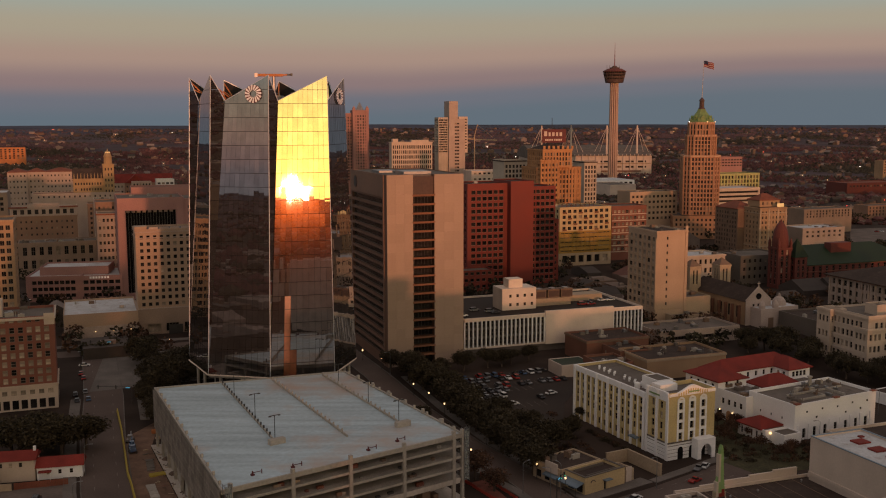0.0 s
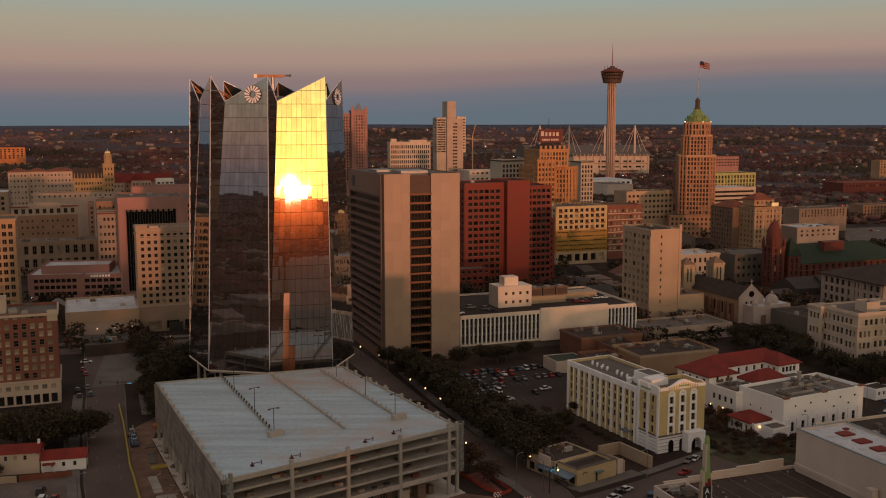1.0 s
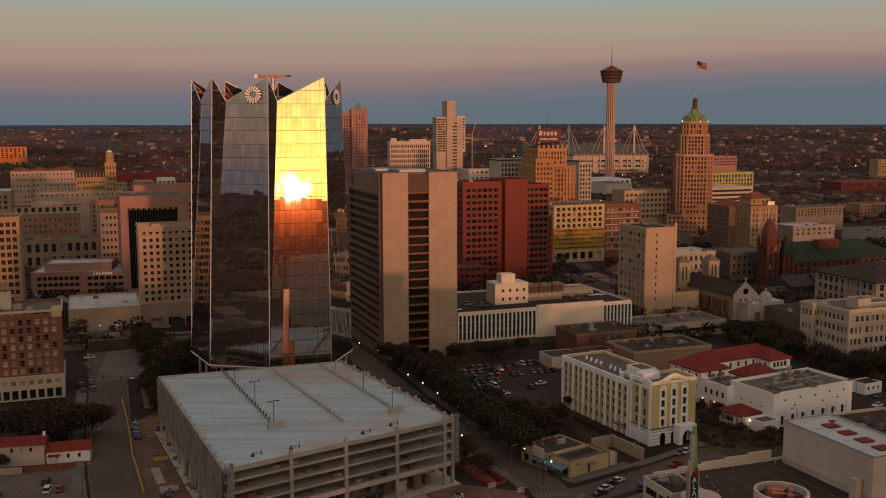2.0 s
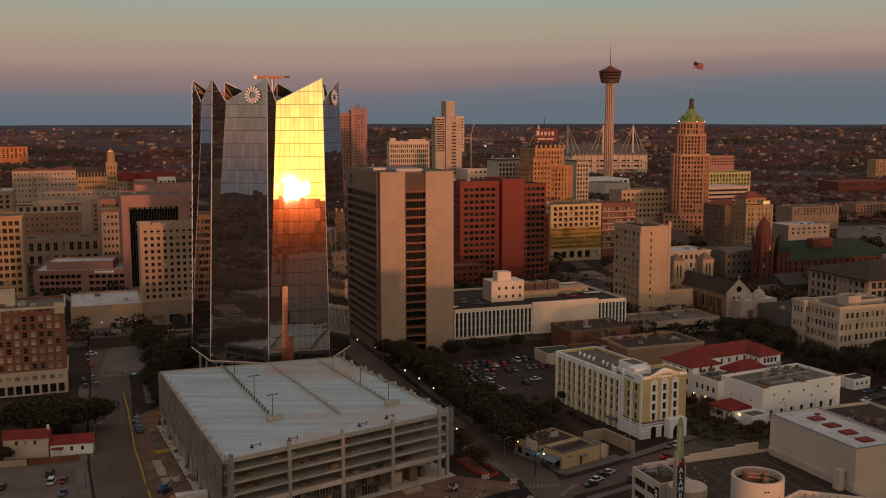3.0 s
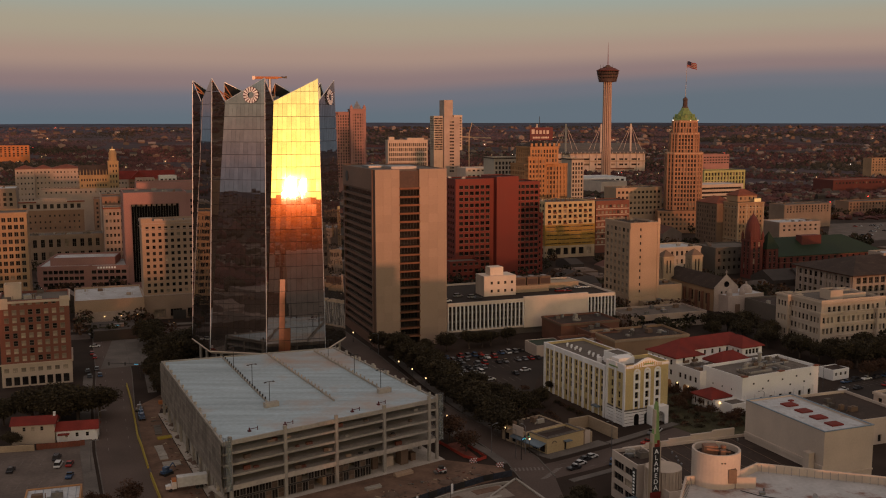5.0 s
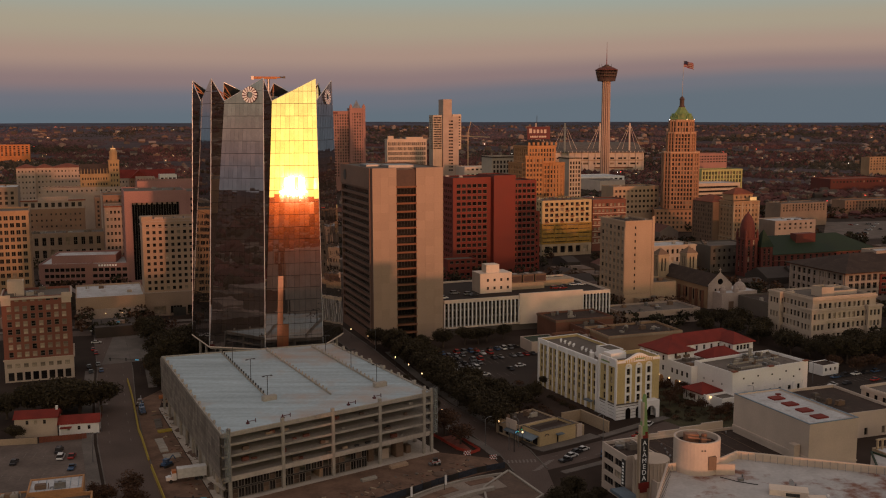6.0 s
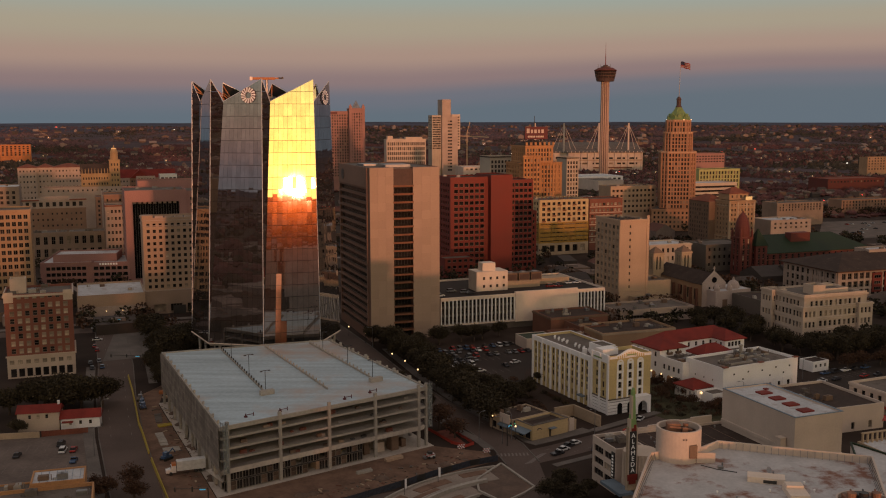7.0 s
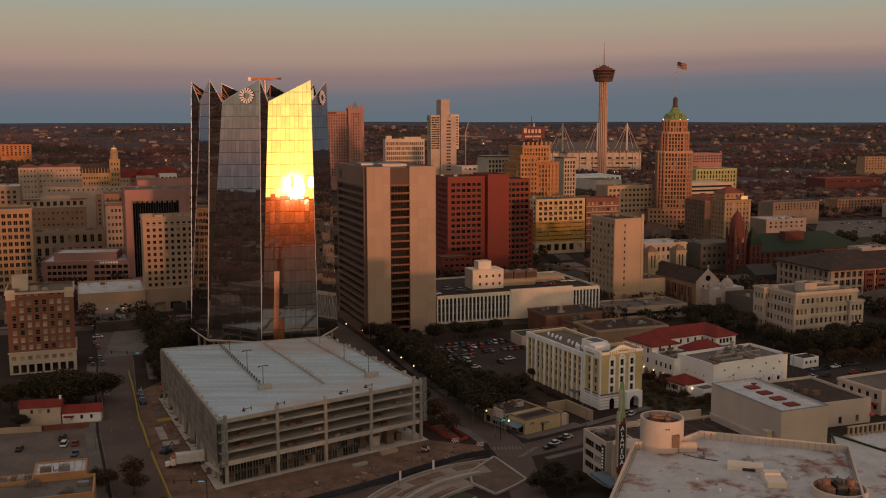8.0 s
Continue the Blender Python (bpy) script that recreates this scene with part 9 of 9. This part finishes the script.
def bushes():
    """Low winter scrub in the yard beside the hotel and along the lanes."""
    rng = random.Random(4)
    verts, faces, ids = [], [], []
    for k in range(150):
        if k < 95:
            u, v = rng.random(), rng.random()
            x, y = 86 + 36 * u - 6 * v, 284 + 4 * u + 36 * v * (1 - 0.55 * u)
        elif k < 125:
            t = rng.random()
            x, y = 62 - 24 * t + rng.uniform(-1.5, 0), 290 + 48 * t
        else:
            x, y = rng.uniform(30, 46), rng.uniform(290, 312)
        s = rng.uniform(0.6, 1.5)
        mt = rng.randrange(2)
        for j in range(80):
            d = Vector((rng.gauss(0, 1), rng.gauss(0, 1), abs(rng.gauss(0, 0.8)))).normalized() * s * rng.uniform(0.5, 1.05)
            p = Vector((x + d.x * 1.2, y + d.y * 1.2, 0.1 + d.z))
            u_ = Vector((rng.gauss(0, 1), rng.gauss(0, 1), rng.gauss(0, 0.6))).normalized() * rng.uniform(0.14, 0.32)
            v_ = u_.cross(Vector((rng.gauss(0, 1), rng.gauss(0, 1), rng.gauss(0, 1)))).normalized() * rng.uniform(0.1, 0.2)
            b = len(verts)
            verts += [p - u_, p + v_, p + u_, p - v_]
            faces.append((b, b + 1, b + 2, b + 3))
            ids.append(mt)
    tagged(new("winter_scrub", mesh("winter_scrub", verts, faces, ["leaf", "leaf_brown"], ids)), "low brown and olive winter bushes in the yard", "bushes", kind="stuff")


bushes()

# ---------- far woods, roofs and lights: too many to count ----------
def footprints():
    """Local ground boxes of the larger standing things."""
    out = []
    for o in scene.objects:
        if o.parent is not None or o.type != "EMPTY" or o.name.startswith(("oak", "winter")):
            continue
        lo, hi = [1e9, 1e9], [-1e9, -1e9]
        for c in o.children:
            if c.type != "MESH" or c.name.startswith(("window", "cable")) or not len(c.data.vertices):
                continue
            for b in c.bound_box:
                p = c.matrix_basis @ Vector(b)
                for a in (0, 1):
                    lo[a], hi[a] = min(lo[a], p[a]), max(hi[a], p[a])
        if hi[0] - lo[0] > 9 and hi[1] - lo[1] > 5:
            out.append((o.matrix_basis.inverted(), lo, hi))
    return out


FOOT = footprints()


def clear_of(x, y, gap=3.0):
    """Keep the loose far stuff off the named blocks and the wide far lot."""
    if 325 < x < 600 and 785 < y < 965 or 138 < x < 222 and 425 < y < 500:
        return False
    for m, lo, hi in FOOT:
        p = m @ Vector((x, y, 0))
        if lo[0] - gap < p.x < hi[0] + gap and lo[1] - gap < p.y < hi[1] + gap:
            return False
    return True


def far_woods():
    """Winter woods in three belts: domed crowns near the town, smaller tufts towards the skyline."""
    rng = np.random.default_rng(5)
    turn = np.arange(5) * 2 * math.pi / 5
    ring = np.stack([np.cos(turn), np.sin(turn), np.zeros(5)], axis=1)
    dome = np.concatenate([ring * 0.82 + (0, 0, -0.7), ring @ np.array([(0.81, 0.59, 0), (-0.59, 0.81, 0), (0, 0, 1.0)]) + (0, 0, 0.1), [(0, 0, 0.9)]])
    dome_tri = [f for k in range(5) for f in ((k, (k + 1) % 5, 5 + k), ((k + 1) % 5, 5 + (k + 1) % 5, 5 + k), (5 + k, 5 + (k + 1) % 5, 10))]
    tuft = np.concatenate([ring + (0, 0, -0.6), [(0, 0, 0.9)]])
    tuft_tri = [(k, (k + 1) % 5, 5) for k in range(5)]
    verts, faces, ids, count = [], [], [], 0
    for n, r0, r1, a0, a1, size, shape, tri in ((19000, 900, 1700, 57, 123, 3.0, dome, dome_tri), (52000, 1500, 3000, 58, 122, 3.6, tuft, tuft_tri),
                                                (26000, 2800, 3700, 58, 122, 5.0, tuft, tuft_tri), (9000, 3600, 4290, 58, 122, 6.0, tuft, tuft_tri), (9000, 300, 4500, 125, 415, 9.0, dome, dome_tri)):
        tri = np.array(tri)
        for _ in range(n):
            r = math.sqrt(rng.uniform(r0 ** 2, r1 ** 2)) if r1 < 4300 else rng.uniform(r0, r1)
            a = radians(rng.uniform(a0, a1))
            x, y = HUB[0] + r * math.cos(a), HUB[1] + r * math.sin(a)
            patch = noise.noise(Vector((x * 0.005, y * 0.005, 3.0)))
            if patch < -0.22 and r < 3400:
                continue
            if r < 2300 and not clear_of(x, y):
                continue
            s = size * rng.uniform(0.55, 1.35) * (1 + 0.4 * patch)
            sc = np.array([s * rng.uniform(0.8, 1.4), s * rng.uniform(0.8, 1.4), s * rng.uniform(0.5, 0.95) * (1 if r < 2800 else 0.6)])
            v = shape * (1 + rng.uniform(-0.25, 0.25, (len(shape), 1))) * sc + np.array([x, y, land(x, y) + sc[2] * 0.7])
            verts.append(v)
            faces.append(tri + count)
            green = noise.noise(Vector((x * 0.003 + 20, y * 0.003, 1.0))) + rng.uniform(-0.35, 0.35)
            # beyond 2900 m crowns that aren't olive take the haze-tinted colour
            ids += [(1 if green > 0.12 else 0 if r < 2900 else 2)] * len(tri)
            count += len(shape)
    me = bpy.data.meshes.new("far_woods")
    me.from_pydata(np.concatenate(verts).tolist(), [], np.concatenate(faces).tolist() if len({len(f) for f in faces}) == 1 else [tuple(t) for f in faces for t in f.tolist()])
    for mt in ("far_wood", "far_olive", "far_wood_hazy"):
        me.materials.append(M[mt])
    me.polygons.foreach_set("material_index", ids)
    me.update()
    tagged(new("far_woods", me), "brownish winter woods spreading to the skyline", "woods", kind="stuff")


def street_groves():
    """Loose crowns of leaf sprays between the blocks of the town."""
    rng = random.Random(12)
    verts, faces, ids = [], [], []
    made = 0
    while made < 3900:
        r = rng.uniform(470, 1150)
        a = radians(rng.uniform(56, 124) if made % 3 else rng.uniform(60, 80))
        x, y = HUB[0] + r * math.cos(a), HUB[1] + r * math.sin(a)
        made += 1
        if noise.noise(Vector((x * 0.012, y * 0.012, 7.0))) < -0.08 or not clear_of(x, y, 2.0):
            continue
        s = rng.uniform(2.6, 4.6)
        mt = 0 if rng.random() < 0.62 else 1
        for k in range(58):
            d = Vector((rng.gauss(0, 1), rng.gauss(0, 1), rng.gauss(0, 1))).normalized() * s * rng.uniform(0.55, 1.05)
            p = Vector((x + d.x, y + d.y, s * 1.15 + d.z * 0.8))
            if p.z < 0.4:
                continue
            u = Vector((rng.gauss(0, 1), rng.gauss(0, 1), rng.gauss(0, 0.6))).normalized() * rng.uniform(0.6, 1.2)
            v = u.cross(Vector((rng.gauss(0, 1), rng.gauss(0, 1), rng.gauss(0, 1)))).normalized() * rng.uniform(0.5, 0.9)
            b = len(verts)
            verts += [p - u, p + v, p + u, p - v]
            faces.append((b, b + 1, b + 2, b + 3))
            ids.append(mt)
    tagged(new("street_groves", mesh("street_groves", verts, faces, ["mid_wood", "leaf_brown"], ids)), "dark street trees standing between the town blocks", "trees", kind="stuff")


def far_roofs():
    rng = random.Random(9)
    g, lights = Geo(), Geo()
    for n, r0, r1, a0, a1, w0, w1 in ((330, 480, 1250, 56, 124, 8, 24), (1250, 1150, 2700, 58, 122, 5, 12), (600, 2400, 4200, 58, 122, 6, 22), (2200, 260, 3500, 125, 415, 12, 45)):
        for _ in range(n):
            r = rng.uniform(r0, r1)
            a = radians(rng.uniform(a0, a1))
            x, y = HUB[0] + r * math.cos(a), HUB[1] + r * math.sin(a)
            if not clear_of(x, y, 13):
                continue
            w_, d_ = rng.uniform(w0, w1), rng.uniform(w0, w1)
            h = rng.choice((3.2, 3.6, 4, 4, 5, 7)) * (1 if r < 2600 else 1.5)
            z = land(x, y)
            m = pose(x, y, z, 0, 0, GRID + rng.choice((0, 90)) + rng.uniform(-3, 3))
            i = rng.randrange(5)
            if w_ > 24 or rng.random() < 0.4:
                g.box(-w_ / 2, -d_ / 2, -1, w_ / 2, d_ / 2, h, i, m)
                g.box(-w_ / 4, -d_ / 5, h, -w_ / 8, d_ / 8, h + 1.6, 3, m)
            else:
                p = [m @ Vector(q) for q in ((-w_ / 2, -d_ / 2, h), (w_ / 2, -d_ / 2, h), (w_ / 2, d_ / 2, h), (-w_ / 2, d_ / 2, h), (-w_ / 2, 0, h + w_ * 0.25), (w_ / 2, 0, h + w_ * 0.25))]
                g.box(-w_ / 2, -d_ / 2, -1, w_ / 2, d_ / 2, h - 0.01, i, m)
                j = rng.choice((5, 5, 6, 3))
                g.face([p[0], p[1], p[5], p[4]], j), g.face([p[2], p[3], p[4], p[5]], j), g.face([p[1], p[2], p[5]], i), g.face([p[3], p[0], p[4]], i)
            if rng.random() < 0.09 and a0 < 60:
                s = 0.17 * r / 1000 + 0.12
                lights.box(-s, -d_ / 2 - s, 4, s, -d_ / 2 - 0.01, 4 + 1.6 * s, rng.choice((0, 0, 0, 1, 2)), m)
    tagged(new("far_roofs", g.done("far_roofs", ["far_pale", "far_tan", "far_dark", "far_pale", "far_tan", "far_dark", "far_red"])), "scattered far low roofs of the town", "houses", kind="stuff")
    tagged(new("far_lights", lights.done("far_lights", ["lamp", "lamp_white", "lamp_red"])), "pinpoint evening lights far off", "lights", kind="stuff")


far_woods()
street_groves()
far_roofs()

# ---------- cars ----------
def make_car(kind, paint, x, y, ang):
    big = kind == "suv"
    L_, W_, H1, H2 = (4.9, 1.95, 1.0, 1.8) if big else (4.6, 1.8, 0.85, 1.42)
    name = "pickup_truck" if kind == "pickup" else "car"
    words = {"car_white": "white", "car_dark": "dark", "car_grey": "silver-grey", "car_red": "red", "car_blue": "blue"}[paint]
    ob = thing(name, "%s parked %s on asphalt" % (words, {"suv": "family car", "sedan": "saloon car", "pickup": "pickup truck"}[kind]), "car", x, y, 0.05, ang, group="parked cars")
    a, b = -L_ / 2, L_ / 2
    g = Geo()
    sec = [(a, 0.35, H1 * 0.75), (a + 0.25, 0.28, H1 * 0.97), (b - 1.2, 0.28, H1), (b - 0.2, 0.3, H1 * 0.85), (b, 0.38, H1 * 0.65)]
    for (x0, z0, t0), (x1, z1, t1) in zip(sec, sec[1:]):
        w = W_ / 2
        q = [Vector((x0, -w, z0)), Vector((x1, -w, z1)), Vector((x1, w, z1)), Vector((x0, w, z0)), Vector((x0, -w * 0.94, t0)), Vector((x1, -w * 0.94, t1)), Vector((x1, w * 0.94, t1)), Vector((x0, w * 0.94, t0))]
        for f in ((3, 2, 1, 0), (4, 5, 6, 7), (0, 1, 5, 4), (2, 3, 7, 6), (1, 2, 6, 5), (3, 0, 4, 7)):
            g.face([q[i] for i in f])
    part("body", g, paint, ob)
    c0, c1, r0, r1 = {"suv": (a + 0.15, b - 1.3, a + 0.5, b - 1.9), "sedan": (a + 0.5, b - 1.2, a + 1.3, b - 1.95), "pickup": (a + 1.9, b - 1.2, a + 2.0, b - 1.8)}[kind]
    g = Geo()
    w0, w1 = W_ * 0.46, W_ * 0.38
    lo = [Vector((c0, -w0, H1 * 0.96)), Vector((c1, -w0, H1 * 0.96)), Vector((c1, w0, H1 * 0.96)), Vector((c0, w0, H1 * 0.96))]
    hi = [Vector((r0, -w1, H2 - 0.05)), Vector((r1, -w1, H2 - 0.05)), Vector((r1, w1, H2 - 0.05)), Vector((r0, w1, H2 - 0.05))]
    for k in range(4):
        g.face([lo[k], lo[(k + 1) % 4], hi[(k + 1) % 4], hi[k]])
    part("glasshouse", g, "pane", ob)
    part("car_roof", Geo().prism([(p.x, p.y) for p in hi], H2 - 0.07, H2), paint, ob)
    for x_ in (a + 0.85, b - 0.85):
        for y_ in (-W_ / 2 + 0.1, W_ / 2 - 0.1):
            part("wheel", Geo().lathe([(0.33, -0.11), (0.33, 0.11)], n=12), "rubber", ob, m=pose(x_, y_, 0.33, 90, 0, 0))
    return ob


CARS = {}


def car(kind, paint, x, y, ang, z=0.05):
    key = (kind, paint)
    if key not in CARS:
        CARS[key] = make_car(kind, paint, x, y, ang)
        CARS[key].matrix_basis = pose(x, y, z, 0, 0, ang)
        return CARS[key]
    return copy_thing(CARS[key], pose(x, y, z, 0, 0, ang))


PAINTS = ("car_white", "car_white", "car_white", "car_dark", "car_grey", "car_grey", "car_grey", "car_dark", "car_dark", "car_grey", "car_red", "car_blue")


def any_car(x, y, ang, z=0.05):
    return car(random.choice(("suv", "sedan", "sedan", "pickup")), random.choice(PAINTS), x, y, ang, z)


for k in range(12):
    if k not in (2, 7):
        any_car(5 + k * 3.0, 382.3 + k * 1.12, GRID + 90)
for k in range(9):
    if k not in (3, 6):
        any_car(9 + k * 3.0, 368.0 + k * 1.12, GRID + 90)
for k in range(5):
    any_car(11.5 + k * 3.0, 362.5 + k * 1.12, GRID + 90)
for k in range(4):
    any_car(38.5 + k * 2.9, 380 + k * 1.1, GRID + 90)
for k in range(9):
    if k not in (1, 5):
        any_car(4.5 + k * 3.0, 376.2 + k * 1.12, GRID + 90)
for k in range(4):
    any_car(13 + k * 3.0, 355.5 + k * 1.12, GRID + 90)
car("sedan", "car_white", 25.2, 347.9, 20), car("pickup", "car_white", 31.2, 325.3, 10), any_car(40.4, 362.3, 30), any_car(40.2, 396, 20), any_car(36, 357, 110)
for x, y, p, a in ((-147.9, 391.3, "car_red", 112), (-144.2, 384.3, "car_red", 112), (-138.5, 360.2, "car_dark", 112), (-136.1, 364, "car_grey", 112), (-131.4, 354.2, "car_blue", 112), (-151.4, 405, "car_white", 15),
                   (-163, 431.3, "car_white", 112), (-159.6, 424.2, "car_dark", 112), (-152.2, 326, "car_dark", 20), (-134.8, 352, "car_dark", 112)):
    car("sedan", p, x, y, a, 0.04)
for x, y, p, k, a in ((-119.5, 245.4, "car_dark", "sedan", 100), (-110.1, 256, "car_dark", "suv", 100), (-107.2, 249.9, "car_white", "suv", 100), (-104.2, 250.8, "car_red", "sedan", 100), (-100.5, 241, "car_blue", "pickup", 100)):
    car(k, p, x, y, a, 0.05)
for k in range(9):
    any_car(-98 + k * 5.5 - 8, 447 + k * 2.1, GRID, 0.19) if k not in (2, 5) else None
for k in range(5):
    any_car(164 + k * 5, 344 + k * 2.4, 30)
for k in range(8):
    any_car(152 + k * 6.5, 330 + k * 2.5, 35) if k % 3 else None
car("sedan", "car_white", 48.2, 251.6, 40), car("sedan", "car_dark", 50.2, 255.2, 40), car("pickup", "car_dark", 46.0, 247.8, 35), car("suv", "car_blue", 58.1, 252.4, 80), any_car(72, 271, 42), any_car(78, 283, 60, 0.05), any_car(75.5, 281, 60, 0.05), any_car(52.5, 257.5, 40)
for k in range(54):
    u, v = random.random(), random.randrange(5)
    any_car(346 + 190 * u + v * 11, 802 + 70 * u + v * 25, GRID + 90)
# cars on the striped block's roof deck
for x, y in ((6, 24), (13, 20), (18.5, 15), (20, 11.5), (3, 9.5), (66, 16), (70, 15), (74, 21), (80, 22), (84, 21.5)):
    c, s = math.cos(radians(GRID)), math.sin(radians(GRID))
    any_car(8.4 + x * c - y * s, 420 + x * s + y * c, GRID + 5, 16.1)


# ---------- street lamps, signals, poles ----------
def post_lamp(x, y, h=4.2, first=[]):
    if first:
        return copy_thing(first[0], pose(x, y, 0.05))
    ob = thing("street_lamp", "short dark lamp post with a glowing globe", "street lamp", x, y, 0.05, 0, group="globe street lamps")
    part("post", Geo().lathe([(0.22, 0), (0.16, 0.5), (0.08, 0.7), (0.07, h - 0.3), (0.16, h - 0.25), (0.14, h - 0.1)], n=8), "darkmetal", ob)
    part("globe", Geo().lathe([(0.10, h - 0.1), (0.24, h + 0.1), (0.24, h + 0.3), (0.08, h + 0.5)], n=10), "lamp", ob)
    first.append(ob)
    return ob


for x, y in ((-11.4, 360.5), (-5.4, 348.1), (0.3, 334.2), (7.8, 317.5), (13.8, 303.6), (8.5, 285.8), (27.1, 273.1), (-35.2, 415.3), (-26, 400), (-110, 440), (-124, 436), (-140, 428), (34, 262), (96, 400), (150, 352)):
    post_lamp(x, y)


def tall_lamp(x, y, ang, first=[]):
    m = pose(x, y, 0.04, 0, 0, ang)
    if first:
        return copy_thing(first[0], m)
    ob = thing("street_lamp", "tall grey steel street lamp with a curved arm", "street lamp", x, y, 0.04, ang, group="tall street lamps")
    part("pole", Geo().beam((0, 0, 0), (0, 0, 8.6), 0.13, r2=0.08, n=8), "metal", ob)
    g = Geo()
    for k in range(5):
        t0, t1 = math.pi / 2 * k / 5, math.pi / 2 * (k + 1) / 5
        g.beam((1.8 * (1 - math.cos(t0)), 0, 8.5 + 0.7 * math.sin(t0)), (1.8 * (1 - math.cos(t1)), 0, 8.5 + 0.7 * math.sin(t1)), 0.06, n=5)
    part("arm", g, "metal", ob)
    part("lamp_head", Geo().box(1.6, -0.16, 9.05, 2.5, 0.16, 9.22), "metal", ob)
    first.append(ob)
    return ob


for x, y, a in ((22.3, 261.7, 40), (29.5, 257.8, 200), (32.6, 260.7, 120), (-104, 276, 20), (-96, 246, 20), (-113, 300, 20), (152, 336, 200), (-64, 470, 100), (-22, 392, 200), (60, 266, 220), (118, 300, 200)):
    tall_lamp(x, y, a)


def signal(x, y, ang, reach, red=True):
    ob = thing("traffic_signal", "traffic signal mast arm with lit red lamps", "traffic signal", x, y, 0.04, ang, group="traffic signals")
    part("pole", Geo().beam((0, 0, 0), (0, 0, 6.6), 0.14, n=8), "darkmetal", ob)
    part("mast_arm", Geo().beam((0, 0, 6.3), (reach, 0, 6.5), 0.09, n=6), "darkmetal", ob)
    for k, s in enumerate((0.45, 0.95)):
        hd = part("signal_head", Geo().box(reach * s - 0.2, -0.25, 5.6, reach * s + 0.2, 0.1, 6.9), "darkmetal", ob)
        part("lens", Geo().lathe([(0.17, 0), (0.17, 0.06)], n=10), "lamp_red" if red else "lamp_green", hd, m=pose(reach * s, -0.26, 6.6 if red else 5.9, 90, 0, 0))
    part("street_sign", Geo().box(0.6, -0.08, 5.9, 2.2, -0.02, 6.3), "lamp_sign", ob)


M["lamp_green"] = material("lamp_green", (0.1, 0.9, 0.5), 0.4, emit=((0.1, 1.0, 0.5), 0.7), bump=0)
M["lamp_sign"] = material("lamp_sign", (0.1, 0.5, 0.8), 0.4, emit=((0.15, 0.6, 0.9), 0.25), bump=0)
signal(-113.5, 349, 178, 13)
signal(-50.5, 203, 185, 9, False)
signal(31, 256, 60, 5, False)
signal(-146, 424, 180, 10)
